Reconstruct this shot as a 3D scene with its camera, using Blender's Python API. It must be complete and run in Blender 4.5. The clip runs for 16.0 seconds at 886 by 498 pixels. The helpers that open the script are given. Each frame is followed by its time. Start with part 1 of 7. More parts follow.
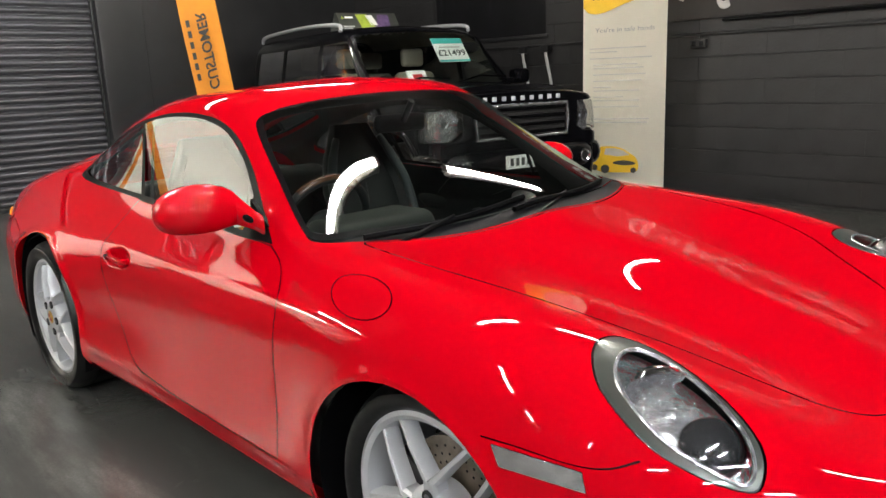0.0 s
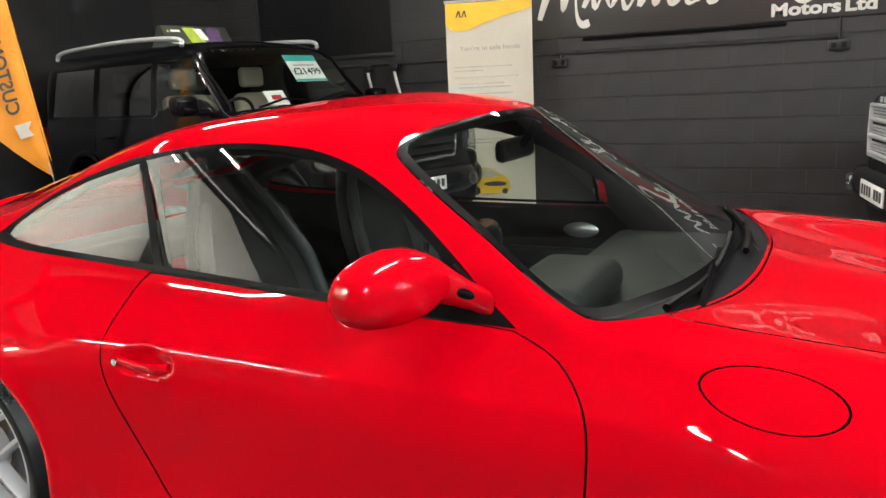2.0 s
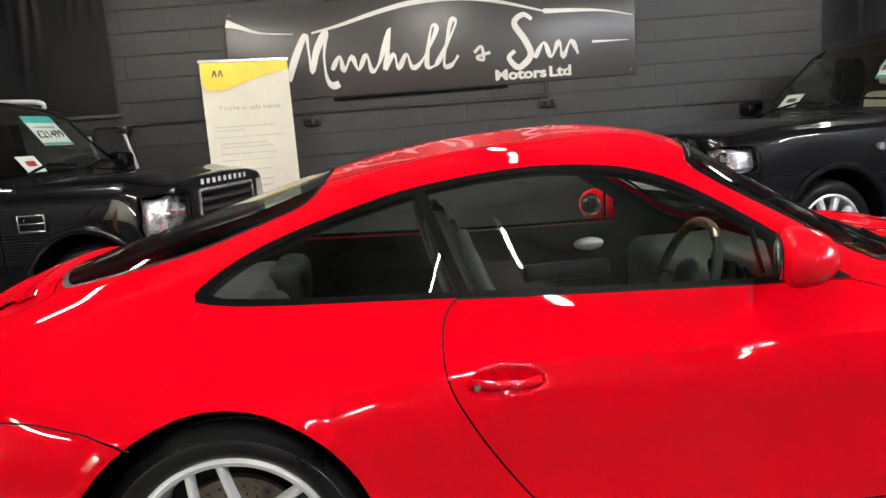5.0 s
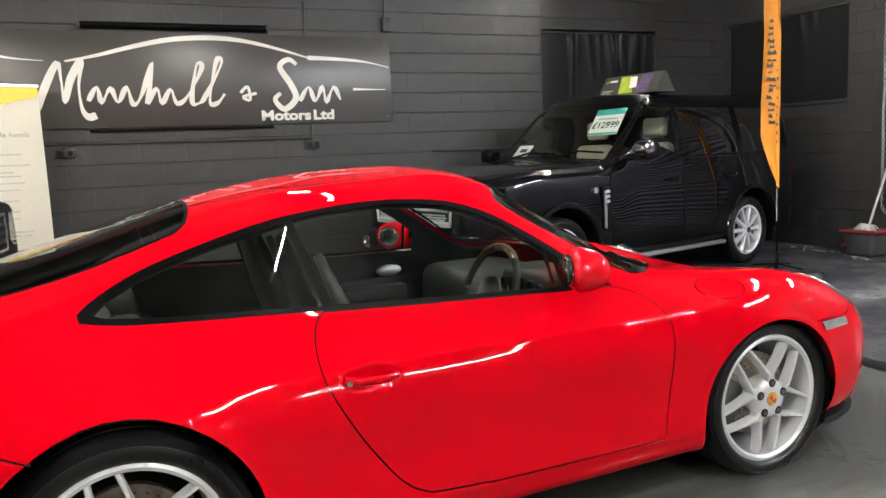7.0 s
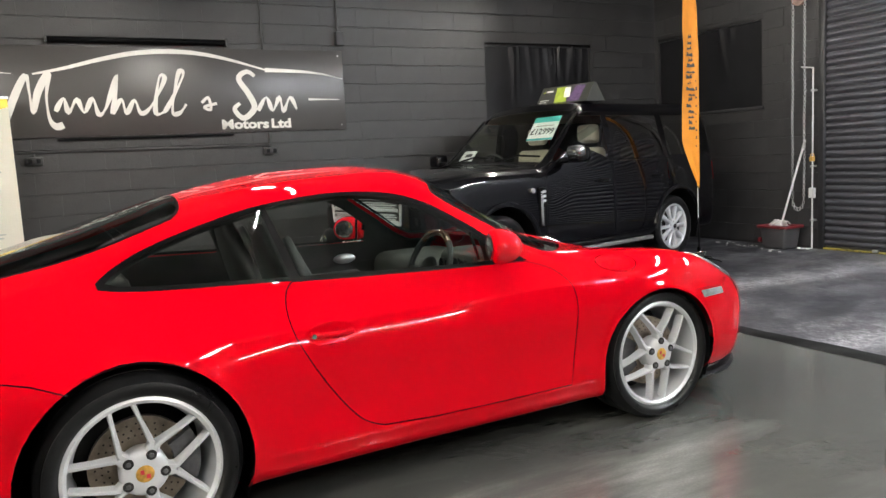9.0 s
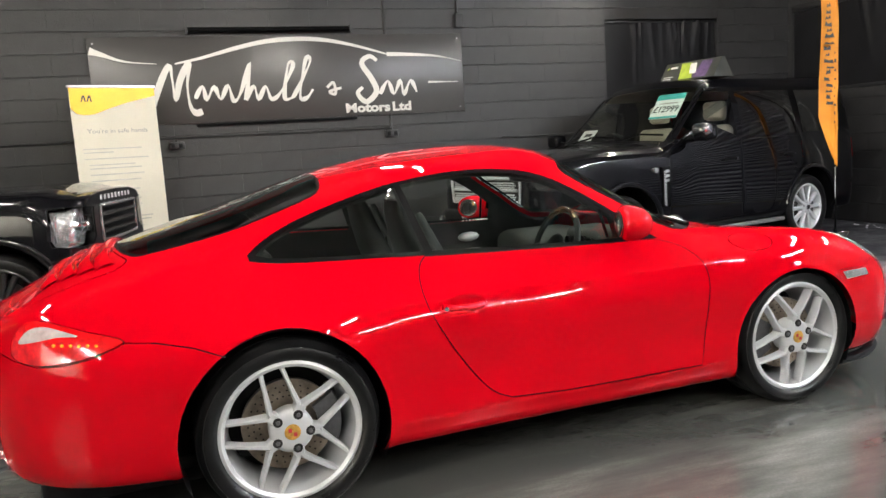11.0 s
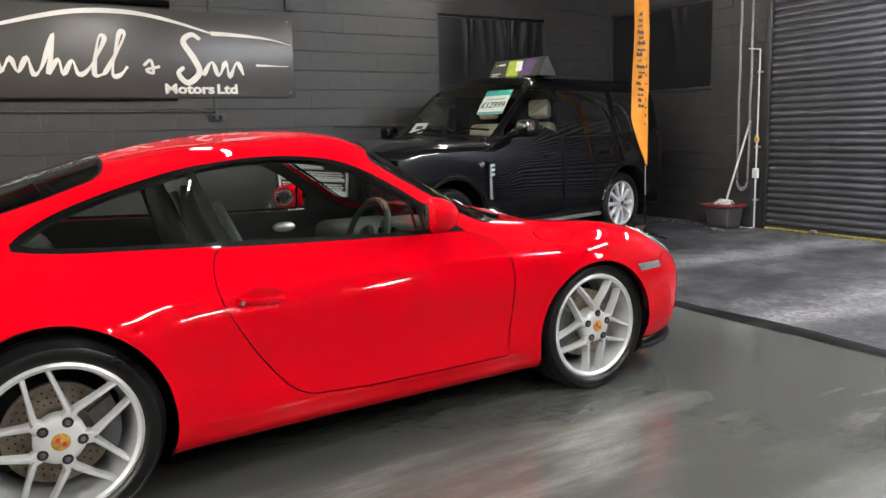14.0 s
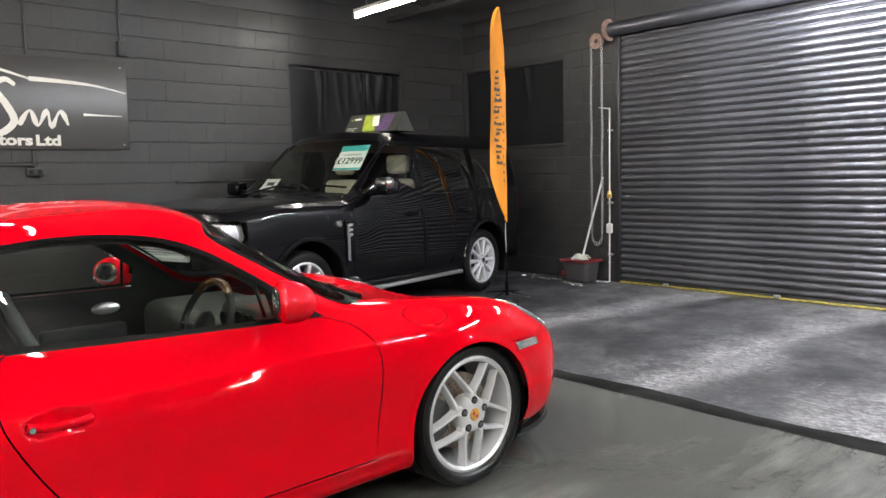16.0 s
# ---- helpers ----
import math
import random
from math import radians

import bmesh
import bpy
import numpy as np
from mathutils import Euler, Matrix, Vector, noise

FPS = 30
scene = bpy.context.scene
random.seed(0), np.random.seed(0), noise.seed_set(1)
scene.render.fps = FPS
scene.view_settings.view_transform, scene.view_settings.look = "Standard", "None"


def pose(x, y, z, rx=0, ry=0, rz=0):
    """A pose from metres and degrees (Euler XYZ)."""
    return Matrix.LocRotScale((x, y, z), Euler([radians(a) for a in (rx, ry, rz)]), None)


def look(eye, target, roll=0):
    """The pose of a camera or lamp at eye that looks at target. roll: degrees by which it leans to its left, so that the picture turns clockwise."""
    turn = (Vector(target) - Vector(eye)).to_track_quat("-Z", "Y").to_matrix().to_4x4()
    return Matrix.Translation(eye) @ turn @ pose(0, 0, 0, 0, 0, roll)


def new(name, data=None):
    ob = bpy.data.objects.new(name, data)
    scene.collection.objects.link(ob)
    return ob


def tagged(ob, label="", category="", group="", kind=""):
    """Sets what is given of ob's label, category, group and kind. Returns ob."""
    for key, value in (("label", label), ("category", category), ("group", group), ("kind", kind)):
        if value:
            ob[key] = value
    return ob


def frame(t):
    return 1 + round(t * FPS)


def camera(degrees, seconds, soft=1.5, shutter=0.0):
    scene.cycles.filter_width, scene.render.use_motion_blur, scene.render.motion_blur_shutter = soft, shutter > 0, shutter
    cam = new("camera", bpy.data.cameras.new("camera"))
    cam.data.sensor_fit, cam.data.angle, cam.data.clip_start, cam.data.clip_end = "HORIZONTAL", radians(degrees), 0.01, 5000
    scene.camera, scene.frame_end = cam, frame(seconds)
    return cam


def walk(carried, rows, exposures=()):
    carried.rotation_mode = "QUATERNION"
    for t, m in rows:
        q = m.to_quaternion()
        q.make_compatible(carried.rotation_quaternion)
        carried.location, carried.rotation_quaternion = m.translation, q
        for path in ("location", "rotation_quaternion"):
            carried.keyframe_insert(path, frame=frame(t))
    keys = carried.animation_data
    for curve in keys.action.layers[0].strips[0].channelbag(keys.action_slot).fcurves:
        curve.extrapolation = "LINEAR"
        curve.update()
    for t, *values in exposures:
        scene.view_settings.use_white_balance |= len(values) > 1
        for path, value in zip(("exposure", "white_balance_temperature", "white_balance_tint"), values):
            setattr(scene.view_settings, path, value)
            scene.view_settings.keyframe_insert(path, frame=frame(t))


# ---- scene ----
cam = camera(61.2, 16.0)

PATH = [
    (0, (3.502, -0.859, 1.288), (2.058, 0.45, 0.841), -2.4),
    (0.5, (3.179, -0.851, 1.289), (1.818, 0.546, 0.848), -2.8),
    (1, (2.863, -0.948, 1.306), (1.633, 0.568, 0.871), -3.1),
    (1.5, (2.549, -1.033, 1.317), (1.476, 0.6, 0.893), -2.8),
    (2, (2.207, -1.11, 1.312), (1.264, 0.603, 0.893), -2.8),
    (2.5, (1.97, -1.277, 1.325), (1.194, 0.521, 0.92), -2.4),
    (3, (1.646, -1.391, 1.311), (0.995, 0.459, 0.916), -2.5),
    (3.2, (1.454, -1.465, 1.324), (0.862, 0.406, 0.938), -2.9),
    (5.3, (0.405, -1.727, 1.319), (0.592, 0.241, 1.012), -4.5),
    (5.5, (0.352, -1.73, 1.326), (0.593, 0.232, 1.023), -4.5),
    (6, (0.173, -1.734, 1.328), (0.588, 0.201, 1.04), -4.2),
    (6.5, (0.048, -1.854, 1.346), (0.677, 0.027, 1.091), -3.3),
    (7, (0.049, -2.033, 1.345), (0.834, -0.211, 1.092), -2.5),
    (7.5, (0.066, -2.256, 1.33), (0.927, -0.468, 1.08), -2.1),
    (8, (-0.004, -2.458, 1.343), (0.905, -0.696, 1.082), -2.3),
    (8.2, (-0.081, -2.518, 1.326), (0.836, -0.758, 1.075), -2.5),
    (10.5, (-0.203, -2.638, 1.307), (0.509, -0.787, 1.052), -3.8),
    (11, (-0.248, -2.631, 1.298), (0.368, -0.747, 1.031), -3.6),
    (11.5, (-0.275, -2.632, 1.287), (0.281, -0.731, 1.007), -3.3),
    (11.8, (-0.276, -2.637, 1.281), (0.266, -0.734, 0.99), -3.2),
    (12, (-0.277, -2.639, 1.274), (0.269, -0.737, 0.979), -2.9),
    (12.5, (-0.248, -2.636, 1.279), (0.357, -0.755, 0.97), -2.5),
    (13, (-0.185, -2.626, 1.277), (0.544, -0.79, 0.961), -2.1),
    (13.5, (-0.115, -2.624, 1.281), (0.755, -0.85, 0.966), -1.8),
    (14, (-0.069, -2.61, 1.278), (0.921, -0.9, 0.97), -1.5),
    (14.5, (-0.022, -2.57, 1.267), (1.057, -0.912, 0.974), -1.3),
    (15, (0.105, -2.474, 1.27), (1.259, -0.862, 1.007), -1.3),
    (15.5, (0.197, -2.374, 1.315), (1.421, -0.809, 1.084), -1.3),
    (16, (0.16, -2.233, 1.358), (1.471, -0.734, 1.169), -1.3),
]
walk(cam, [(t, look(e, g, r)) for t, e, g, r in PATH], [(0, -.40), (1.5, -.26), (3.2, -.02), (5.5, .10), (8, .15), (10.5, .18), (16, .12)])

# ---- world and lamps ----
world = bpy.data.worlds.new("world")
scene.world = world
world.use_nodes = True
sky = world.node_tree.nodes.new("ShaderNodeTexSky")
sky.sky_type, sky.sun_disc = "NISHITA", False
sky.sun_elevation, sky.sun_rotation = radians(40), radians(200)
world.node_tree.links.new(sky.outputs[0], world.node_tree.nodes["Background"].inputs[0])
world.node_tree.nodes["Background"].inputs[1].default_value = 0.1
TUBE_POWER = 450.0
ROOFLIGHT_WATTS = 115.0


# ---- materials ----
def material(name, colour, rough=0.5, metal=0.0, coat=0.0, vary=0.0, scale=6.0, bump=0.0, grain=60.0, specular=0.5, rough_vary=0.0, emit=0.0, coat_rough=0.015, per_object=0.0):
    """A surface with a large and a fine variation of its colour, gloss and relief."""
    m = bpy.data.materials.new(name)
    m.use_nodes = True
    t = m.node_tree
    n, l = t.nodes, t.links
    b = n["Principled BSDF"]
    b.inputs["Base Color"].default_value = (*colour, 1)
    b.inputs["Roughness"].default_value = rough
    b.inputs["Metallic"].default_value = metal
    b.inputs["Coat Weight"].default_value = coat
    b.inputs["Coat Roughness"].default_value = coat_rough
    b.inputs["Coat IOR"].default_value = 1.4
    b.inputs["Specular IOR Level"].default_value = specular
    if emit:
        b.inputs["Emission Color"].default_value = (*colour, 1)
        b.inputs["Emission Strength"].default_value = emit
    if not (vary or bump or rough_vary or per_object):
        return m
    where = n.new("ShaderNodeTexCoord").outputs["Object"]
    big, fine = n.new("ShaderNodeTexNoise"), n.new("ShaderNodeTexNoise")
    big.inputs["Scale"].default_value, fine.inputs["Scale"].default_value = scale, grain
    big.inputs["Detail"].default_value, fine.inputs["Detail"].default_value = 5, 3
    l.new(where, big.inputs["Vector"])
    l.new(where, fine.inputs["Vector"])
    both = n.new("ShaderNodeMath")
    both.operation = "MULTIPLY_ADD"
    both.inputs[1].default_value = 0.35
    l.new(fine.outputs["Fac"], both.inputs[0])
    l.new(big.outputs["Fac"], both.inputs[2])
    if vary:
        ramp = n.new("ShaderNodeMapRange")
        ramp.inputs["From Min"].default_value, ramp.inputs["From Max"].default_value = 0.45, 0.9
        ramp.inputs["To Min"].default_value, ramp.inputs["To Max"].default_value = 1 - vary, 1 + vary
        l.new(both.outputs[0], ramp.inputs["Value"])
        fac = ramp.outputs[0]
        if per_object:
            info, mr, mul = n.new("ShaderNodeObjectInfo"), n.new("ShaderNodeMapRange"), n.new("ShaderNodeMath")
            mr.inputs["To Min"].default_value, mr.inputs["To Max"].default_value = 1 - per_object, 1 + per_object
            l.new(info.outputs["Random"], mr.inputs["Value"])
            mul.operation = "MULTIPLY"
            l.new(mr.outputs[0], mul.inputs[0])
            l.new(fac, mul.inputs[1])
            fac = mul.outputs[0]
        mix = n.new("ShaderNodeVectorMath")
        mix.operation = "SCALE"
        mix.inputs[0].default_value = colour
        l.new(fac, mix.inputs["Scale"])
        l.new(mix.outputs[0], b.inputs["Base Color"])
    if rough_vary:
        rr = n.new("ShaderNodeMapRange")
        rr.inputs["From Min"].default_value, rr.inputs["From Max"].default_value = 0.45, 0.9
        rr.inputs["To Min"].default_value, rr.inputs["To Max"].default_value = max(0, rough - rough_vary), min(1, rough + rough_vary)
        l.new(both.outputs[0], rr.inputs["Value"])
        l.new(rr.outputs[0], b.inputs["Roughness"])
    if bump:
        bp = n.new("ShaderNodeBump")
        bp.inputs["Strength"].default_value = 0.6
        bp.inputs["Distance"].default_value = bump
        l.new(both.outputs[0], bp.inputs["Height"])
        l.new(bp.outputs[0], b.inputs["Normal"])
    return m


def glass(name, tint, gloss=0.08):
    """A thin pane: it lets light through, tinted, and mirrors more the flatter it is met, alike from both sides."""
    m = bpy.data.materials.new(name)
    m.use_nodes = True
    n, l = m.node_tree.nodes, m.node_tree.links
    n.remove(n["Principled BSDF"])
    clear, shine, mix, flat = n.new("ShaderNodeBsdfTransparent"), n.new("ShaderNodeBsdfGlossy"), n.new("ShaderNodeMixShader"), n.new("ShaderNodeLayerWeight")
    steep, share = n.new("ShaderNodeMath"), n.new("ShaderNodeMath")
    clear.inputs[0].default_value = (*tint, 1)
    shine.inputs["Roughness"].default_value = 0.01
    flat.inputs["Blend"].default_value = 0.5
    steep.operation, share.operation = "POWER", "MULTIPLY_ADD"
    steep.inputs[1].default_value, share.inputs[1].default_value, share.inputs[2].default_value = 3.2, 1 - gloss, gloss
    l.new(flat.outputs["Facing"], steep.inputs[0])
    l.new(steep.outputs[0], share.inputs[0])
    l.new(share.outputs[0], mix.inputs[0])
    l.new(clear.outputs[0], mix.inputs[1])
    l.new(shine.outputs[0], mix.inputs[2])
    l.new(mix.outputs[0], n["Material Output"].inputs[0])
    return m


def worn_floor(name, dark, light, rough_low, rough_high, scuff=0.5, streak=1.0, scale=0.9, tracks=(), specular=0.5):
    """Painted concrete: broad blotches, dust drawn out in streaks, pale scuffs and pits."""
    m = bpy.data.materials.new(name)
    m.use_nodes = True
    n, l = m.node_tree.nodes, m.node_tree.links
    b = n["Principled BSDF"]
    where = n.new("ShaderNodeTexCoord").outputs["Object"]
    def noise_at(s, detail, stretch=(1, 1, 1), rough=0.55, turn=0.0):
        mp, t = n.new("ShaderNodeMapping"), n.new("ShaderNodeTexNoise")
        mp.inputs["Scale"].default_value = stretch
        mp.inputs["Rotation"].default_value = (0, 0, turn)
        t.inputs["Scale"].default_value, t.inputs["Detail"].default_value, t.inputs["Roughness"].default_value = s, detail, rough
        l.new(where, mp.inputs[0])
        l.new(mp.outputs[0], t.inputs["Vector"])
        return t.outputs["Fac"]
    def band(v, lo, hi, a=0.0, c=1.0):
        r = n.new("ShaderNodeMapRange")
        r.interpolation_type = "SMOOTHSTEP"
        for k, x in (("From Min", lo), ("From Max", hi), ("To Min", a), ("To Max", c)):
            r.inputs[k].default_value = x
        l.new(v, r.inputs["Value"])
        return r.outputs[0]
    def blend(kind, a, c, fac=None, val=None):
        x = n.new("ShaderNodeMath")
        x.operation = kind
        l.new(a, x.inputs[0])
        if c is not None:
            l.new(c, x.inputs[1])
        else:
            x.inputs[1].default_value = val
        return x.outputs[0]
    blot = band(noise_at(scale, 6), 0.35, 0.7)
    dust = band(noise_at(1.6, 7, (0.35, 1.6, 1), 0.65, 0.25), 0.45, 0.75, 0, streak)
    pale = band(noise_at(11, 8, (1, 0.4, 1), 0.75, 0.5), 0.62, 0.74, 0, scuff)
    grit = band(noise_at(90, 3), 0.3, 0.8, 0.75, 1.25)
    fac = blend("MAXIMUM", blend("MULTIPLY", blot, dust), blend("MULTIPLY", pale, band(noise_at(1.3, 3), .42, .62)))
    if tracks:
        # tyre-worn bands that cross the floor, cloudy fine abrasion and fine scratches
        sep = n.new("ShaderNodeSeparateXYZ")
        l.new(where, sep.inputs[0])
        wob = band(noise_at(1.1, 6, (1, 1, 1), 0.6), 0.2, 0.8, -.22, .22)
        lane = None
        for y0, slope, half in tracks:
            line = n.new("ShaderNodeMath")
            line.operation = "MULTIPLY_ADD"
            line.inputs[1].default_value, line.inputs[2].default_value = -slope, -y0
            l.new(sep.outputs["X"], line.inputs[0])
            d = blend("ABSOLUTE", blend("ADD", blend("ADD", line.outputs[0], sep.outputs["Y"]), wob), None, val=0)
            one = band(d, half, 0.02, 0, 1)
            lane = one if lane is None else blend("MAXIMUM", lane, one)
        cloud = band(noise_at(7, 12, (1, .8, 1), 0.78, 0.5), 0.36, 0.70)
        fine = band(noise_at(28, 12, (1, .6, 1), 0.85, 0.9), 0.42, 0.64, 0.12, 1.2)
        scratch = band(noise_at(5, 9, (0.25, 3.0, 1), 0.7, 1.35), 0.60, 0.68, 0, .5)
        base_wear = blend("MULTIPLY", band(noise_at(.9, 5), .36, .66, .04, .50), cloud)
        lane = blend("MULTIPLY", lane, band(noise_at(3, 10, (1, 1, 1), .7), .25, .65, .20, .62))
        fac = blend("MULTIPLY", blend("MAXIMUM", blend("ADD", base_wear, blend("MULTIPLY", fac, None, val=.35)), blend("MAXIMUM", lane, scratch)), fine)
    fac = blend("MULTIPLY", fac, grit)
    mix = n.new("ShaderNodeMix")
    mix.data_type = "RGBA"
    l.new(fac, mix.inputs[0])
    mix.inputs[6].default_value, mix.inputs[7].default_value = (*dark, 1), (*light, 1)
    l.new(mix.outputs[2], b.inputs["Base Color"])
    l.new(band(noise_at(2.2, 6), 0.3, 0.7, rough_low, rough_high), b.inputs["Roughness"])
    bp = n.new("ShaderNodeBump")
    b.inputs["Specular IOR Level"].default_value = specular
    bp.inputs["Strength"].default_value, bp.inputs["Distance"].default_value = 0.35, 0.004
    l.new(noise_at(14, 8), bp.inputs["Height"])
    l.new(bp.outputs[0], b.inputs["Normal"])
    return m


RED = material("red_paint", (0.475, 0.0003, 0.006), 0.45, coat=0.9, vary=0.03, scale=1.5, grain=900, specular=0.0)
BLACKPAINT = material("black_car_paint", (0.002, 0.002, 0.0028), 0.3, coat=0.85, vary=0.2, scale=2, specular=0.05)
GAP = material("gap_rubber_and_shade", (0.008, 0.007, 0.007), 0.8, vary=0.2)
SMOKE = material("smoked_lamp_glass", (0.02, 0.02, 0.021), 0.12, coat=1.0, vary=0.2)
TYRE = material("tyre_rubber", (0.004, 0.004, 0.0045), 0.38, vary=0.5, scale=7, bump=0.0012, grain=160, rough_vary=0.15, specular=0.35)
TRIM = material("satin_black_trim", (0.003, 0.003, 0.0033), 0.38, vary=0.2, scale=8, specular=0.04)
PLASTIC = material("grained_black_plastic", (0.008, 0.008, 0.009), 0.55, vary=0.2, bump=0.0006, grain=400, specular=0.08)
LEATHER = material("grey_leather", (0.013, 0.014, 0.0135), 0.55, vary=0.25, scale=9, bump=0.001, grain=260, specular=0.12)
BOLSTER = material("pale_grey_leather", (0.040, 0.046, 0.045), 0.5, vary=0.2, scale=9, bump=0.001, grain=260, specular=0.15)
DASH = material("grey_dash_vinyl", (0.015, 0.017, 0.0148), 0.6, vary=0.15, scale=9, bump=0.001, grain=300, specular=0.2)
DARKLEATHER = material("dark_leather", (0.014, 0.0155, 0.015), 0.55, vary=0.25, scale=9, bump=0.001, grain=260, specular=0.15)
CREAM = material("cream_leather", (0.34, 0.30, 0.235), 0.55, vary=0.15, scale=7, bump=0.001, grain=200)
CARPET = material("dark_carpet", (0.014, 0.014, 0.015), 0.95, vary=0.3, bump=0.002, grain=500)
SILVER = material("silver_wheel_paint", (0.55, 0.56, 0.58), 0.36, metal=0.35, coat=0.4, vary=0.03, scale=5, rough_vary=0.06)
CHROME = material("chrome", (0.8, 0.8, 0.82), 0.08, metal=1.0, vary=0.05, rough_vary=0.04)
RUSTY = material("rusty_primer", (0.20, 0.13, 0.105), 0.65, vary=0.35, scale=14, bump=0.001, grain=90)
STEEL = material("galvanised_steel", (0.34, 0.34, 0.34), 0.42, metal=0.9, vary=0.25, scale=14, rough_vary=0.12)
ALUMINIUM = material("satin_aluminium", (0.62, 0.62, 0.63), 0.35, metal=0.9, vary=0.1, scale=12)
IRON = material("dark_iron", (0.045, 0.042, 0.04), 0.6, metal=0.6, vary=0.5, scale=12)
DISC = material("brake_disc_iron", (0.3, 0.25, 0.2), 0.38, metal=0.9, vary=0.35, scale=18, rough_vary=0.1)
CALIPER = material("grey_caliper", (0.09, 0.09, 0.095), 0.45, metal=0.4, vary=0.3, scale=20)
BLACKWHEEL = material("black_wheel_paint", (0.004, 0.004, 0.0045), 0.3, coat=0.4, vary=0.2, scale=9)
GOLD = material("gold_badge_enamel", (0.62, 0.36, 0.08), 0.3, metal=0.6, vary=0.25, scale=60)
WOOD = material("varnished_wood", (0.07, 0.028, 0.012), 0.25, coat=0.6, vary=0.4, scale=20)
WINDOW = glass("car_window_glass", (0.86, 0.90, 0.87), 0.09)
SCREEN = glass("windscreen_glass", (0.84, 0.89, 0.86), 0.075)
PRIVACY = glass("privacy_glass", (0.05, 0.052, 0.055), 0.09)
LENS = glass("lamp_lens_glass", (0.95, 0.95, 0.95), 0.05)
REDLENS = material("red_lamp_lens", (0.62, 0.003, 0.006), 0.12, coat=0.6, vary=0.3, scale=30)
CLEARLENS = material("clear_lamp_lens", (0.55, 0.54, 0.53), 0.2, metal=0.75, coat=1.0, vary=0.25, scale=40, bump=0.004, grain=70)
TAILCLEAR = material("frosted_clear_lens", (0.55, 0.47, 0.46), 0.15, metal=0.25, coat=1.0, vary=0.25, scale=28)
AMBER = material("amber_lens", (0.85, 0.32, 0.03), 0.2, coat=0.6, vary=0.1)
CHROMEDULL = material("lamp_housing", (0.5, 0.5, 0.52), 0.22, metal=0.8, vary=0.5, scale=30, bump=0.006, grain=30)
BEZEL = material("grey_lamp_surround", (0.06, 0.064, 0.056), 0.3, metal=0.3, coat=0.8, vary=0.15)
REFLECTOR = material("lamp_reflector", (0.93, 0.93, 0.94), 0.14, metal=0.9, vary=0.1, scale=22, bump=0.03, grain=45)
WALLBLACK = material("black_painted_block", (0.0175, 0.017, 0.0175), 0.5, vary=0.45, scale=4, bump=0.012, grain=60, rough_vary=0.14, per_object=0.06)
MORTAR = material("black_painted_joint", (0.0145, 0.014, 0.0145), 0.6, vary=0.25, scale=5, bump=0.002, grain=60)
STEELBLACK = material("black_painted_steel", (0.010, 0.010, 0.011), 0.4, vary=0.25, scale=5, rough_vary=0.1)
SHUTTER = material("black_shutter_paint", (0.086, 0.086, 0.098), 0.33, metal=0.7, vary=0.2, scale=1.2, rough_vary=0.08, per_object=0.12)
CEILING = material("black_ceiling_paint", (0.02, 0.02, 0.02), 0.8, vary=0.3, scale=2)
SOUTHWALL = material("charcoal_painted_wall", (0.022, 0.022, 0.023), 0.7, vary=0.15, scale=0.8, bump=0.002, grain=30)
WHITEWALL = material("white_painted_wall", (0.78, 0.76, 0.7), 0.7, vary=0.08, scale=0.8, bump=0.002, grain=30)
SHEET = material("black_plastic_sheet", (0.006, 0.006, 0.007), 0.45, vary=0.25, scale=3, specular=0.2)
SIGNBOARD = material("anthracite_sign_panel", (0.040, 0.037, 0.0355), 0.34, vary=0.08, scale=0.7, rough_vary=0.05)
SIGNWHITE = material("white_vinyl", (0.62, 0.605, 0.56), 0.4, vary=0.04)
BANNERWHITE = material("banner_cream_film", (0.93, 0.885, 0.75), 0.5, vary=0.04, scale=2)
YELLOW = material("yellow_print", (0.72, 0.45, 0.02), 0.5, vary=0.08, scale=6)
GREYPRINT = material("grey_print", (0.42, 0.40, 0.37), 0.6, vary=0.1)
LIGHTPRINT = material("pale_grey_print", (0.66, 0.64, 0.57), 0.6, vary=0.1)
DARKPRINT = material("dark_print", (0.03, 0.03, 0.03), 0.6, vary=0.1)
ORANGE = material("orange_flag_fabric", (0.60, 0.22, 0.012), 0.7, vary=0.12, scale=5, bump=0.0015, grain=500)
TEAL = material("teal_print", (0.06, 0.42, 0.40), 0.45, vary=0.08)
PAPER = material("white_card", (0.8, 0.8, 0.78), 0.5, vary=0.04)
LIME = material("lime_print", (0.33, 0.42, 0.05), 0.45, vary=0.2, scale=20)
PURPLE = material("purple_print", (0.10, 0.06, 0.14), 0.45, vary=0.4, scale=30)
REDPRINT = material("red_print", (0.5, 0.03, 0.04), 0.5, vary=0.2)
PLATE = material("white_number_plate", (0.75, 0.75, 0.72), 0.35, vary=0.04)
YELLOWSTRIP = material("yellow_rubber_edge", (0.22, 0.18, 0.03), 0.6, vary=0.6, scale=20)
BUCKETRED = material("red_plastic", (0.11, 0.008, 0.012), 0.5, vary=0.2)
BUCKETGREY = material("dark_grey_plastic", (0.035, 0.034, 0.036), 0.5, vary=0.2)
CABLEWHITE = material("white_cable", (0.42, 0.42, 0.41), 0.5, vary=0.1)
FLOORSMOOTH = worn_floor("grey_resin_floor", (0.056, 0.057, 0.053), (0.175, 0.178, 0.165), 0.05, 0.19, 0.22, 1.0, 0.8, (), 0.42)
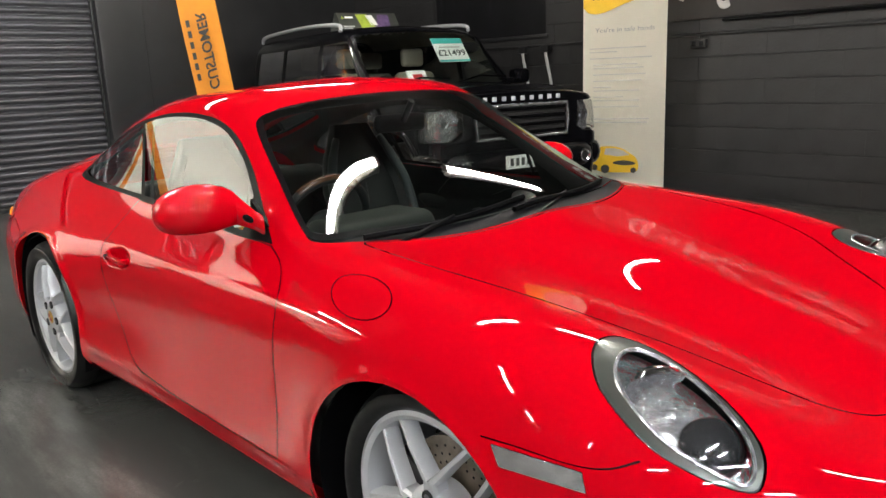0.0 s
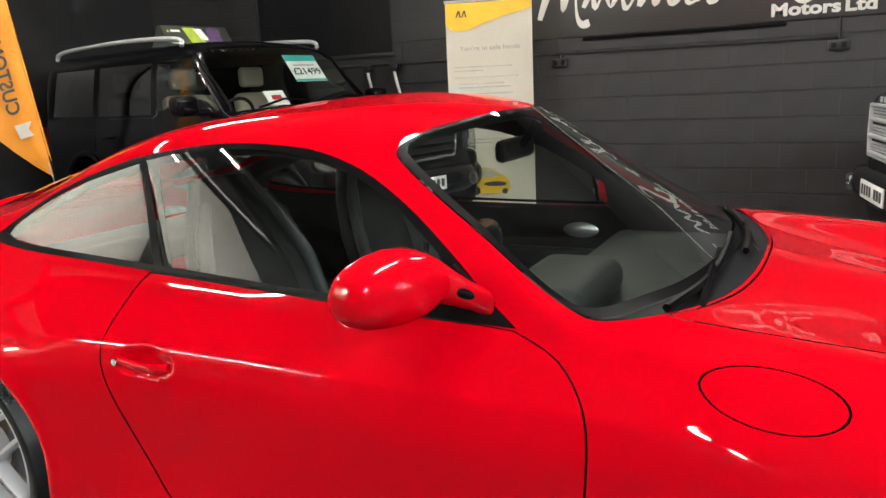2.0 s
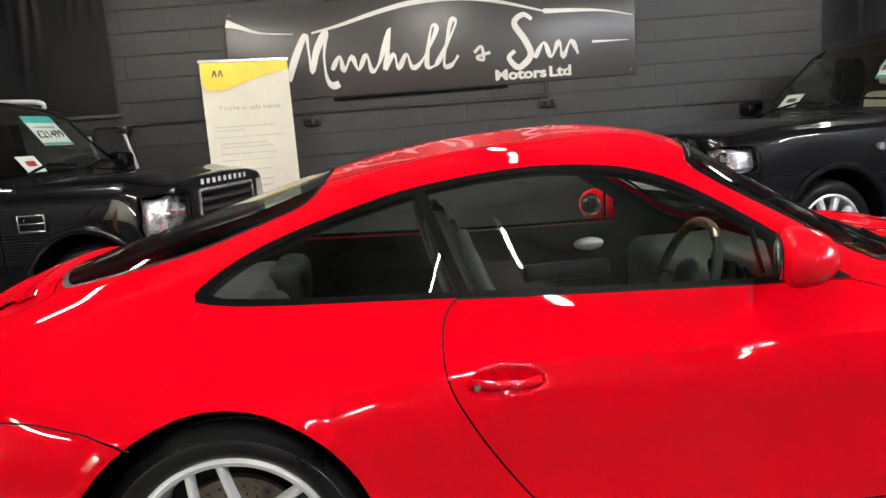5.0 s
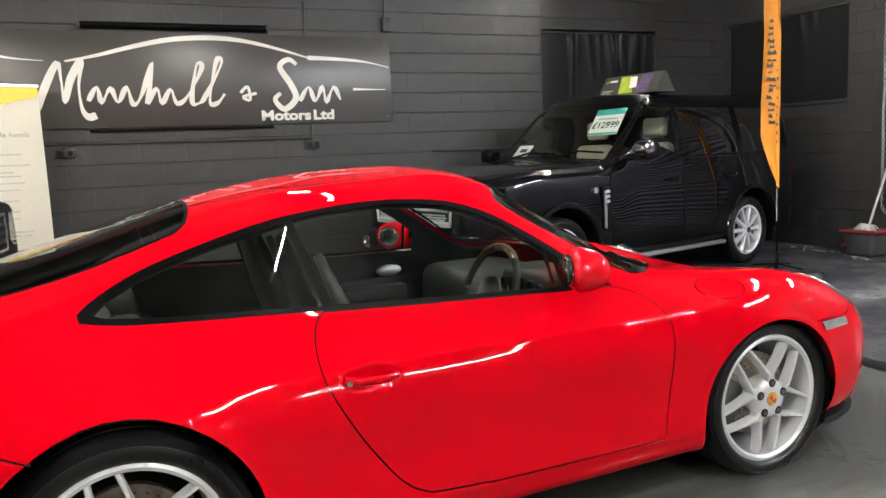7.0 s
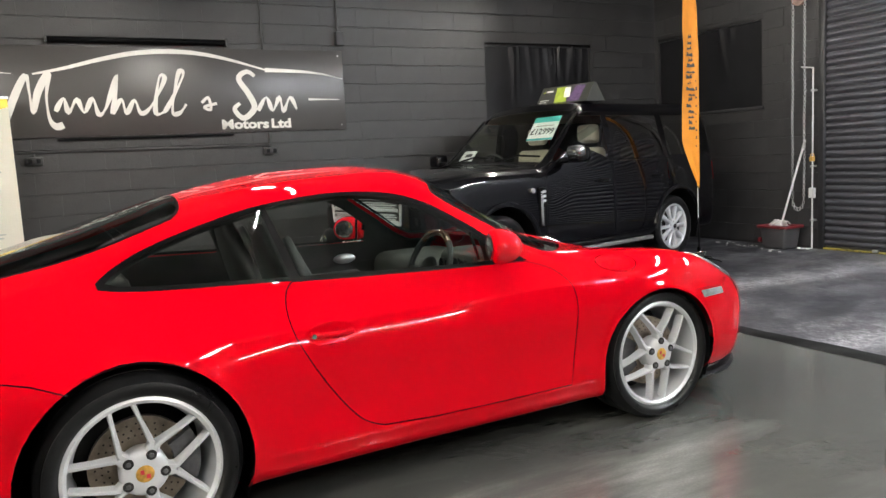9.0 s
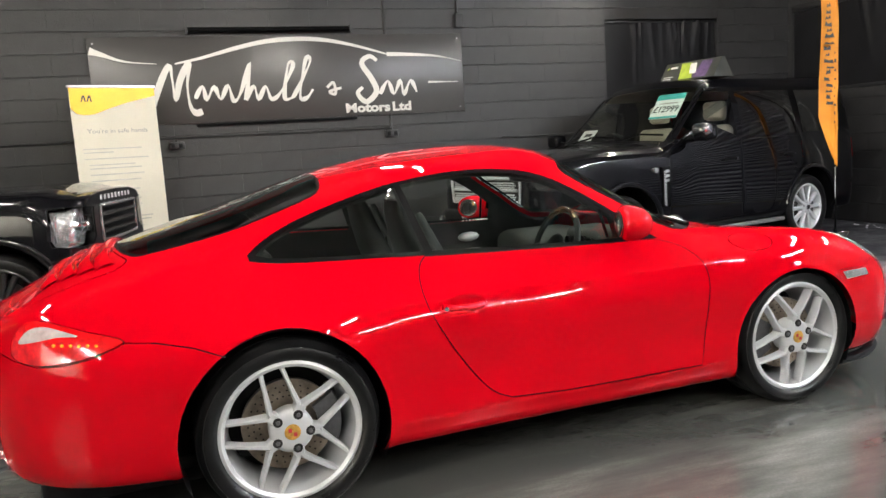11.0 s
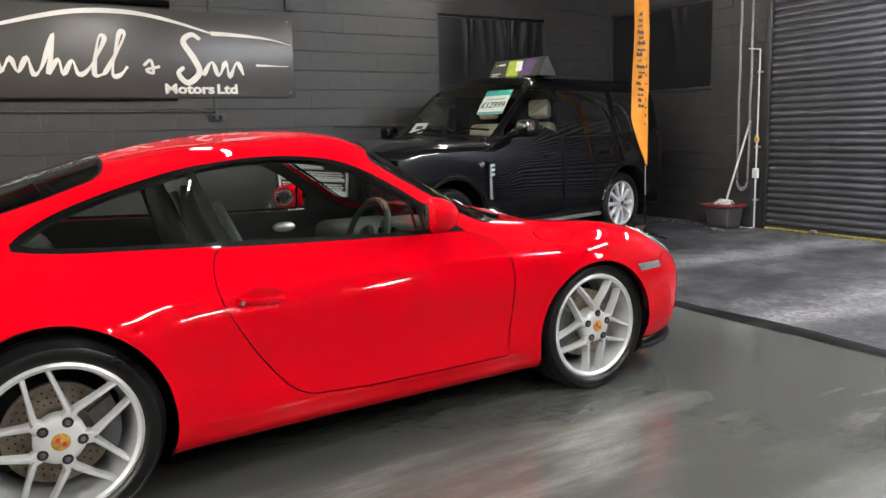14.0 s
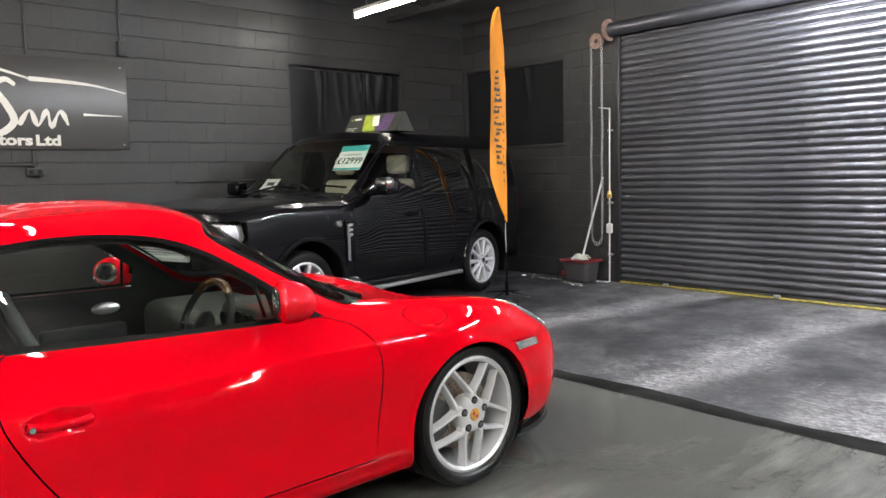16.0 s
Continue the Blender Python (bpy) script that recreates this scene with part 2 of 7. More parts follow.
FLOORWORN = worn_floor("worn_black_floor", (0.020, 0.020, 0.023), (0.50, 0.485, 0.50), 0.3, 0.6, 0.95, 1.0, 0.7, ((.45, 0, .5), (3.07, -.125, .4), (-.8, 0, .45)), 0.12)
TAR = worn_floor("tarred_joint", (0.005, 0.005, 0.005), (0.03, 0.03, 0.03), 0.7, 0.95, 0.5, specular=0.05)
TUBE = material("lit_tube", (1.0, 0.95, 0.86), 0.5, emit=TUBE_POWER)
COOLTUBE = material("cool_lit_tube", (0.93, 0.96, 1.0), 0.5, emit=TUBE_POWER * 1.45)
DIMTUBE = material("dim_lit_tube", (1.0, 0.95, 0.86), 0.5, emit=TUBE_POWER * .68)
# Tube turned down so that the wall beside it stays dark.
LOWTUBE = material("low_lit_tube", (1.0, 0.94, 0.84), 0.5, emit=TUBE_POWER * .28)


# ---- helpers for meshes ----
def part(name, bm, mat, parent=None, label="", smooth=True):
    """Links a bmesh as one mesh object, under a thing or under a part."""
    me = bpy.data.meshes.new(name)
    bm.to_mesh(me)
    bm.free()
    me.materials.append(mat)
    if smooth:
        me.shade_smooth()
        me.set_sharp_from_angle(angle=radians(38))
    ob = new(name, me)
    if parent is not None:
        ob.parent = parent
    if label:
        ob["label"] = label
    return ob


def thing(name, label, category, at=None, group="", kind=""):
    ob = tagged(new(name), label, category, group, kind)
    ob.empty_display_size = 0.1
    if at is not None:
        ob.matrix_basis = at
    return ob


def block(bm, x0, x1, y0, y1, z0, z1, bevel=0.0, seg=2):
    m = Matrix.Translation(((x0 + x1) / 2, (y0 + y1) / 2, (z0 + z1) / 2)) @ Matrix.Diagonal((x1 - x0, y1 - y0, z1 - z0, 1))
    vs = bmesh.ops.create_cube(bm, size=1, matrix=m)["verts"]
    if bevel:
        es = list({e for v in vs for e in v.link_edges})
        bmesh.ops.bevel(bm, geom=es, offset=bevel, segments=seg, profile=0.5, affect="EDGES", clamp_overlap=True)
    return bm


def rod(bm, a, b, r, n=10, r2=None):
    a, b = Vector(a), Vector(b)
    m = Matrix.Translation((a + b) / 2) @ (b - a).to_track_quat("Z", "Y").to_matrix().to_4x4()
    bmesh.ops.create_cone(bm, cap_ends=True, segments=n, radius1=r, radius2=r if r2 is None else r2, depth=(b - a).length, matrix=m)
    return bm


def sweep(bm, pts, r, n=8, closed=False, flat=1.0, up=(0, 0, 1)):
    """A round or flattened bar along a line of points."""
    pts = [Vector(p) for p in pts]
    rings = []
    k = len(pts)
    for i, p in enumerate(pts):
        d = (pts[(i + 1) % k] - pts[i - 1]) if closed else (pts[min(i + 1, k - 1)] - pts[max(i - 1, 0)])
        d.normalize()
        s = d.cross(Vector(up))
        s = s.normalized() if s.length > 1e-4 else Vector((1, 0, 0))
        q = s.cross(d)
        rr = r[i] if isinstance(r, (list, tuple)) else r
        rings.append([bm.verts.new(p + s * math.cos(a) * rr + q * math.sin(a) * rr * flat) for a in (2 * math.pi * j / n for j in range(n))])
    for i in range(k if closed else k - 1):
        for j in range(n):
            bm.faces.new((rings[i][j], rings[i][(j + 1) % n], rings[(i + 1) % k][(j + 1) % n], rings[(i + 1) % k][j]))
    if not closed:
        bm.faces.new(rings[0][::-1])
        bm.faces.new(rings[-1])
    bmesh.ops.recalc_face_normals(bm, faces=bm.faces)
    return bm


def turn(bm, profile, n=48, centre=(0, 0, 0), closed=True):
    """Turns a profile of (radius, depth) round the y axis; depth runs along -y."""
    rings = []
    for r, d in profile:
        rings.append([bm.verts.new((centre[0] + r * math.cos(a), centre[1] - d, centre[2] + r * math.sin(a))) for a in (2 * math.pi * j / n for j in range(n))])
    k = len(rings)
    for i in range(k if closed else k - 1):
        for j in range(n):
            bm.faces.new((rings[i][j], rings[i][(j + 1) % n], rings[(i + 1) % k][(j + 1) % n], rings[(i + 1) % k][j]))
    bmesh.ops.recalc_face_normals(bm, faces=bm.faces)
    return bm


def plate(bm, outline, depth, at=Matrix()):
    """A flat plate: an outline in x and z, thickened along y."""
    front = [bm.verts.new(at @ Vector((x, 0, z))) for x, z in outline]
    back = [bm.verts.new(at @ Vector((x, depth, z))) for x, z in outline]
    bm.faces.new(front)
    bm.faces.new(back[::-1])
    k = len(front)
    for i in range(k):
        bm.faces.new((front[i], back[i], back[(i + 1) % k], front[(i + 1) % k]))
    bmesh.ops.recalc_face_normals(bm, faces=bm.faces)
    return bm


def smooth_line(pts, per=6, closed=False):
    """A Catmull-Rom line through points of any dimension."""
    P = [np.array(p, float) for p in pts]
    k, out = len(P), []
    for i in range(k if closed else k - 1):
        a, b, c, d = (P[(i + j) % k] if closed else P[min(max(i + j, 0), k - 1)] for j in (-1, 0, 1, 2))
        for s in range(per):
            q = s / per
            out.append(tuple(0.5 * (2 * b + (c - a) * q + (2 * a - 5 * b + 4 * c - d) * q * q + (3 * b - a - 3 * c + d) * q ** 3)))
    if not closed:
        out.append(tuple(P[-1]))
    return out


def words(body, height, mat, parent, name, at, depth=0.002, label="", align="CENTER", slant=0.0, bold=0.0):
    """Writing in the built-in font as a mesh; at lays its x and y into the world."""
    cu = bpy.data.curves.new(name, "FONT")
    cu.body, cu.size, cu.extrude, cu.align_x, cu.resolution_u, cu.shear, cu.offset = body, height / 0.69, depth, align, 3, slant, bold * height
    tmp = new(name, cu)
    bpy.context.view_layer.update()
    me = bpy.data.meshes.new_from_object(tmp.evaluated_get(bpy.context.evaluated_depsgraph_get()))
    bpy.data.objects.remove(tmp)
    me.materials.clear()
    me.materials.append(mat)
    ob = new(name, me)
    ob.parent = parent
    ob.matrix_basis = at
    if label:
        ob["label"] = label
    return ob


UPRIGHT = Matrix.Rotation(math.pi / 2, 4, "X")      # lays writing on a wall that faces -y


# ---- the hall ----
X0, X1, Y0, Y1, HIGH = -6.0, 7.98, -6.6, 6.16, 3.95


def structure(name, bm, mat, label, category, smooth=False):
    return tagged(part(name, bm, mat, None, label, smooth), label, category, kind="structure")


bm = bmesh.new()
block(bm, X0 - .3, 3.985, Y0 - .3, Y1 + .3, -.12, 0)
structure("floor", bm, FLOORSMOOTH, "dark grey resin-coated concrete floor, dusty and glossy", "floor")
bm = bmesh.new()
block(bm, 3.985, X1 + .3, Y0 - .3, Y1 + .3, -.12, -.003)
structure("floor_worn", bm, FLOORWORN, "worn black concrete floor with pale scuffs and tyre dust", "floor")
# rough tarred joint between the two floors
bm = bmesh.new()
rnd = random.Random(4)
rows = []
for i in range(90):
    y = Y0 + (Y1 - Y0) * i / 89
    a = 3.977 + .012 * noise.noise((y * 3, 0, 0)) + .006 * noise.noise((y * 14, 1, 0))
    b = 4.17 + .07 * noise.noise((y * 1.3, 5, 0)) + .03 * noise.noise((y * 9, 2, 0))
    rows.append([bm.verts.new((a, y, .001)), bm.verts.new((a + .012, y, .008)), bm.verts.new(((a + b) / 2, y, .007 + .003 * noise.noise((y * 8, 3, 3)))), bm.verts.new((b, y, -.004))])
for r, s in zip(rows, rows[1:]):
    for j in range(3):
        bm.faces.new((r[j], r[j + 1], s[j + 1], s[j]))
bmesh.ops.recalc_face_normals(bm, faces=bm.faces)
structure("floor_joint", bm, TAR, "rough black tarred strip where two floors meet", "floor joint", True)
bm = bmesh.new()
block(bm, X0 - .3, X1 + .3, Y0 - .3, Y1 + .3, HIGH, HIGH + .2)
structure("ceiling", bm, CEILING, "black painted sheet ceiling", "ceiling")


def wall(name, x0, x1, y0, y1, mat, label, openings=(), axis="x"):
    """A wall with openings through it, each (a0, a1, z0, z1) along its length."""
    bm = bmesh.new()
    lo, hi = (x0, x1) if axis == "x" else (y0, y1)
    cuts = sorted({lo, hi, *[o[0] for o in openings], *[o[1] for o in openings]})
    for a, b in zip(cuts, cuts[1:]):
        zs = [(0, HIGH)]
        for o in openings:
            if o[0] <= a + 1e-6 and b <= o[1] + 1e-6:
                zs = [p for q in zs for p in ((q[0], min(q[1], o[2])), (max(q[0], o[3]), q[1])) if p[1] - p[0] > .01]
        for z0, z1 in zs:
            block(bm, *((a, b, y0, y1) if axis == "x" else (x0, x1, a, b)), z0, z1)
    return structure(name, bm, mat, label, "wall")


north = wall("wall_north", X0 - .25, X1, Y1, Y1 + .25, MORTAR, "black painted concrete block wall behind the cars", [(5.02, 6.75, 1.55, 2.79), (-4.2, -2.31, 1.73, 3.0)])
east = wall("wall_east", X1, X1 + .25, Y0 - .25, Y1 + .25, MORTAR, "black painted block wall with a roller shutter", [(4.235, 6.08, 1.78, 2.88), (-1.55, 3.32, 0, 3.05)], "y")
west = wall("wall_west", X0 - .25, X0, -1.9, Y1 + .25, MORTAR, "black painted wall with a roller shutter", [(-1.51, 2.34, 0, 3.1)], "y")
wall("wall_west_white", X0 - .25, X0, Y0 - .25, -1.9, WHITEWALL, "white painted hall wall", (), "y")
# Unseen stand-in for dark things by the wall; dims what the coupe mirrors.
bm = bmesh.new()
block(bm, X0, X0 + .03, Y0, -1.9, 0, 1.5, .004)
structure("dado", bm, SOUTHWALL, "unseen charcoal board that stands for dark things along the white wall's foot", "dado")
wall("wall_south", X0, X1, Y0 - .25, Y0, SOUTHWALL, "charcoal painted wall of the hall", ())


def covering(name, x0, x1, z0, z1, at, seed, label, folds_n=16):
    """A sheet of black plastic stretched over a window opening, puckered along its top."""
    rnd = random.Random(seed)
    bm = bmesh.new()
    nx, nz = 60, 34
    folds = [(rnd.uniform(.03, .97), rnd.uniform(.006, .02), rnd.uniform(.25, .9), rnd.uniform(-.12, .12)) for _ in range(folds_n)]
    g = []
    for i in range(nx + 1):
        col = []
        for j in range(nz + 1):
            s, t = i / nx, j / nz
            d = .012 * noise.noise((s * 4, t * 3, seed))
            for c, w, reach, lean in folds:
                d += .022 * math.exp(-((s - c - lean * (1 - t)) / w) ** 2) * max(0, 1 - (1 - t) / reach)
            col.append(bm.verts.new((x0 + (x1 - x0) * s, -d, z0 + (z1 - z0) * t)))
        g.append(col)
    for i in range(nx):
        for j in range(nz):
            bm.faces.new((g[i][j], g[i + 1][j], g[i + 1][j + 1], g[i][j + 1]))
    bmesh.ops.recalc_face_normals(bm, faces=bm.faces)
    w = thing(name, label, "covered window", at, kind="structure")
    part("plastic_sheet", bm, SHEET, w)
    bm = bmesh.new()
    block(bm, x0 - .03, x1 + .03, -.03, .03, z1 - .02, z1 + .03, .004)
    part("top_batten", bm, STEELBLACK, w)
    bm = bmesh.new()
    block(bm, x0 - .04, x1 + .04, -.05, .05, z0 - .045, z0, .006)
    part("window_sill", bm, STEELBLACK, w)
    return w


covering("window_1", 5.02, 6.75, 1.55, 2.79, Matrix.Translation((0, Y1 + .03, 0)), 3, "window opening covered with puckered black plastic sheet")
covering("window_2", -4.2, -2.31, 1.73, 3.0, Matrix.Translation((0, Y1 + .03, 0)), 8, "window opening covered with loose black plastic sheet")
covering("window_3", -6.08, -4.235, 1.78, 2.88, Matrix.Translation((X1 + .03, 0, 0)) @ Matrix.Rotation(radians(-90), 4, "Z"), 5, "window opening covered with taut black plastic sheet", 2)


def shutter(name, width, z1, at, label, barrel=True):
    """A roller shutter of curved steel laths between two guide rails; local x runs along it, -y faces the hall."""
    sh = thing(name, label, "roller shutter", at, kind="structure")
    pitch = .0815
    prof = [(.0, 0), (.003, .003), (.012, .017), (.030, .026), (.048, .0255), (.062, .017), (.070, .004), (.074, -.003), (.079, -.003), (pitch, 0)]
    V, F = [], []
    for x in (0, width):
        V += [(x, -d, z) for z, d in prof]
    k = len(prof)
    F = [(i, i + k, i + k + 1, i + 1) for i in range(k - 1)]
    me = bpy.data.meshes.new("lath")
    me.from_pydata(V, [], F)
    me.materials.append(SHUTTER)
    me.shade_smooth()
    me.set_sharp_from_angle(angle=radians(50))
    for i in range(int(z1 / pitch)):
        ob = new("lath", me)
        ob.parent = sh
        ob.matrix_basis = Matrix.Translation((0, .0, .045 + i * pitch))
    bm = bmesh.new()
    block(bm, -.05, width + .05, .01, .03, .02, z1)
    part("backing", bm, STEELBLACK, sh)
    for x in (-.075, width):
        bm = bmesh.new()
        block(bm, x, x + .075, -.06, .05, 0, z1 + .1, .006)
        part("guide_rail", bm, STEELBLACK, sh)
    bm = bmesh.new()
    block(bm, .0, width, -.035, .03, .004, .05, .006)
    part("bottom_rail", bm, STEELBLACK, sh)
    if barrel:
        bm = bmesh.new()
        rod(bm, (-.10, -.10, z1 + .06), (width + .1, -.10, z1 + .06), .085, 28)
        part("barrel", bm, SHUTTER, sh)
        bm = bmesh.new()
        rod(bm, (-.14, -.10, z1 + .06), (-.11, -.10, z1 + .06), .13, 28)
        part("end_plate", bm, RUSTY, sh, "rusty round end plate")
    return sh


SH = shutter("door_1", 4.87, 3.05, Matrix.Translation((X1 + .02, 3.32, 0)) @ Matrix.Rotation(radians(-90), 4, "Z"), "closed black steel roller shutter with yellow bottom edge")
bm = bmesh.new()
block(bm, 0, 4.87, -.055, -.036, .004, .026, .004)
part("edge_strip", bm, YELLOWSTRIP, SH, "scuffed yellow rubber edge strip")
for x in (.62, 1.95, 3.4):
    bm = bmesh.new()
    block(bm, x, x + .07, -.075, -.03, .012, .05, .01)
    part("floor_bolt", bm, STEEL, SH)
shutter("door_2", 3.85, 3.1, Matrix.Translation((X0 - .02, -1.51, 0)) @ Matrix.Rotation(radians(90), 4, "Z"), "closed black steel roller shutter in the end wall")
bm = bmesh.new()
block(bm, X0, X0 + .16, 2.36, 2.905, 0, HIGH, .01)
structure("column", bm, STEELBLACK, "black painted steel column beside the shutter", "column")
bm = bmesh.new()
block(bm, X0 + .001, X0 + .05, 2.34, 2.40, 0, 3.1, .004)
block(bm, X0 + .001, X0 + .03, 2.905, Y1, 0, HIGH)
structure("wall_panel", bm, STEELBLACK, "flat black painted wall lining beside the column", "wall panel")


# ---- lamps and rooflights ----
def tube_lamp(x, y, z, along="y", length=1.5, lit=None):
    lamp = thing("ceiling_light", "slim white fluorescent batten hung below the ceiling, some added as fill", "ceiling light", Matrix.Translation((x, y, z)) @ (Matrix.Rotation(radians(90), 4, "Z") if along == "y" else Matrix()), "tube lamps")
    bm = bmesh.new()
    block(bm, -length / 2, length / 2, -.035, .035, .03, .075, .006)
    part("housing", bm, SIGNWHITE, lamp)
    bm = bmesh.new()
    rod(bm, (-length / 2 + .03, 0, 0), (length / 2 - .03, 0, 0), .022, 12)
    part("tube", bm, lit or TUBE, lamp, "lit white tube")
    for s in (-1, 1):
        bm = bmesh.new()
        block(bm, s * length / 2 - .02, s * length / 2 + .02, -.025, .025, -.03, .04, .004)
        part("end_cap", bm, SIGNWHITE, lamp)
        bm = bmesh.new()
        rod(bm, (s * length * .35, 0, .07), (s * length * .35, 0, HIGH - z), .004, 6)
        part("hanger", bm, STEEL, lamp)
    return lamp


# (5.5, .1) and (3.6, -5.3) are unseen fill, added to brighten floor and coupe.
LAMPS = [(5.45, 4.55), (1.15, 3.5), (-2.6, 3.1), (7.2, .7), (5.5, .1), (6.3, -2.0), (1.12, .95), (-2.6, .4), (5.45, -3.9), (1.5, -2.5), (-2.7, -2.9), (1.5, -5.7), (-4.8, -3.9), (3.6, -5.3)]
for x, y in LAMPS:
    tube_lamp(x, y, 3.3, lit=LOWTUBE if y > 4 else COOLTUBE if x > 4 else None if x < -4 else DIMTUBE if x < -2 else None)


def rooflight(x, y, w, d, watts=ROOFLIGHT_WATTS, tint=(1.0, 0.97, 0.87), drop=0.0, slope=0.0):
    """A framed panel below the unbroken ceiling; its area lamp can be dropped and tilted to light a wall."""
    r = thing("rooflight", "bright rooflight panel below the ceiling, turned to light the white wall", "rooflight", Matrix.Translation((x, y, HIGH - .02 - drop)) @ Matrix.Rotation(radians(slope), 4, "Y"), "rooflights", "structure")
    for a, b, c, e in ((-w / 2 - .06, -w / 2, -d / 2 - .06, d / 2 + .06), (w / 2, w / 2 + .06, -d / 2 - .06, d / 2 + .06), (-w / 2, w / 2, -d / 2 - .06, -d / 2), (-w / 2, w / 2, d / 2, d / 2 + .06)):
        bm = bmesh.new()
        block(bm, a, b, c, e, -.04, .02)
        part("frame_side", bm, STEELBLACK, r)
    la = bpy.data.lights.new("wall_wash_lamp", "AREA")
    la.shape, la.size, la.size_y, la.energy, la.color = "RECTANGLE", w, d, watts, tint
    lo = new("wall_wash_lamp", la)
    lo.matrix_basis = Matrix.Translation((x, y, HIGH - .02 - drop)) @ Matrix.Rotation(radians(slope), 4, "Y") @ Matrix.Translation((0, 0, -.01))


# Turned at the white wall to brighten it; the cars see only their backs.
for x, y in ((-3.4, -1.8), (-4.5, -2.9), (-3.4, -4.2), (-4.6, -5.0)):
    rooflight(x, y, .5, 1.3, slope=64, drop=.27)
for x in (-4.6, -.6, 3.4, 6.6):
    bm = bmesh.new()
    for z in (HIGH - .05, HIGH - .42):
        block(bm, x - .03, x + .03, Y0, Y1, z - .03, z + .03)
    n = 16
    for i in range(n):
        y0 = Y0 + (Y1 - Y0) * i / n
        y1 = Y0 + (Y1 - Y0) * (i + 1) / n
        rod(bm, (x, y0, HIGH - (.42 if i % 2 else .05)), (x, y1, HIGH - (.05 if i % 2 else .42)), .016, 6)
    structure("roof_truss", bm, STEELBLACK, "black painted steel lattice roof truss", "roof truss")


# ---- car bodies: one smooth skin each, cut into panels ----
def natural(xs):
    """Weights of a natural cubic spline through knots xs."""
    xs = np.array(xs, float)
    n, h = len(xs), np.diff(xs)
    a, b = np.eye(n), np.zeros((n, n))
    for i in range(1, n - 1):
        a[i, i - 1:i + 2] = h[i - 1], 2 * (h[i - 1] + h[i]), h[i]
        b[i, i - 1:i + 2] = 6 / h[i - 1], -6 / h[i - 1] - 6 / h[i], 6 / h[i]
    second = np.linalg.solve(a, b)

    def weights(t):
        t = np.clip(np.atleast_1d(np.asarray(t, float)), xs[0], xs[-1])
        i = np.clip(np.searchsorted(xs, t) - 1, 0, n - 2)
        q = (t - xs[i]) / h[i]
        w = np.zeros((len(t), n))
        k = np.arange(len(t))
        w[k, i], w[k, i + 1] = 1 - q, q
        c = h[i] ** 2 / 6
        w += (c * ((1 - q) ** 3 - (1 - q)))[:, None] * second[i] + (c * (q ** 3 - q))[:, None] * second[i + 1]
        return w
    return weights


def inside(pts, poly):
    x, y = pts[:, 0], pts[:, 1]
    hit = np.zeros(len(pts), bool)
    for (ax, ay), (bx, by) in zip(poly, poly[1:] + poly[:1]):
        if ay != by:
            hit ^= ((ay > y) != (by > y)) & (x < (bx - ax) * (y - ay) / (by - ay) + ax)
    return hit


def distance(pts, line):
    best = np.full(len(pts), 9.0)
    for a, b in zip(line, line[1:]):
        a, b = np.array(a), np.array(b)
        d = b - a
        q = np.clip(((pts - a) @ d) / max(d @ d, 1e-12), 0, 1)
        best = np.minimum(best, np.linalg.norm(pts - a - q[:, None] * d, axis=1))
    return best


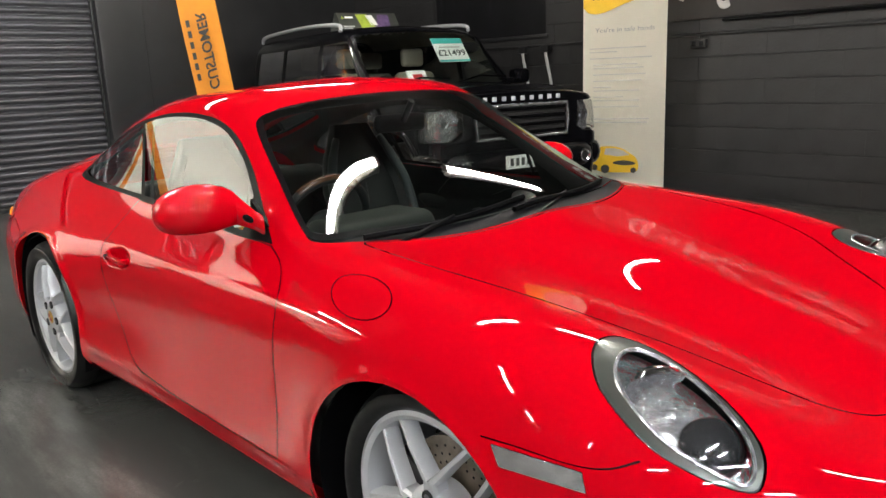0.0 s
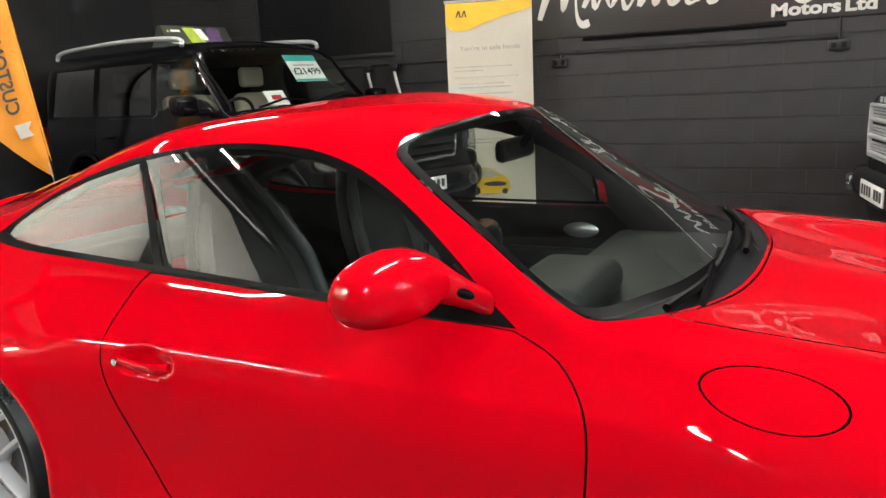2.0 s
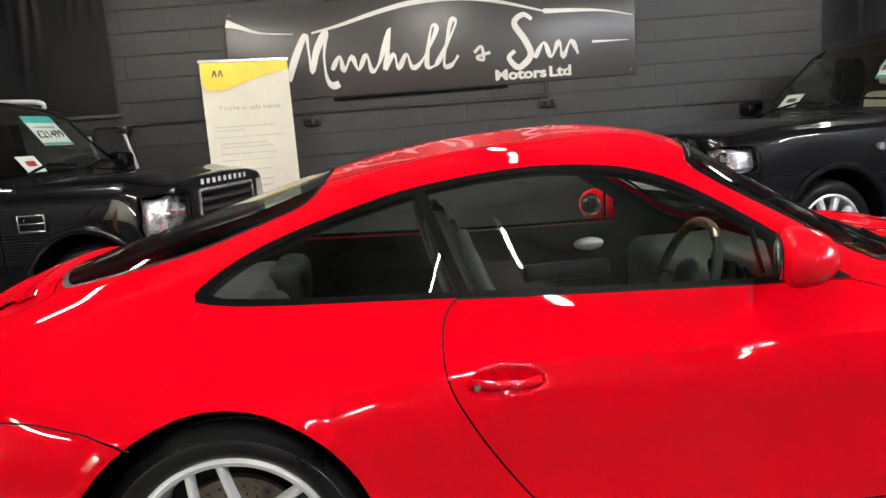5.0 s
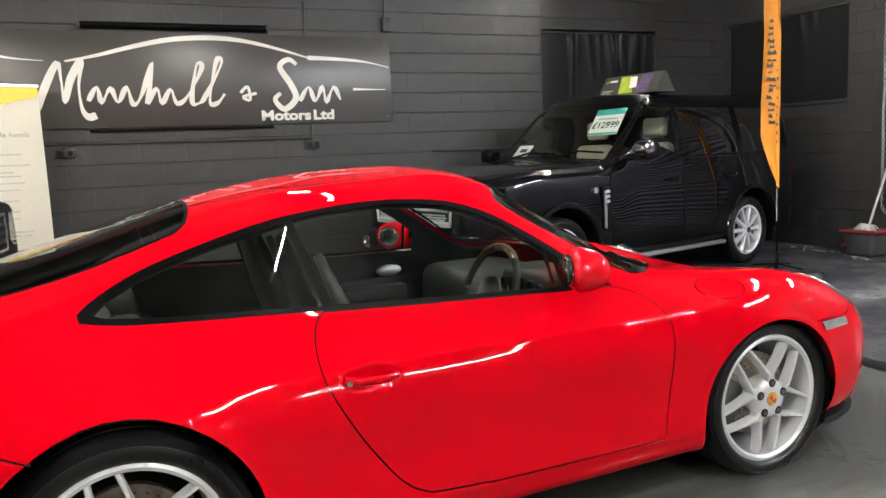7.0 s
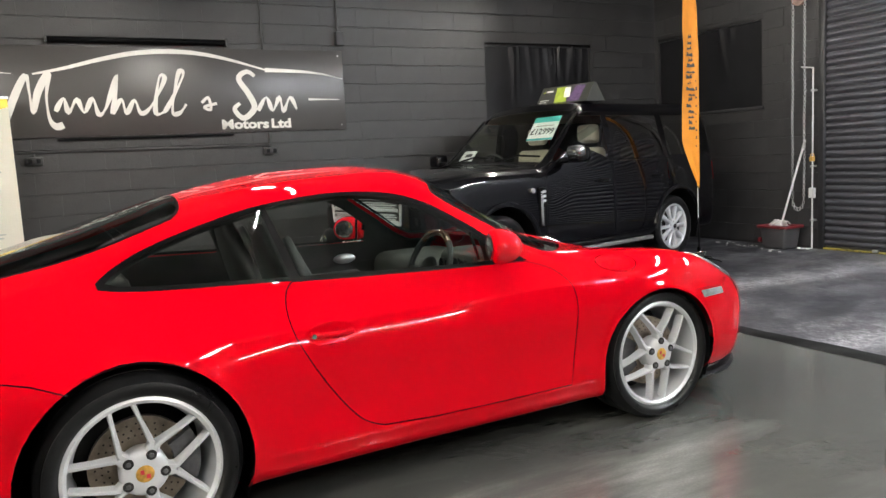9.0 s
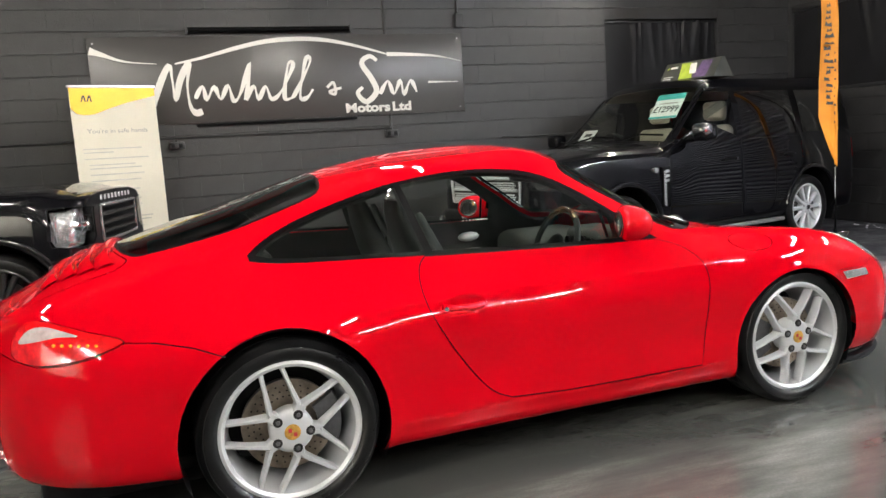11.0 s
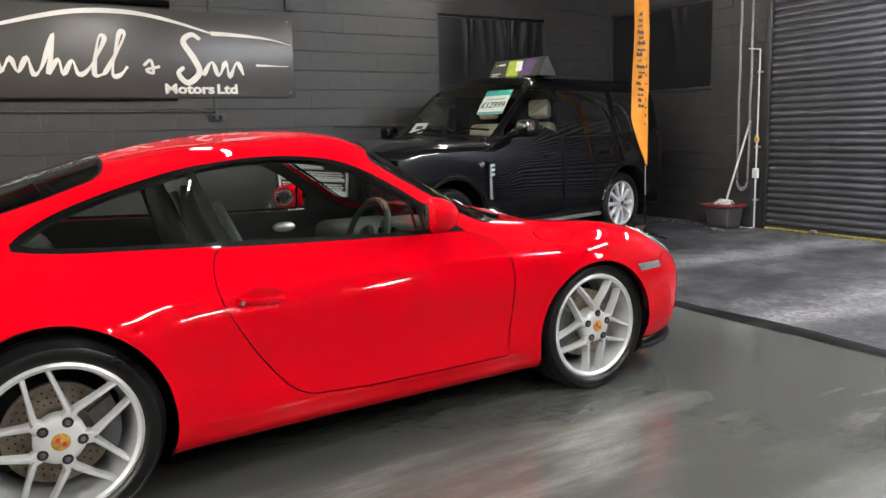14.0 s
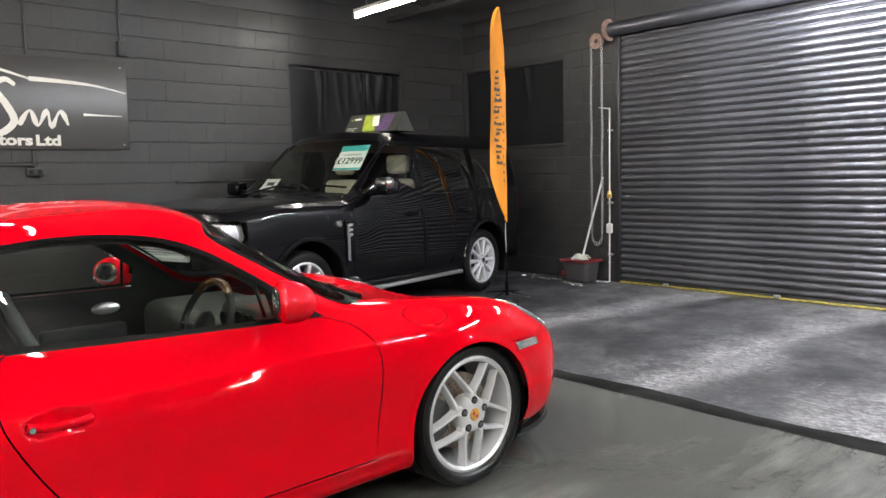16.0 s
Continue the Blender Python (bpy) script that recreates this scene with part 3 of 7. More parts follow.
class Skin:
    """The right half of a car's body: stations along it, and eight lines (half widths, heights) that run from sill to centre."""

    def __init__(self, stations, rails, across, tail, nose, bulge=None, slide=0.0):
        self.begin(stations, rails, across, tail, nose, bulge, slide)

    def begin(self, stations, rails, across, tail, nose, bulge=None, slide=0.0):
        self.stations, self.vs, self.tail, self.nose, self.bulge, self.slide = stations, across, tail, nose, bulge, slide
        self.along, self.across = natural(stations), natural(list(across) + [2 * across[-1] - across[-2], 2 * across[-1] - across[-3]])
        self.w = np.array([r[0] for r in rails] + [[-a for a in rails[-2][0]], [-a for a in rails[-3][0]]], float)
        self.z = np.array([r[1] for r in rails] + [rails[-2][1], rails[-3][1]], float)
        self.top = across[-1]

    def ahead(self, u):
        """Metres ahead of the rear axle at station u; the two ends curl round."""
        u = np.asarray(u, float)
        (ts, tx), (ns, nx) = self.tail, self.nose
        te, ne = self.stations[0], self.stations[-1]
        f, r = np.clip((u - ns) / (ne - ns), 0, 1), np.clip((ts - u) / (ts - te), 0, 1)
        pf, pr = (ne - ns) / (nx - ns), (ts - te) / (ts - tx)
        return self.back(np.where(u > ns, nx - (nx - ns) * (1 - f) ** pf, np.where(u < ts, tx + (ts - tx) * (1 - r) ** pr, u)))

    def back(self, x):
        """Slides the body back, the more so towards the nose."""
        q = np.clip((np.asarray(x, float) + .1) / 1.4, 0, 1)
        return x - self.slide * q * q * (3 - 2 * q)

    def flat(self, u, v):
        A, B = self.along(u), self.across(np.clip(v, 0, None))
        return np.stack([self.ahead(u), -np.einsum("nu,ku,nk->n", A, self.w, B), np.einsum("nu,ku,nk->n", A, self.z, B)], 1)

    def at(self, u, v, lift=0.0):
        """Points and outward normals."""
        u, v = np.atleast_1d(np.asarray(u, float)), np.atleast_1d(np.asarray(v, float))
        lo, hi = self.stations[0], self.stations[-1]

        def normal(f, e=1e-3):
            du = f(np.minimum(u + e, hi), v) - f(np.maximum(u - e, lo), v)
            dv = f(u, v + e) - f(u, np.maximum(v - e, 0))
            n = np.cross(du, dv)
            return n / np.maximum(np.linalg.norm(n, axis=1), 1e-12)[:, None]
        n = normal(self.flat)
        if self.bulge is None:
            return self.flat(u, v) + n * lift, n
        n0 = n
        def full(a, b):
            p = self.flat(a, b)
            return p + n0 * self.bulge(p[:, 0], b, p[:, 2])[:, None]
        n = normal(full)
        return full(u, v) + n * lift, n

    def station(self, x):
        lo, hi = self.stations[0], self.stations[-1]
        for _ in range(36):
            m = (lo + hi) / 2
            lo, hi = (m, hi) if self.ahead(m) < x else (lo, m)
        return (lo + hi) / 2

    def level(self, u, want, axis, lo, hi):
        vs = np.linspace(lo, hi, 50)
        p = self.flat(np.full(50, u), vs)
        return float(np.interp(want if axis == 2 else -want, p[:, axis], vs))

    def side(self, pts, hi=None):
        """An outline seen from the side, (x, z), laid on the skin."""
        hi = self.vs[5] + .02 if hi is None else hi
        pts = [(float(self.back(x)), z) for x, z in pts]
        return [(self.station(x), self.level(self.station(x), z, 2, 0, hi)) for x, z in pts]

    def plan(self, pts, lo=None):
        """An outline seen from above, (x, half width), laid on the skin."""
        lo = self.vs[4] if lo is None else lo
        pts = [(float(self.back(x)), w) for x, w in pts]
        return [(self.station(x), self.level(self.station(x), w, 1, lo, self.top)) for x, w in pts]


def tight(xs, ys, t):
    """A curve through knots that never overshoots them (monotone cubic); ys may hold several curves as columns."""
    xs, ys = np.array(xs, float), np.array(ys, float)
    h = np.diff(xs)
    d = np.diff(ys, axis=0) / h[:, None]
    m = np.zeros_like(ys)
    w1, w2 = 2 * h[1:] + h[:-1], h[1:] + 2 * h[:-1]
    same = d[:-1] * d[1:] > 0
    a, b = np.where(same, d[:-1], 1.0), np.where(same, d[1:], 1.0)
    m[1:-1] = np.where(same, (w1 + w2)[:, None] / (w1[:, None] / a + w2[:, None] / b), 0)
    m[0], m[-1] = d[0], d[-1]
    i = np.clip(np.searchsorted(xs, t) - 1, 0, len(h) - 1)
    q = ((t - xs[i]) / h[i])[:, None]
    H = h[i][:, None]
    return (1 + 2 * q) * (1 - q) ** 2 * ys[i] + q * (1 - q) ** 2 * H * m[i] + q * q * (3 - 2 * q) * ys[i + 1] + q * q * (q - 1) * H * m[i + 1]


class BoxSkin(Skin):
    """A skin with flat sides and firm edges, for boxy cars."""

    def __init__(self, stations, rails, across, tail, nose):
        self.begin(stations, rails, across, tail, nose)
        self.us, self.vf = np.linspace(stations[0], stations[-1], 420), np.linspace(0, across[-1], 260)
        w, z = tight(stations, self.w[:8].T, self.us), tight(stations, self.z[:8].T, self.us)
        self.W, self.Z = tight(across, w.T, self.vf).T, tight(across, z.T, self.vf).T

        def soften(a, n=3):
            for _ in range(n):
                b = np.pad(a, 1, mode="edge")
                a = (b[:-2, 1:-1] + b[2:, 1:-1] + b[1:-1, :-2] + b[1:-1, 2:] + 2 * a) / 6
            return a
        self.W, self.Z = soften(self.W), soften(self.Z)
        self.W[:, -1] = 0

    def flat(self, u, v):
        u, v = np.atleast_1d(np.asarray(u, float)), np.clip(np.atleast_1d(np.asarray(v, float)), 0, self.top)
        fu, fv = (u - self.us[0]) / (self.us[1] - self.us[0]), v / self.vf[1]
        i, j = np.clip(fu.astype(int), 0, 418), np.clip(fv.astype(int), 0, 258)
        a, b = fu - i, fv - j
        def pick(T):
            return (1 - a) * (1 - b) * T[i, j] + a * (1 - b) * T[i + 1, j] + (1 - a) * b * T[i, j + 1] + a * b * T[i + 1, j + 1]
        return np.stack([self.ahead(u), -pick(self.W), pick(self.Z)], 1)

    def at(self, u, v, lift=0.0):
        u, v = np.atleast_1d(np.asarray(u, float)), np.atleast_1d(np.asarray(v, float))
        e = .014
        du = self.flat(np.minimum(u + e, self.us[-1]), v) - self.flat(np.maximum(u - e, self.us[0]), v)
        dv = self.flat(u, np.minimum(v + e, self.top)) - self.flat(u, np.maximum(v - e, 0))
        n = np.cross(du, dv)
        n[v > self.top - 1e-6, 1] = 0
        n /= np.maximum(np.linalg.norm(n, axis=1), 1e-12)[:, None]
        return self.flat(u, v) + n * lift, n


def cut_skin(sk, regions, gaps, step, fine=(), gap_half=0.0024):
    """Triangulates the skin's right half along all outlines. Returns uv points and, region by region, triangles."""
    from_gap = []
    for line, closed in gaps:
        L = [np.array(p) for p in (line + line[:1] if closed else line)]
        for s in (-gap_half, gap_half):
            off = []
            for i, p in enumerate(L):
                a, b = (L[i - 1] if i else (L[-2] if closed else L[0])), (L[i + 1] if i < len(L) - 1 else (L[1] if closed else L[-1]))
                d = b - a
                d = d / max(np.linalg.norm(d), 1e-9)
                off.append(tuple(p + s * np.array([-d[1], d[0]])))
            from_gap.append(off)
    lines = from_gap + [list(poly) + list(poly[:1]) for _, poly in regions]
    te, ne = sk.stations[0], sk.stations[-1]
    us, vs = np.arange(te, ne + 1e-6, (ne - te) / round((ne - te) / step)), np.arange(0, sk.top + 1e-6, sk.top / round(sk.top / step))
    grid = np.stack(np.meshgrid(us, vs, indexing="ij"), -1).reshape(-1, 2)
    for (u0, u1, v0, v1, s) in fine:
        g = np.stack(np.meshgrid(np.arange(u0, u1, s), np.arange(v0, v1, s), indexing="ij"), -1).reshape(-1, 2)
        grid = np.concatenate([grid, g])
    keep = np.ones(len(grid), bool)
    for L in lines:
        keep &= distance(grid, L) > 0.004
    edge = (np.abs(grid[:, 0] - te) < 1e-6) | (np.abs(grid[:, 0] - ne) < 1e-6) | (grid[:, 1] < 1e-6) | (np.abs(grid[:, 1] - sk.top) < 1e-6)
    pts = [tuple(p) for p in grid[keep | edge]]
    edges = []
    for L in lines:
        L = [(min(max(a, te), ne), min(max(b, 0.0), sk.top)) for a, b in L]
        k = len(pts)
        pts += L
        edges += [(k + i, k + i + 1) for i in range(len(L) - 1)]
    from mathutils import geometry
    out = geometry.delaunay_2d_cdt([Vector(p) for p in pts], edges, [], 0, 1e-5, False)
    P, T = np.array([tuple(p) for p in out[0]]), np.array([tuple(f) for f in out[2]])
    C = P[T].mean(1)
    area = np.abs(np.cross(P[T[:, 1]] - P[T[:, 0]], P[T[:, 2]] - P[T[:, 0]]))
    which = np.full(len(T), -1)
    for i, (_, poly) in reversed(list(enumerate(regions))):
        which[inside(C, list(poly))] = i
    g = np.zeros(len(T), bool)
    for line, closed in gaps:
        g |= distance(C, line + line[:1] if closed else line) < gap_half * 0.98
    which[g] = 999
    which[area < 1e-9] = -5
    found = {}
    names = [n for n, _ in regions]
    for i in set(which.tolist()):
        if i == -5:
            continue
        name = "gap" if i == 999 else ("rest" if i == -1 else names[i])
        sel = T[which == i]
        found[name] = np.concatenate([found[name], sel]) if name in found else sel
    return P, found


def skin_part(sk, P, tris, name, mat, parent, sides="both", lift=0.0, label="", flip=False, even=""):
    """One panel of the skin as a mesh; sides: right, left or both halves."""
    used, inv = np.unique(tris, return_inverse=True)
    tri = inv.reshape(-1, 3)
    uv = P[used]
    co, no = sk.at(uv[:, 0], uv[:, 1], 0.0 if even else lift)
    if even:                    # a pane: one even bend over its whole face
        i, j, k = (0, 1, 2) if even == "top" else (0, 2, 1)
        a, b = co[:, i] - co[:, i].mean(), (co[:, j] if even == "top" else co[:, j] - co[:, j].mean())
        if even == "top":
            terms = [a ** 0, a, a * a, b * b, a * b * b, b ** 4]
            da, db = [0 * a, a ** 0, 2 * a, 0 * a, b * b, 0 * a], [0 * a, 0 * a, 0 * a, 2 * b, 2 * a * b, 4 * b ** 3]
        else:
            terms = [a ** 0, a, b, a * a, a * b, b * b, a ** 3]
            da, db = [0 * a, a ** 0, 0 * a, 2 * a, b, 0 * a, 3 * a * a], [0 * a, 0 * a, a ** 0, 0 * a, a, 2 * b, 0 * a]
        c = np.linalg.lstsq(np.stack(terms, 1), co[:, k], rcond=None)[0]
        co[:, k] = np.stack(terms, 1) @ c
        n = np.zeros_like(co)
        n[:, i], n[:, j], n[:, k] = -(np.stack(da, 1) @ c), -(np.stack(db, 1) @ c), 1
        n /= np.linalg.norm(n, axis=1)[:, None]
        n *= np.sign(np.einsum("ij,ij->i", n, no).sum())
        no = n
        co = co + no * lift
    p0, p1, p2 = co[tri[:, 0]], co[tri[:, 1]], co[tri[:, 2]]
    bad = np.einsum("ij,ij->i", np.cross(p1 - p0, p2 - p0), no[tri[:, 0]]) < 0
    tri[bad] = tri[bad][:, ::-1]
    V, N, F = [], [], []
    mirror = np.array([1, -1, 1.0])
    if sides in ("both", "right"):
        V.append(co), N.append(no), F.append(tri)
    if sides in ("both", "left"):
        F.append(tri[:, ::-1] + sum(len(a) for a in V)), V.append(co * mirror), N.append(no * mirror)
    V, N, F = np.concatenate(V), np.concatenate(N), np.concatenate(F)
    if flip:
        F, N = F[:, ::-1], -N
    me = bpy.data.meshes.new(name)
    me.from_pydata(V.tolist(), [], F.tolist())
    me.materials.append(mat)
    me.shade_smooth()
    me.normals_split_custom_set_from_vertices(N.tolist())
    ob = new(name, me)
    ob.parent = parent
    if label:
        ob["label"] = label
    return ob


def islands(tris):
    """Splits triangles into the pieces that hang together."""
    root = {}
    def top(i):
        while root.setdefault(i, i) != i:
            i = root[i]
        return i
    for a, b, c in tris.tolist():
        root[top(b)] = top(a)
        root[top(c)] = top(a)
    names = np.array([top(t) for t in tris[:, 0].tolist()])
    return [tris[names == k] for k in sorted(set(names.tolist()))]


def ring(u, v, ru, rv, n=28):
    return [(u + ru * math.cos(2 * math.pi * i / n), v + rv * math.sin(2 * math.pi * i / n)) for i in range(n)]


def arch(sk, cx, cz, rx, rz, n=30):
    """A wheel arch's outline on the skin, open below."""
    pts = [(cx + rx * math.cos(a), cz + rz * math.sin(a)) for a in np.linspace(-0.5, math.pi + 0.5, n)]
    out = []
    for x, z in pts:
        u = sk.station(x)
        low = float(sk.flat(np.array([u]), np.array([0.0]))[0, 2])
        out.append((u, -0.01 if z <= low + .005 else sk.level(u, z, 2, 0, sk.vs[5])))
    return out


# ---- wheels ----
def make_wheel(parent, at, tyre_r, rim_r, width, style, paint, badge, disc_mat, turned=0.0, outward=-1):
    """A wheel at the pose at, whose outer face looks along -y; tyre, cap, nuts, disc and caliper are its parts."""
    bm = bmesh.new()
    h = width
    turn(bm, [(rim_r + .006, -.004), (rim_r + .012, .006), (rim_r - .002, .012), (rim_r - .014, .004), (rim_r - .02, -.03), (rim_r - .035, -.09), (rim_r - .03, -h), (rim_r - .02, -h), (rim_r - .022, -.09), (rim_r - .004, -.03)], 64)
    wheel = part("wheel", bm, paint, parent)
    wheel.matrix_basis = at

    def spoke(points, half):
        """One arm: a bar with a narrowed face, from its inner to its outer end."""
        sb = bmesh.new()
        for j in range(len(points) - 1):
            p, q = points[j], points[j + 1]
            d = (q - p).normalized()
            n = Vector((0, -1, 0)).cross(d).normalized()
            rows = [[p + n * half[j] * k, p - n * half[j] * k, q - n * half[j + 1] * k, q + n * half[j + 1] * k] for k in (.55, 1, 1)]
            f, m, b = ([sb.verts.new(c + Vector((0, dy, 0))) for c in row] for row, dy in zip(rows, (-.004, .004, .038)))
            sb.faces.new(f)
            for i in range(4):
                sb.faces.new((f[i], m[i], m[(i + 1) % 4], f[(i + 1) % 4]))
                sb.faces.new((m[i], b[i], b[(i + 1) % 4], m[(i + 1) % 4]))
        bmesh.ops.recalc_face_normals(sb, faces=sb.faces)
        part("spoke", sb, paint, wheel)
    hub = bmesh.new()
    if style == "ten":           # five forks of two arms each
        for k in range(5):
            a = radians(139 + 72 * k) + turned
            for s in (-1, 1):
                b = a + s * radians(27)
                e = a + s * radians(7)
                i0 = Vector((.058 * math.cos(e), -.012, .058 * math.sin(e)))
                i1 = Vector((.100 * math.cos(a + s * .085), -.014, .100 * math.sin(a + s * .085)))
                o1 = Vector(((rim_r - .008) * math.cos(b), .004, (rim_r - .008) * math.sin(b)))
                spoke([i0, i1, i1.lerp(o1, .5) + Vector((0, -.004, 0)), o1], (.018, .0108, .0078, .0088))
        turn(hub, [(.0, .022), (.046, .0215), (.064, .019), (.076, .011), (.081, -.004), (.078, -.06), (0, -.06)], 48, closed=False)
    else:
        n = 10 if style == "star" else 5
        for k in range(n):
            a = 2 * math.pi * k / n + turned
            for s in ((0,) if style == "star" else (-1, 1)):
                b = a + s * .16
                i1 = Vector((.06 * math.cos(b), -.002, .06 * math.sin(b)))
                o1 = Vector(((rim_r - .01) * math.cos(b), .006, (rim_r - .01) * math.sin(b)))
                spoke([i1, o1], (.012, .026) if style == "star" else (.016, .02))
        turn(hub, [(.0, .004), (.05, .002), (.085, -.006), (.085, -.06), (0, -.06)], 32, closed=False)
    part("hub", hub, paint, wheel)
    bm = bmesh.new()
    t, r = tyre_r, rim_r
    turn(bm, [(r + .004, -.002), (r + .012, .014), (r + (t - r) * .35, .026), (r + (t - r) * .6, .027), (r + (t - r) * .68, .0245), (r + (t - r) * .70, .0262), (r + (t - r) * .73, .0235), (t - .022, .018), (t - .008, .002), (t, -.02), (t, -.055), (t - .006, -.058), (t - .006, -.064), (t, -.067), (t, -h / 2 - .004),
              (t - .006, -h / 2 - .001), (t - .006, -h / 2 + .001), (t, -h / 2 - .008), (t, -h + .03), (t - .02, -h - .01), (r + .01, -h - .01), (r, -h), (r, -.01)], 72)
    part("tyre", bm, TYRE, wheel, "black low-profile tyre")
    bm = bmesh.new()
    turn(bm, [(0, .0262), (.022, .0255), (.029, .023), (.030, .010)], 28, closed=False)
    part("centre_cap", bm, GOLD if badge == "gold" else (SILVER if style == "ten" else CHROME), wheel)
    if badge == "gold":
        bm = bmesh.new()
        for x, z in ((-.009, .008), (.009, -.008)):
            block(bm, x - .006, x + .006, -.0272, -.0245, z - .007, z + .007)
        part("badge_mark", bm, REDPRINT, wheel)
    for k in range(5):
        bm = bmesh.new()
        a = radians(139 + 72 * k) + turned if style == "ten" else 2 * math.pi * k / 5 + .3
        c = (.064 * math.cos(a), -.0215, .064 * math.sin(a)) if style == "ten" else (.055 * math.cos(a), -.004, .055 * math.sin(a))
        turn(bm, [(0, .004), (.006, .004), (.0085, .002), (.009, -.004)], 12, centre=c, closed=False)
        nut = part("wheel_nut", bm, CALIPER if style == "ten" else STEEL, wheel)
        if style == "ten":
            # Dark disc on the hub's face; the recess's shade is put into its colour.
            bm = bmesh.new()
            turn(bm, [(0, .0004), (.0145, .0004), (.0165, .0012), (.0175, -.003)], 20, centre=c, closed=False)
            part("nut_shade_disc", bm, GAP, nut)
    bm = bmesh.new()
    R = rim_r * .68
    turn(bm, [(R, -.075), (R, -.10), (.05, -.10), (.05, -.075)], 56)
    disc = part("brake_disc", bm, disc_mat, wheel, "drilled iron brake disc")
    if style == "ten":
        # Dark dots on the disc's face stand for the holes and their shade.
        bm = bmesh.new()
        for k in range(30):
            for q, rad in enumerate((.105, .125, .145)):
                a = 2 * math.pi * (k + q * .33) / 30
                rod(bm, (rad * math.cos(a), .0745, rad * math.sin(a)), (rad * math.cos(a), .078, rad * math.sin(a)), .0036, 6)
        part("drill_hole_dots", bm, GAP, disc)
    bm = bmesh.new()
    inner = [(R * .62 * math.cos(a), R * .62 * math.sin(a)) for a in np.linspace(-.55, .55, 9)]
    outer = [(R * 1.14 * math.cos(a), R * 1.14 * math.sin(a)) for a in np.linspace(.55, -.55, 9)]
    plate(bm, inner + outer, .07, Matrix.Translation((0, .05, 0)) @ (Matrix.Rotation(math.pi, 4, "Y") if at.translation.x > 1 else Matrix()))
    part("brake_caliper", bm, CALIPER, wheel, "dark grey brake caliper")
    bm = bmesh.new()
    turn(bm, [(rim_r - .03, -h + .02), (.04, -h + .02), (.04, -h), (rim_r - .03, -h)], 32)
    part("wheel_back", bm, GAP, wheel)
    return wheel


def arch_liner(parent, cx, cz, rx, rz, outer, inner=.45):
    for s in (-1, 1):
        bm = bmesh.new()
        A = np.linspace(-.45, math.pi + .45, 28)
        ro = [bm.verts.new((cx + (rx + .004) * math.cos(a), s * (outer - .012), cz + (rz + .004) * math.sin(a))) for a in A]
        ri = [bm.verts.new((cx + (rx + .03) * math.cos(a), s * inner, cz + (rz + .03) * math.sin(a))) for a in A]
        for i in range(len(A) - 1):
            bm.faces.new((ro[i], ro[i + 1], ri[i + 1], ri[i]))
        bm.faces.new(ri)
        bmesh.ops.solidify(bm, geom=bm.faces[:], thickness=.004)
        part("wheel_arch_liner", bm, PLASTIC, parent)


# ---- red sports coupe ----
def coupe_bulge(x, v, z):
    """Arch lips, the dish behind the door handle, the groove above the sill and the shoulder crease, in metres outward."""
    out = np.zeros_like(x)
    for cx, cz, rx, rz, high in ((-.012, .325, .385, .387, .007), (2.325, .315, .362, .348, .006)):
        d = np.hypot((x - cx) / rx, (z - cz) / rz) - 1
        out += high * np.exp(-(d / .055) ** 2) * (v < .9)
    e = np.hypot((x - .70) / .103, (z - .687) / .037)
    out -= .024 * np.clip(1 - e ** 2.6, 0, 1) ** 1.2 * (v < .9)
    out -= .006 * np.exp(-((z - .258) / .014) ** 2) * np.clip((x - .38) / .1, 0, 1) * np.clip((1.97 - x) / .1, 0, 1) * (v < .5)
    out += .0032 * np.exp(-((z - (.722 + .012 * (x - 1))) / .017) ** 2) * np.clip((x - .15) / .3, 0, 1) * np.clip((2.15 - x) / .3, 0, 1) * (v < .9)
    return out


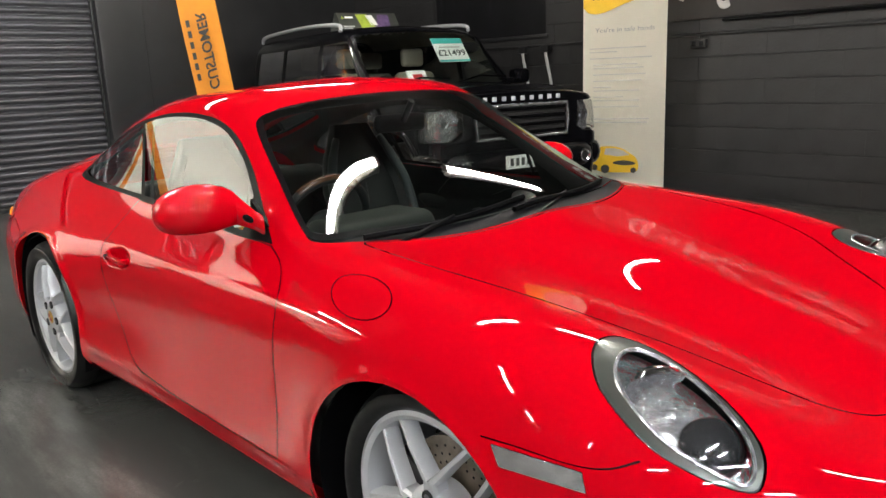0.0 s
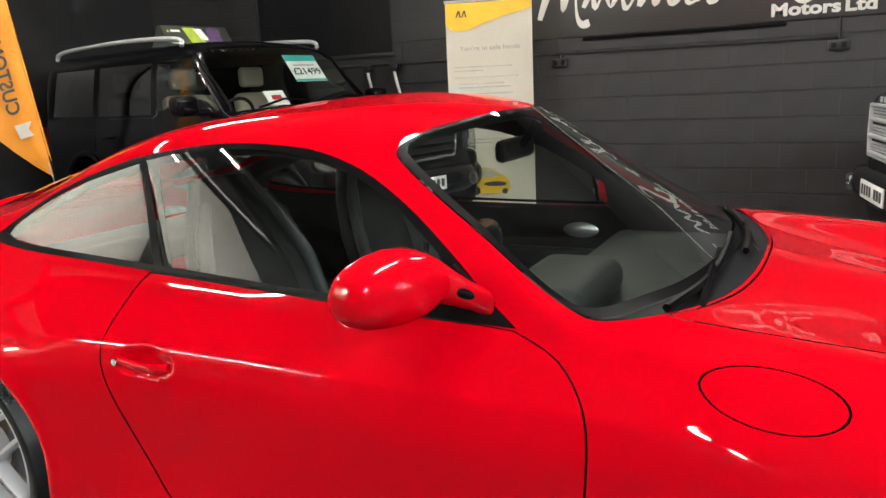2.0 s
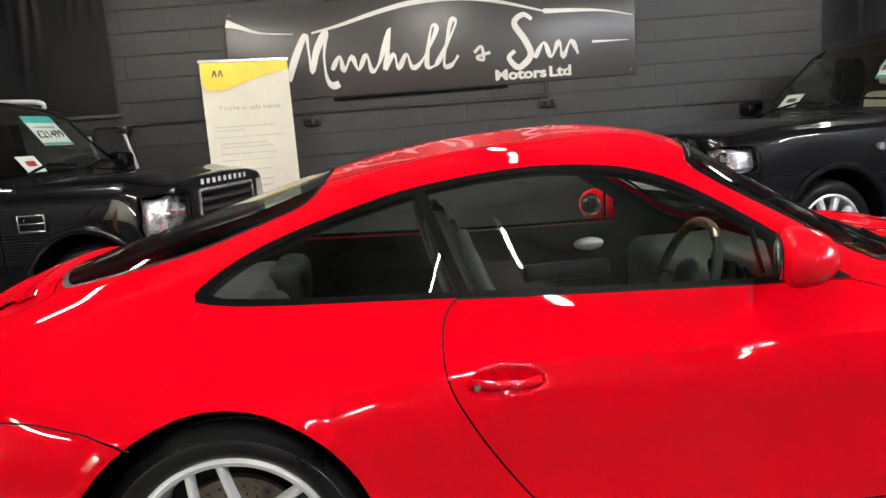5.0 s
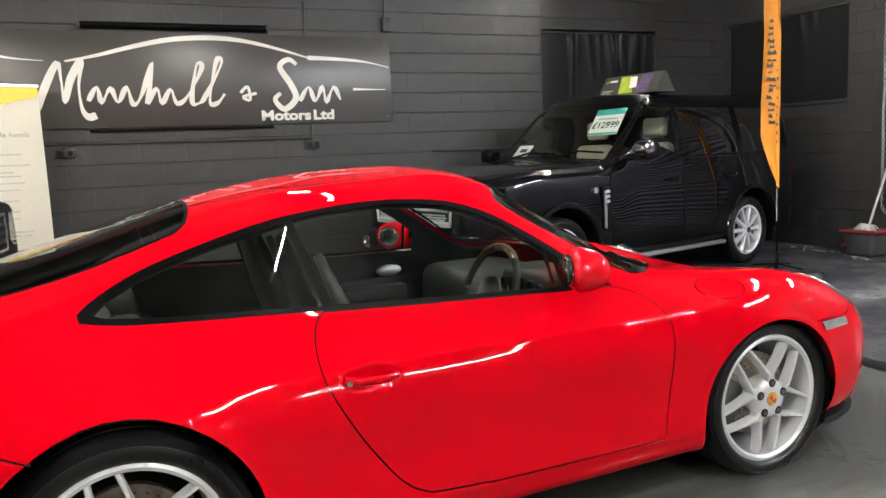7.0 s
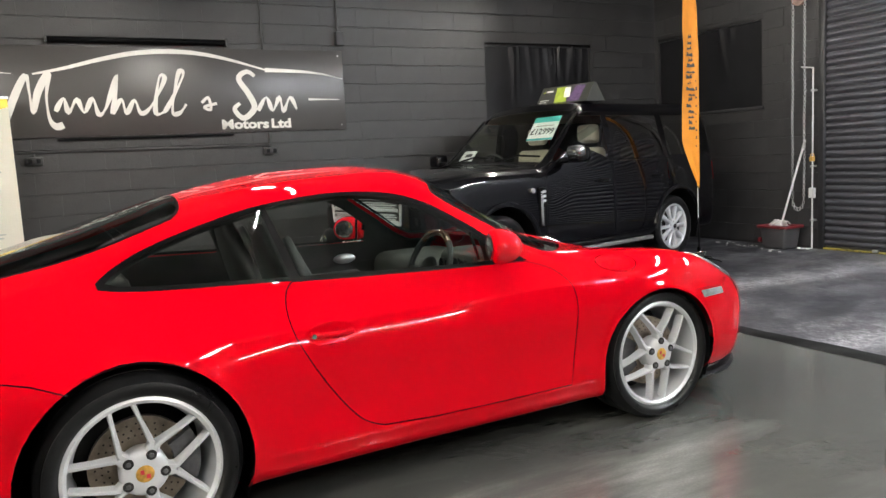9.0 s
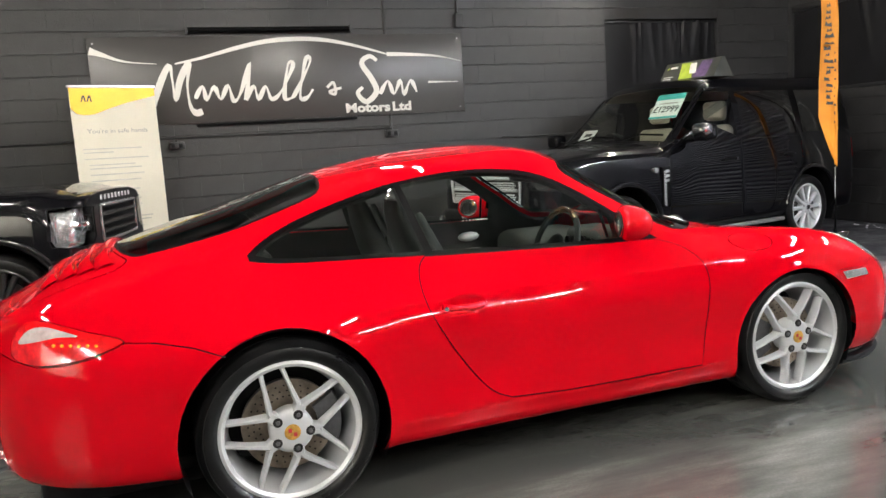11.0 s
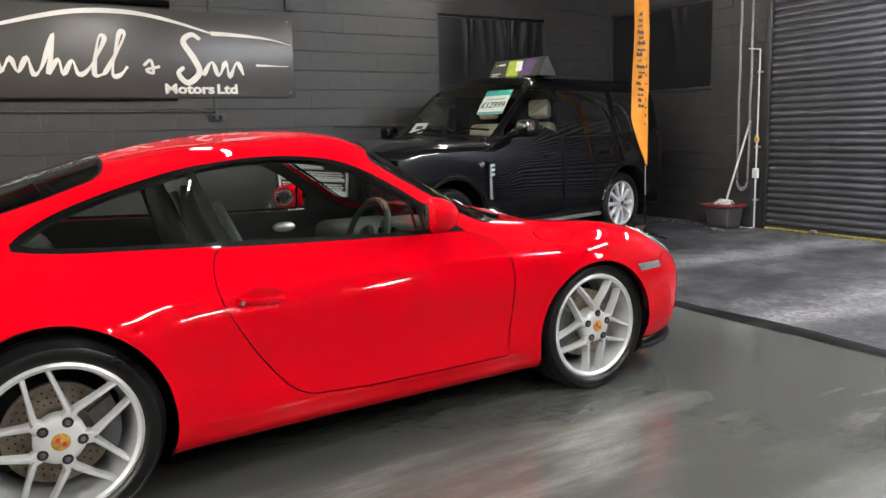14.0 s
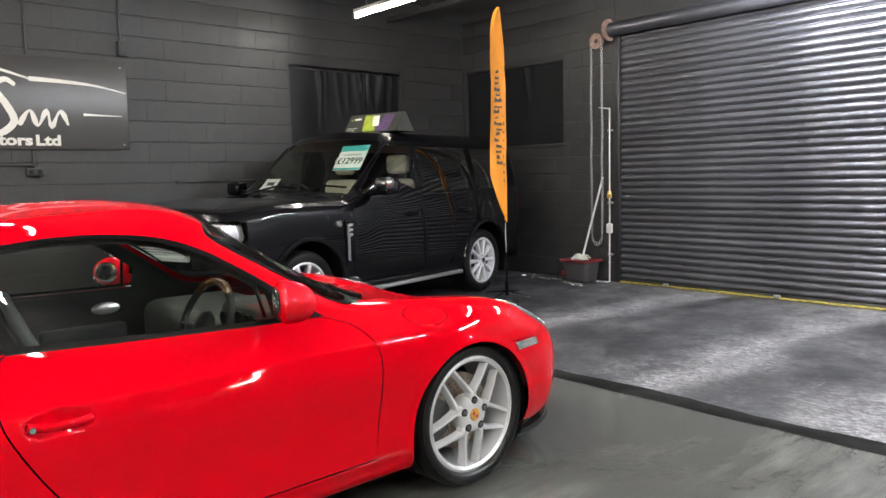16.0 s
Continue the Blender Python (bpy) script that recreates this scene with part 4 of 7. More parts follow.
def red_coupe(at):
    car = thing("sports_car", "glossy red two-door sports coupe on silver forked-spoke wheels", "car", at)
    stations = [-1.3, -1.15, -1.0, -0.85, -0.7, -0.4, -0.1, 0.2, 0.6, 1.0, 1.3, 1.45, 1.6, 1.75, 1.9, 2.05, 2.2, 2.35, 2.6, 2.8, 3.0, 3.15, 3.3, 3.45, 3.6]
    under = ([0, .26, .48, .62, .70, .75, .75, .73, .72, .72, .72, .72, .72, .72, .72, .72, .72, .72, .715, .70, .64, .55, .41, .24, 0],
             [.24, .23, .22, .21, .21, .20, .19, .17, .16, .16, .16, .16, .16, .16, .16, .16, .165, .17, .175, .175, .165, .16, .155, .15, .15])
    sill = ([0, .32, .56, .71, .79, .845, .855, .852, .838, .828, .828, .828, .828, .828, .828, .828, .83, .832, .825, .80, .73, .62, .46, .28, 0],
            [.27, .27, .26, .25, .24, .23, .21, .195, .19, .19, .19, .19, .19, .19, .19, .19, .195, .20, .20, .195, .19, .185, .18, .175, .17])
    flank = ([0, .345, .60, .755, .835, .89, .903, .893, .852, .84, .84, .84, .841, .844, .85, .858, .867, .872, .868, .842, .775, .665, .50, .30, 0],
             [.45, .45, .46, .46, .455, .46, .47, .45, .42, .42, .42, .42, .42, .42, .42, .425, .435, .445, .44, .42, .40, .38, .36, .35, .34])
    shoulder = ([0, .33, .58, .738, .82, .872, .878, .862, .826, .815, .816, .818, .821, .826, .833, .84, .847, .85, .84, .815, .75, .65, .485, .29, 0],
                [.60, .61, .635, .645, .655, .672, .685, .69, .69, .685, .682, .68, .68, .68, .68, .678, .672, .66, .63, .585, .53, .48, .45, .42, .40])
    belt = ([0, .30, .535, .69, .74, .715, .648, .655, .668, .678, .685, .69, .695, .708, .735, .758, .772, .778, .772, .756, .70, .61, .45, .265, 0],
            [.68, .70, .735, .765, .80, .868, .922, .905, .884, .868, .860, .855, .850, .838, .812, .793, .782, .772, .742, .69, .615, .545, .50, .46, .43])
    cant = ([0, .25, .46, .595, .61, .575, .552, .565, .572, .565, .545, .565, .607, .652, .664, .657, .65, .64, .62, .60, .565, .49, .36, .21, 0],
            [.72, .745, .785, .825, .873, .945, 1.00, 1.09, 1.18, 1.197, 1.165, 1.09, 1.0, .905, .866, .857, .845, .832, .803, .755, .68, .60, .535, .48, .44])
    roof = ([0, .14, .25, .33, .34, .335, .34, .36, .38, .385, .375, .385, .42, .465, .475, .45, .42, .40, .38, .36, .34, .29, .21, .12, 0],
            [.74, .765, .808, .86, .918, 1.0, 1.08, 1.165, 1.25, 1.276, 1.258, 1.195, 1.105, .995, .908, .858, .832, .807, .752, .70, .64, .585, .53, .485, .445])
    ridge = ([0] * 25,
             [.75, .775, .818, .873, .936, 1.025, 1.115, 1.195, 1.275, 1.303, 1.285, 1.235, 1.145, 1.04, .95, .89, .852, .825, .766, .712, .65, .59, .535, .488, .445])
    for rail, more in ((flank, .018), (shoulder, .033), (belt, .043), (cant, .03)):
        for i, x in enumerate(stations):
            rail[0][i] += more * min(1, max(0, (x - .9) / .6)) * min(1, rail[0][i] / .6)
    sk = Skin(stations, [under, sill, flank, shoulder, belt, cant, roof, ridge], [0, .11, .35, .60, .84, 1.10, 1.32, 1.70], (-.7, -1.07), (3.0, 3.37), coupe_bulge, .045)

    # outlines
    lower = [(-.07, .925), (.0, .912), (.14, .90), (.4, .889), (.64, .878), (.9, .868), (1.2, .86), (1.5, .853), (1.705, .849)]
    upper = [(1.655, .882), (1.535, .975), (1.405, 1.065), (1.28, 1.135), (1.15, 1.178), (1.0, 1.197), (.85, 1.20), (.7, 1.19), (.5, 1.163), (.28, 1.106), (.1, 1.045), (-.02, .985), (-.075, .945)]
    day = sk.side(smooth_line(lower, 3) + smooth_line(upper, 4))
    qg = sk.side(smooth_line([(.0, .928), (.15, .915), (.4, .904), (.632, .894)], 3) + smooth_line([(.545, 1.152), (.4, 1.12), (.265, 1.087), (.1, 1.028), (-.005, .972), (-.045, .942)], 4))
    dg = sk.side(smooth_line([(.668, .892), (.9, .882), (1.2, .872), (1.52, .866)], 3) + smooth_line([(1.515, .965), (1.39, 1.055), (1.268, 1.122), (1.14, 1.164), (1.0, 1.183), (.85, 1.187), (.7, 1.178), (.570, 1.160)], 4))
    door_low = smooth_line([(.632, .876), (.60, .845), (.578, .785), (.578, .71), (.612, .63), (.685, .51), (.775, .39), (.84, .33), (.91, .300)], 4) + [(1.15, .286), (1.45, .284), (1.835, .286)] + \
        smooth_line([(1.852, .41), (1.872, .56), (1.878, .67), (1.862, .745), (1.80, .808), (1.70, .845)], 4) + [(1.62, .849), (1.5, .851), (1.2, .858), (.9, .866)]
    door = sk.side(door_low)
    ws = smooth_line([(1.43, 0), (1.42, .18), (1.395, .33), (1.36, .45), (1.345, .495), (1.37, .52), (1.5, .565), (1.65, .612), (1.78, .65), (1.835, .662), (1.885, .64), (1.93, .57), (1.985, .42), (2.03, .2), (2.045, 0)], 4)
    wsg = smooth_line([(1.445, 0), (1.435, .18), (1.41, .33), (1.375, .44), (1.363, .483), (1.388, .507), (1.51, .552), (1.655, .60), (1.775, .636), (1.815, .642), (1.865, .615), (1.91, .54), (1.963, .40), (2.005, .2), (2.018, 0)], 4)
    cowl = smooth_line([(1.428, 0), (1.418, .18), (1.393, .33), (1.358, .452), (1.342, .497), (1.368, .523), (1.5, .568), (1.65, .615), (1.78, .653), (1.85, .668), (1.93, .625), (2.0, .53), (2.06, .36), (2.095, .18), (2.105, 0)], 4)
    hood = smooth_line([(2.115, 0), (2.105, .18), (2.07, .36), (2.01, .53), (1.975, .59), (2.05, .598), (2.19, .592), (2.37, .575), (2.53, .548), (2.68, .502), (2.80, .44), (2.95, .375), (3.06, .31), (3.13, .2), (3.155, 0)], 4)
    rear_seal = smooth_line([(.30, 0), (.295, .2), (.27, .40), (.235, .475), (.18, .488), (0, .478), (-.25, .468), (-.42, .46), (-.48, .43), (-.53, .3), (-.555, .15), (-.56, 0)], 4)
    rear_pane = smooth_line([(.288, 0), (.283, .2), (.258, .395), (.225, .46), (.175, .473), (0, .463), (-.25, .453), (-.415, .445), (-.467, .415), (-.517, .29), (-.543, .15), (-.548, 0)], 4)
    lid = smooth_line([(-.575, 0), (-.57, .15), (-.54, .32), (-.50, .46), (-.54, .53), (-.66, .545), (-.80, .54), (-.87, .50), (-.93, .3), (-.95, 0)], 4)
    lamp = smooth_line([(2.75, .706), (2.728, .645), (2.738, .588), (2.80, .562), (2.89, .576), (2.98, .604), (3.045, .634), (3.068, .672), (3.056, .706), (2.98, .752), (2.889, .772), (2.80, .755)], 4, True)
    lens = smooth_line([(2.806, .715), (2.782, .655), (2.79, .605), (2.84, .590), (2.915, .604), (3.0, .632), (3.039, .655), (3.055, .685), (3.042, .71), (2.98, .738), (2.915, .752), (2.85, .742)], 4, True)
    tail = sk.side(smooth_line([(-.87, .745), (-.825, .80), (-.76, .807), (-.64, .77), (-.515, .728), (-.62, .69), (-.70, .676), (-.79, .672), (-.865, .692)], 4, True), 1.0)
    tail_clear = sk.side(smooth_line([(-.845, .740), (-.812, .780), (-.76, .790), (-.70, .773), (-.655, .755), (-.72, .756), (-.79, .745)], 4, True), 1.0)
    marker = sk.side([(2.638, .610), (2.82, .604), (2.832, .570), (2.66, .572)])
    flap = ring(2.165, sk.level(2.165, .797, 2, 0, 1.1), .113, .115)
    handle_dish = sk.side([(.725 + .105 * math.cos(a), .687 + .039 * math.sin(a)) for a in np.linspace(0, 2 * math.pi, 33)[:-1]])
    bump_f = [(2.6, -.01)] + sk.side(smooth_line([(2.612, .618), (2.70, .618), (2.80, .612), (2.86, .617), (2.905, .636)], 4)) + sk.plan([(2.95, .71), (3.03, .685), (3.085, .635), (3.09, .55), (3.10, .43), (3.12, .33), (3.165, .2), (3.19, 0)]) + [(3.6, 1.7), (3.6, -.01)]
    line_f = bump_f[1:18]
    bump_r = [(-.2, -.01)] + sk.side([(-.2, .64), (-.3, .682), (-.42, .712), (-.515, .722), (-.62, .684), (-.70, .67), (-.79, .666), (-.87, .684), (-.93, .70)], 1.0) + [(-1.05, .98), (-1.15, 1.25), (-1.2, 1.7), (-1.3, 1.7), (-1.3, -.01)]
    line_r = bump_r[1:10]
    ar, af = arch(sk, -.012, .325, .375, .378), arch(sk, 2.325, .315, .354, .34)
    P_ = sk.plan
    ws, wsg, cowl, hood = ([(x, w + .036 * min(1, w / .45)) for x, w in line] for line in (ws, wsg, cowl, hood))
    regions = [("hole", ar), ("hole", af), ("quarter_window", qg), ("door_window", dg), ("window_seal", day), ("windscreen", P_(wsg)), ("windscreen_seal", P_(ws)), ("cowl", P_(cowl)),
               ("rear_window", P_(rear_pane)), ("rear_window_seal", P_(rear_seal)), ("lens", P_(lens)), ("headlight", P_(lamp)), ("tail_clear", tail_clear), ("tail_light", tail), ("side_marker", marker),
               ("fuel_flap", flap), ("door", door), ("bonnet", P_(hood)), ("engine_lid", P_(lid)), ("front_bumper", bump_f), ("rear_bumper", bump_r)]
    gaps = [(door, True), (P_(hood), False), (P_(lid), False), (flap, True), (line_f, False), (line_r, False), (P_(lamp), True), (tail, True)]
    P, F = cut_skin(sk, regions, gaps, .03, [(.60, .88, .5, .72, .011), (-.45, .45, .3, .75, .02), (1.9, 2.75, .3, .7, .02), (.15, 2.1, .60, .73, .013)])

    skin_part(sk, P, F["rest"], "body_shell", RED, car)
    skin_part(sk, P, F["bonnet"], "bonnet", RED, car)
    skin_part(sk, P, F["engine_lid"], "engine_lid", RED, car)
    skin_part(sk, P, F["front_bumper"], "front_bumper", RED, car)
    rb = skin_part(sk, P, F["rear_bumper"], "rear_bumper", RED, car)
    for s in ("right", "left"):
        for piece in islands(F["gap"]):
            skin_part(sk, P, piece, "panel_gap", GAP, car, s, lift=-.009)
    skin_part(sk, P, F["windscreen"], "windscreen", SCREEN, car, lift=.001, label="clear tinted windscreen", even="top")
    skin_part(sk, P, F["windscreen_seal"], "windscreen_seal", TRIM, car, lift=.001)
    skin_part(sk, P, F["cowl"], "cowl_panel", PLASTIC, car, lift=-.004)
    skin_part(sk, P, F["rear_window"], "rear_window", WINDOW, car, lift=.001, even="top")
    skin_part(sk, P, F["rear_window_seal"], "rear_window_seal", TRIM, car)
    skin_part(sk, P, F["fuel_flap"], "fuel_flap", RED, car, "right")
    skin_part(sk, P, F["fuel_flap"], "wing_panel", RED, car, "left")
    for s in ("right", "left"):
        d = skin_part(sk, P, F["door"], "door", RED, car, s)
        skin_part(sk, P, F["door_window"], "door_window", WINDOW, d, s, even="side")
        skin_part(sk, P, F["quarter_window"], "quarter_window", WINDOW, car, s, even="side")
        skin_part(sk, P, F["window_seal"], "window_seal", TRIM, car, s, lift=.0015)
        h = skin_part(sk, P, F["headlight"], "headlight", BEZEL, car, s, label="oval headlight in a grey surround")
        skin_part(sk, P, F["lens"], "headlight_lens", LENS, h, s)
        skin_part(sk, P, np.concatenate([F["lens"], F["headlight"]]), "headlight_reflector", REFLECTOR, h, s, lift=-.028)
        t = skin_part(sk, P, F["tail_light"], "tail_light", REDLENS, car, s, lift=.002, label="red wraparound tail light")
        skin_part(sk, P, F["tail_clear"], "clear_lens", TAILCLEAR, t, s, lift=.002)
        skin_part(sk, P, F["side_marker"], "side_marker", CLEARLENS, car, s, lift=.004)
        y = -1 if s == "right" else 1
        # lamp insides
        bm = bmesh.new()
        turn_to = Vector((.62, y * .42, .66)).to_track_quat("Z", "Y").to_matrix().to_4x4()
        def seat_at(x, w, d):
            q, _ = sk.at([x], [sk.level(x, w, 1, sk.vs[4], sk.top)], d)
            return Matrix.Translation((q[0][0], -y * q[0][1], q[0][2])) @ turn_to
        turn(bm, [(.012 + .0045 * k, -.022 + .00028 * k * k + (.0022 if k % 2 else 0)) for k in range(11)], 36, closed=False)
        bmesh.ops.transform(bm, matrix=seat_at(2.855, .655, -.012), verts=bm.verts)
        part("reflector_bowl", bm, CHROME, h, "ribbed chrome reflector bowl")
        bm = bmesh.new()
        bmesh.ops.create_uvsphere(bm, u_segments=28, v_segments=14, radius=1, matrix=seat_at(2.995, .690, -.030) @ Matrix.Diagonal((.062, .056, .022, 1)))
        part("projector", bm, SMOKE, h, "dark smooth projector lens")
        bm = bmesh.new()
        rim = []
        for u, v in P_(lens):
            p, _ = sk.at([u], [v], .0005)
            rim.append((p[0][0], -y * p[0][1], p[0][2]))
        sweep(bm, rim, .0042, 6, True)
        part("lens_rim", bm, CHROMEDULL, h, "bright rim of the lens")
        bm = bmesh.new()
        for k in range(6):
            q = (-.60 - .026 * k)
            p, n = sk.at([sk.station(q)], [sk.level(sk.station(q), .722 + .002 * k, 2, 0, 1.0)], .004)
            bmesh.ops.create_uvsphere(bm, u_segments=8, v_segments=6, radius=.006, matrix=Matrix.Translation((p[0][0], p[0][1] * (1 if y < 0 else -1), p[0][2])))
        part("indicator_dots", bm, AMBER, t)
        # door handle
        bm = bmesh.new()
        hp = []
        for x, o in ((.638, -.004), (.66, .003), (.70, .007), (.74, .008), (.78, .006), (.81, .0), (.822, -.008)):
            p, n = sk.at([x], [sk.level(x, .69 - (x - .73) * .05, 2, 0, 1.1)])
            hp.append((p[0][0], (p[0][1] - .001 - o - (.022 if .66 < x < .81 else .012)) * -y, p[0][2]))
        sweep(bm, [(a, b, c) for a, b, c in smooth_line(hp, 3)], .0125, 10, flat=.75, up=(0, 1, 0))
        hd = part("door_handle", bm, RED, d)
        bm = bmesh.new()
        p, n = sk.at([.655], [sk.level(.655, .686, 2, 0, 1.1)])
        yy = p[0][1] - .02
        rod(bm, (p[0][0] - .003, -y * (yy + .012), .686), (p[0][0] - .003, -y * (yy - .010), .686), .009, 16)
        part("key_lock", bm, CHROME, hd)
        # door mirror: a teardrop that thins towards the car, on two short arms
        far = y > 0
        seat = Matrix.Translation((1.432, y * (.80 if far else .846), .925 if far else .945)) @ Matrix.Rotation(radians(22) * y, 4, "Z") @ Matrix.Rotation(radians(-4 * y), 4, "X")
        foot = Vector((1.585, y * .722, .893))
        secs = [(.122, .004, 0, .010, .006), (.118, .026, 0, .045, .018), (.104, .046, 0, .072, .026), (.08, .060, 0, .092, .030), (.045, .069, 0, .103, .032), (0, .073, -.001, .106, .033), (-.045, .070, -.004, .098, .033), (-.08, .061, -.008, .082, .031)]
        heads = [(seat @ Vector((0, y * o, c)), h_, f, b_) for o, h_, c, f, b_ in secs]
        neck = seat @ Vector((.012, -y * .105, -.013))
        heads += [(neck, .050, .058, .026), (neck.lerp(foot, .35), .039, .040, .022), (neck.lerp(foot, .7), .031, .030, .020), (foot, .029, .028, .018)]
        ahead = (seat.to_3x3() @ Vector((1, 0, 0))).normalized()
        m = bmesh.new()
        rings = []
        for c, h_, f, b_ in heads:
            ring_ = []
            for k in range(32):
                a = 2 * math.pi * k / 32
                ca, sa = math.cos(a), math.sin(a)
                ring_.append(m.verts.new(c + ahead * (abs(ca) ** .9 * (f if ca > 0 else -b_)) + Vector((0, 0, math.copysign(abs(sa) ** .9, sa) * h_))))
            rings.append(ring_)
        for r0, r1 in zip(rings, rings[1:]):
            for k in range(32):
                m.faces.new((r0[k], r0[(k + 1) % 32], r1[(k + 1) % 32], r1[k]))
        m.faces.new(rings[0])
        m.faces.new(rings[-1])
        bmesh.ops.recalc_face_normals(m, faces=m.faces)
        mirror = part("door_mirror", m, RED, car, "red teardrop door mirror")
        # Dark bulge in place of an open slot; the slot's shade is its colour.
        m = bmesh.new()
        slot = neck.lerp(foot, .42) + ahead * .031 + Vector((0, 0, -.004))
        bmesh.ops.create_uvsphere(m, u_segments=16, v_segments=10, radius=1, matrix=Matrix.Translation(slot) @ (foot - neck).to_track_quat("X", "Z").to_matrix().to_4x4() @ Matrix.Diagonal((.024, .012, .012, 1)))
        part("mirror_slot_shade", m, TRIM, mirror, "dark inlay that stands for the shaded slot in the mirror's neck")
        m = bmesh.new()
        bmesh.ops.create_uvsphere(m, u_segments=28, v_segments=12, radius=1, matrix=seat @ Matrix.Translation((-.031, y * .010, -.002)) @ Matrix.Diagonal((.006, .080, .050, 1)))
        part("mirror_glass", m, CHROME, mirror, "silvered mirror glass")
        m = bmesh.new()
        bmesh.ops.create_uvsphere(m, u_segments=28, v_segments=12, radius=1, matrix=seat @ Matrix.Translation((-.028, y * .010, -.002)) @ Matrix.Diagonal((.007, .084, .054, 1)))
        part("mirror_bezel", m, TRIM, mirror)
        m = bmesh.new()
        plate(m, [(1.512, .866), (1.655, .855), (1.63, .872), (1.515, .962)], .012, Matrix.Translation((0, -.716 if y < 0 else .704, 0)))
        part("mirror_base", m, TRIM, mirror)
        m = bmesh.new()
        rod(m, (1.435, y * .70, .87), (1.425, y * .655, .99), .007, 8)
        part("quarter_bar", m, TRIM, car)
    # lower lip, underside, exhausts
    bm = bmesh.new()
    ln = [(2.66, .79), (2.80, .775), (2.95, .715), (3.1, .59), (3.22, .42), (3.30, .22), (3.32, 0)]
    pts = smooth_line([(a, -b, .150) for a, b in ln] + [(a, b, .150) for a, b in ln[::-1][1:]], 4)
    sweep(bm, pts, .03, 8, flat=.7)
    part("lip_spoiler", bm, PLASTIC, car)
    bm = bmesh.new()
    block(bm, -.85, 3.0, -.66, .66, .13, .24, .02)
    part("underbody", bm, PLASTIC, car)
    for y in (-.52, -.44, .44, .52):
        bm = bmesh.new()
        turn(bm, [(.036, 0), (.040, .004), (.040, -.12), (.034, -.12)], 24)
        bmesh.ops.transform(bm, matrix=Matrix.Translation((-1.02, y, .262)) @ Matrix.Rotation(radians(-90), 4, "Z"), verts=bm.verts)
        part("exhaust_tip", bm, CHROME, car)
    # engine lid grille bars
    for k in range(4):
        bm = bmesh.new()
        rows = []
        half = (.46, .44, .42, .40)[k]
        for q, lift in ((0, -.006), (.002, .017), (.012, .021), (.035, .015), (.058, .007), (.066, -.006)):
            row = []
            for w in np.linspace(-half, half, 25):
                x = -.572 - .066 * k - q + .03 * (w / half) ** 4
                u = sk.station(x)
                p, n = sk.at([u], [sk.level(u, abs(w), 1, sk.vs[4], sk.top)], lift * (1 - .55 * (abs(w) / half) ** 8))
                row.append(bm.verts.new((p[0][0], w, p[0][2])))
            rows.append(row)
        for a, b in zip(rows, rows[1:]):
            for i in range(24):
                bm.faces.new((a[i], a[i + 1], b[i + 1], b[i]))
        bmesh.ops.recalc_face_normals(bm, faces=bm.faces)
        part("lid_slat", bm, RED, car, "raised louvre of the engine lid")
    # wipers
    for y0, y1 in ((-.12, .50), (-.62, -.02)):
        bm = bmesh.new()
        pts = []
        for q in np.linspace(0, 1, 12):
            w = y0 + (y1 - y0) * q
            x = 2.02 - .05 * q - .10 * (w / .62) ** 2
            u = sk.station(x)
            p, n = sk.at([u], [sk.level(u, abs(w), 1, sk.vs[4], sk.top)], .010)
            pts.append((p[0][0], w, p[0][2]))
        sweep(bm, pts, .009, 6)
        wiper = part("wiper", bm, TRIM, car, "black windscreen wiper")
        bm = bmesh.new()
        a, b = Vector(pts[0]), Vector(pts[6])
        rod(bm, (a.x + .055, a.y - .02, a.z - .045), a.lerp(b, .9) + Vector((0, 0, .010)), .011, 8, .006)
        rod(bm, (a.x + .055, a.y - .02, a.z - .07), (a.x + .055, a.y - .02, a.z - .035), .016, 12)
        part("wiper_arm", bm, TRIM, wiper)
    # cabin: lining, floor, dash, seats, wheel
    lining = np.concatenate([F["rest"], F["door"], F["rear_window_seal"], F["window_seal"], F["gap"]])
    cu, cv = P[lining].mean(1)[:, 0], P[lining].mean(1)[:, 1]
    sel = (cu > -.45) & (cu < 2.02) & (cv > .10)
    skin_part(sk, P, lining[sel], "cabin_lining", DARKLEATHER, car, lift=-.035, flip=True)
    bm = bmesh.new()
    block(bm, -.5, 2.0, -.70, .70, .20, .25, .01)
    part("cabin_floor", bm, CARPET, car)
    bm = bmesh.new()
    block(bm, 1.50, 1.98, -.66, .66, .52, .80, .07, 4)
    for v in bm.verts:
        v.co.z += .035 * math.cos(v.co.y * 2.2) - .02
    part("dashboard", bm, DASH, car)
    bm = bmesh.new()
    block(bm, 1.52, 1.74, -.56, -.16, .78, .875, .045, 4)
    part("instrument_hood", bm, DASH, car)
    for k in range(5):
        bm = bmesh.new()
        y = -.36 + (k - 2) * .068
        turn(bm, [(0, 0), (.036 - .006 * abs(k - 2), 0), (.042 - .006 * abs(k - 2), .004), (.042 - .006 * abs(k - 2), -.01)], 24, closed=False)
        bmesh.ops.transform(bm, matrix=Matrix.Translation((1.512, y, .80)) @ Matrix.Rotation(radians(-90), 4, "Z"), verts=bm.verts)
        part("dial", bm, TRIM, car)
    bm = bmesh.new()
    block(bm, .55, 1.60, -.13, .13, .25, .50, .04, 3)
    part("centre_console", bm, DARKLEATHER, car)
    bm = bmesh.new()
    R = Matrix.Translation((1.36, -.36, .80)) @ Matrix.Rotation(radians(-68), 4, "Y")
    sweep(bm, [R @ Vector((.185 * math.cos(a), .185 * math.sin(a), 0)) for a in np.linspace(0, 2 * math.pi, 41)[:-1]], .015, 10, closed=True)
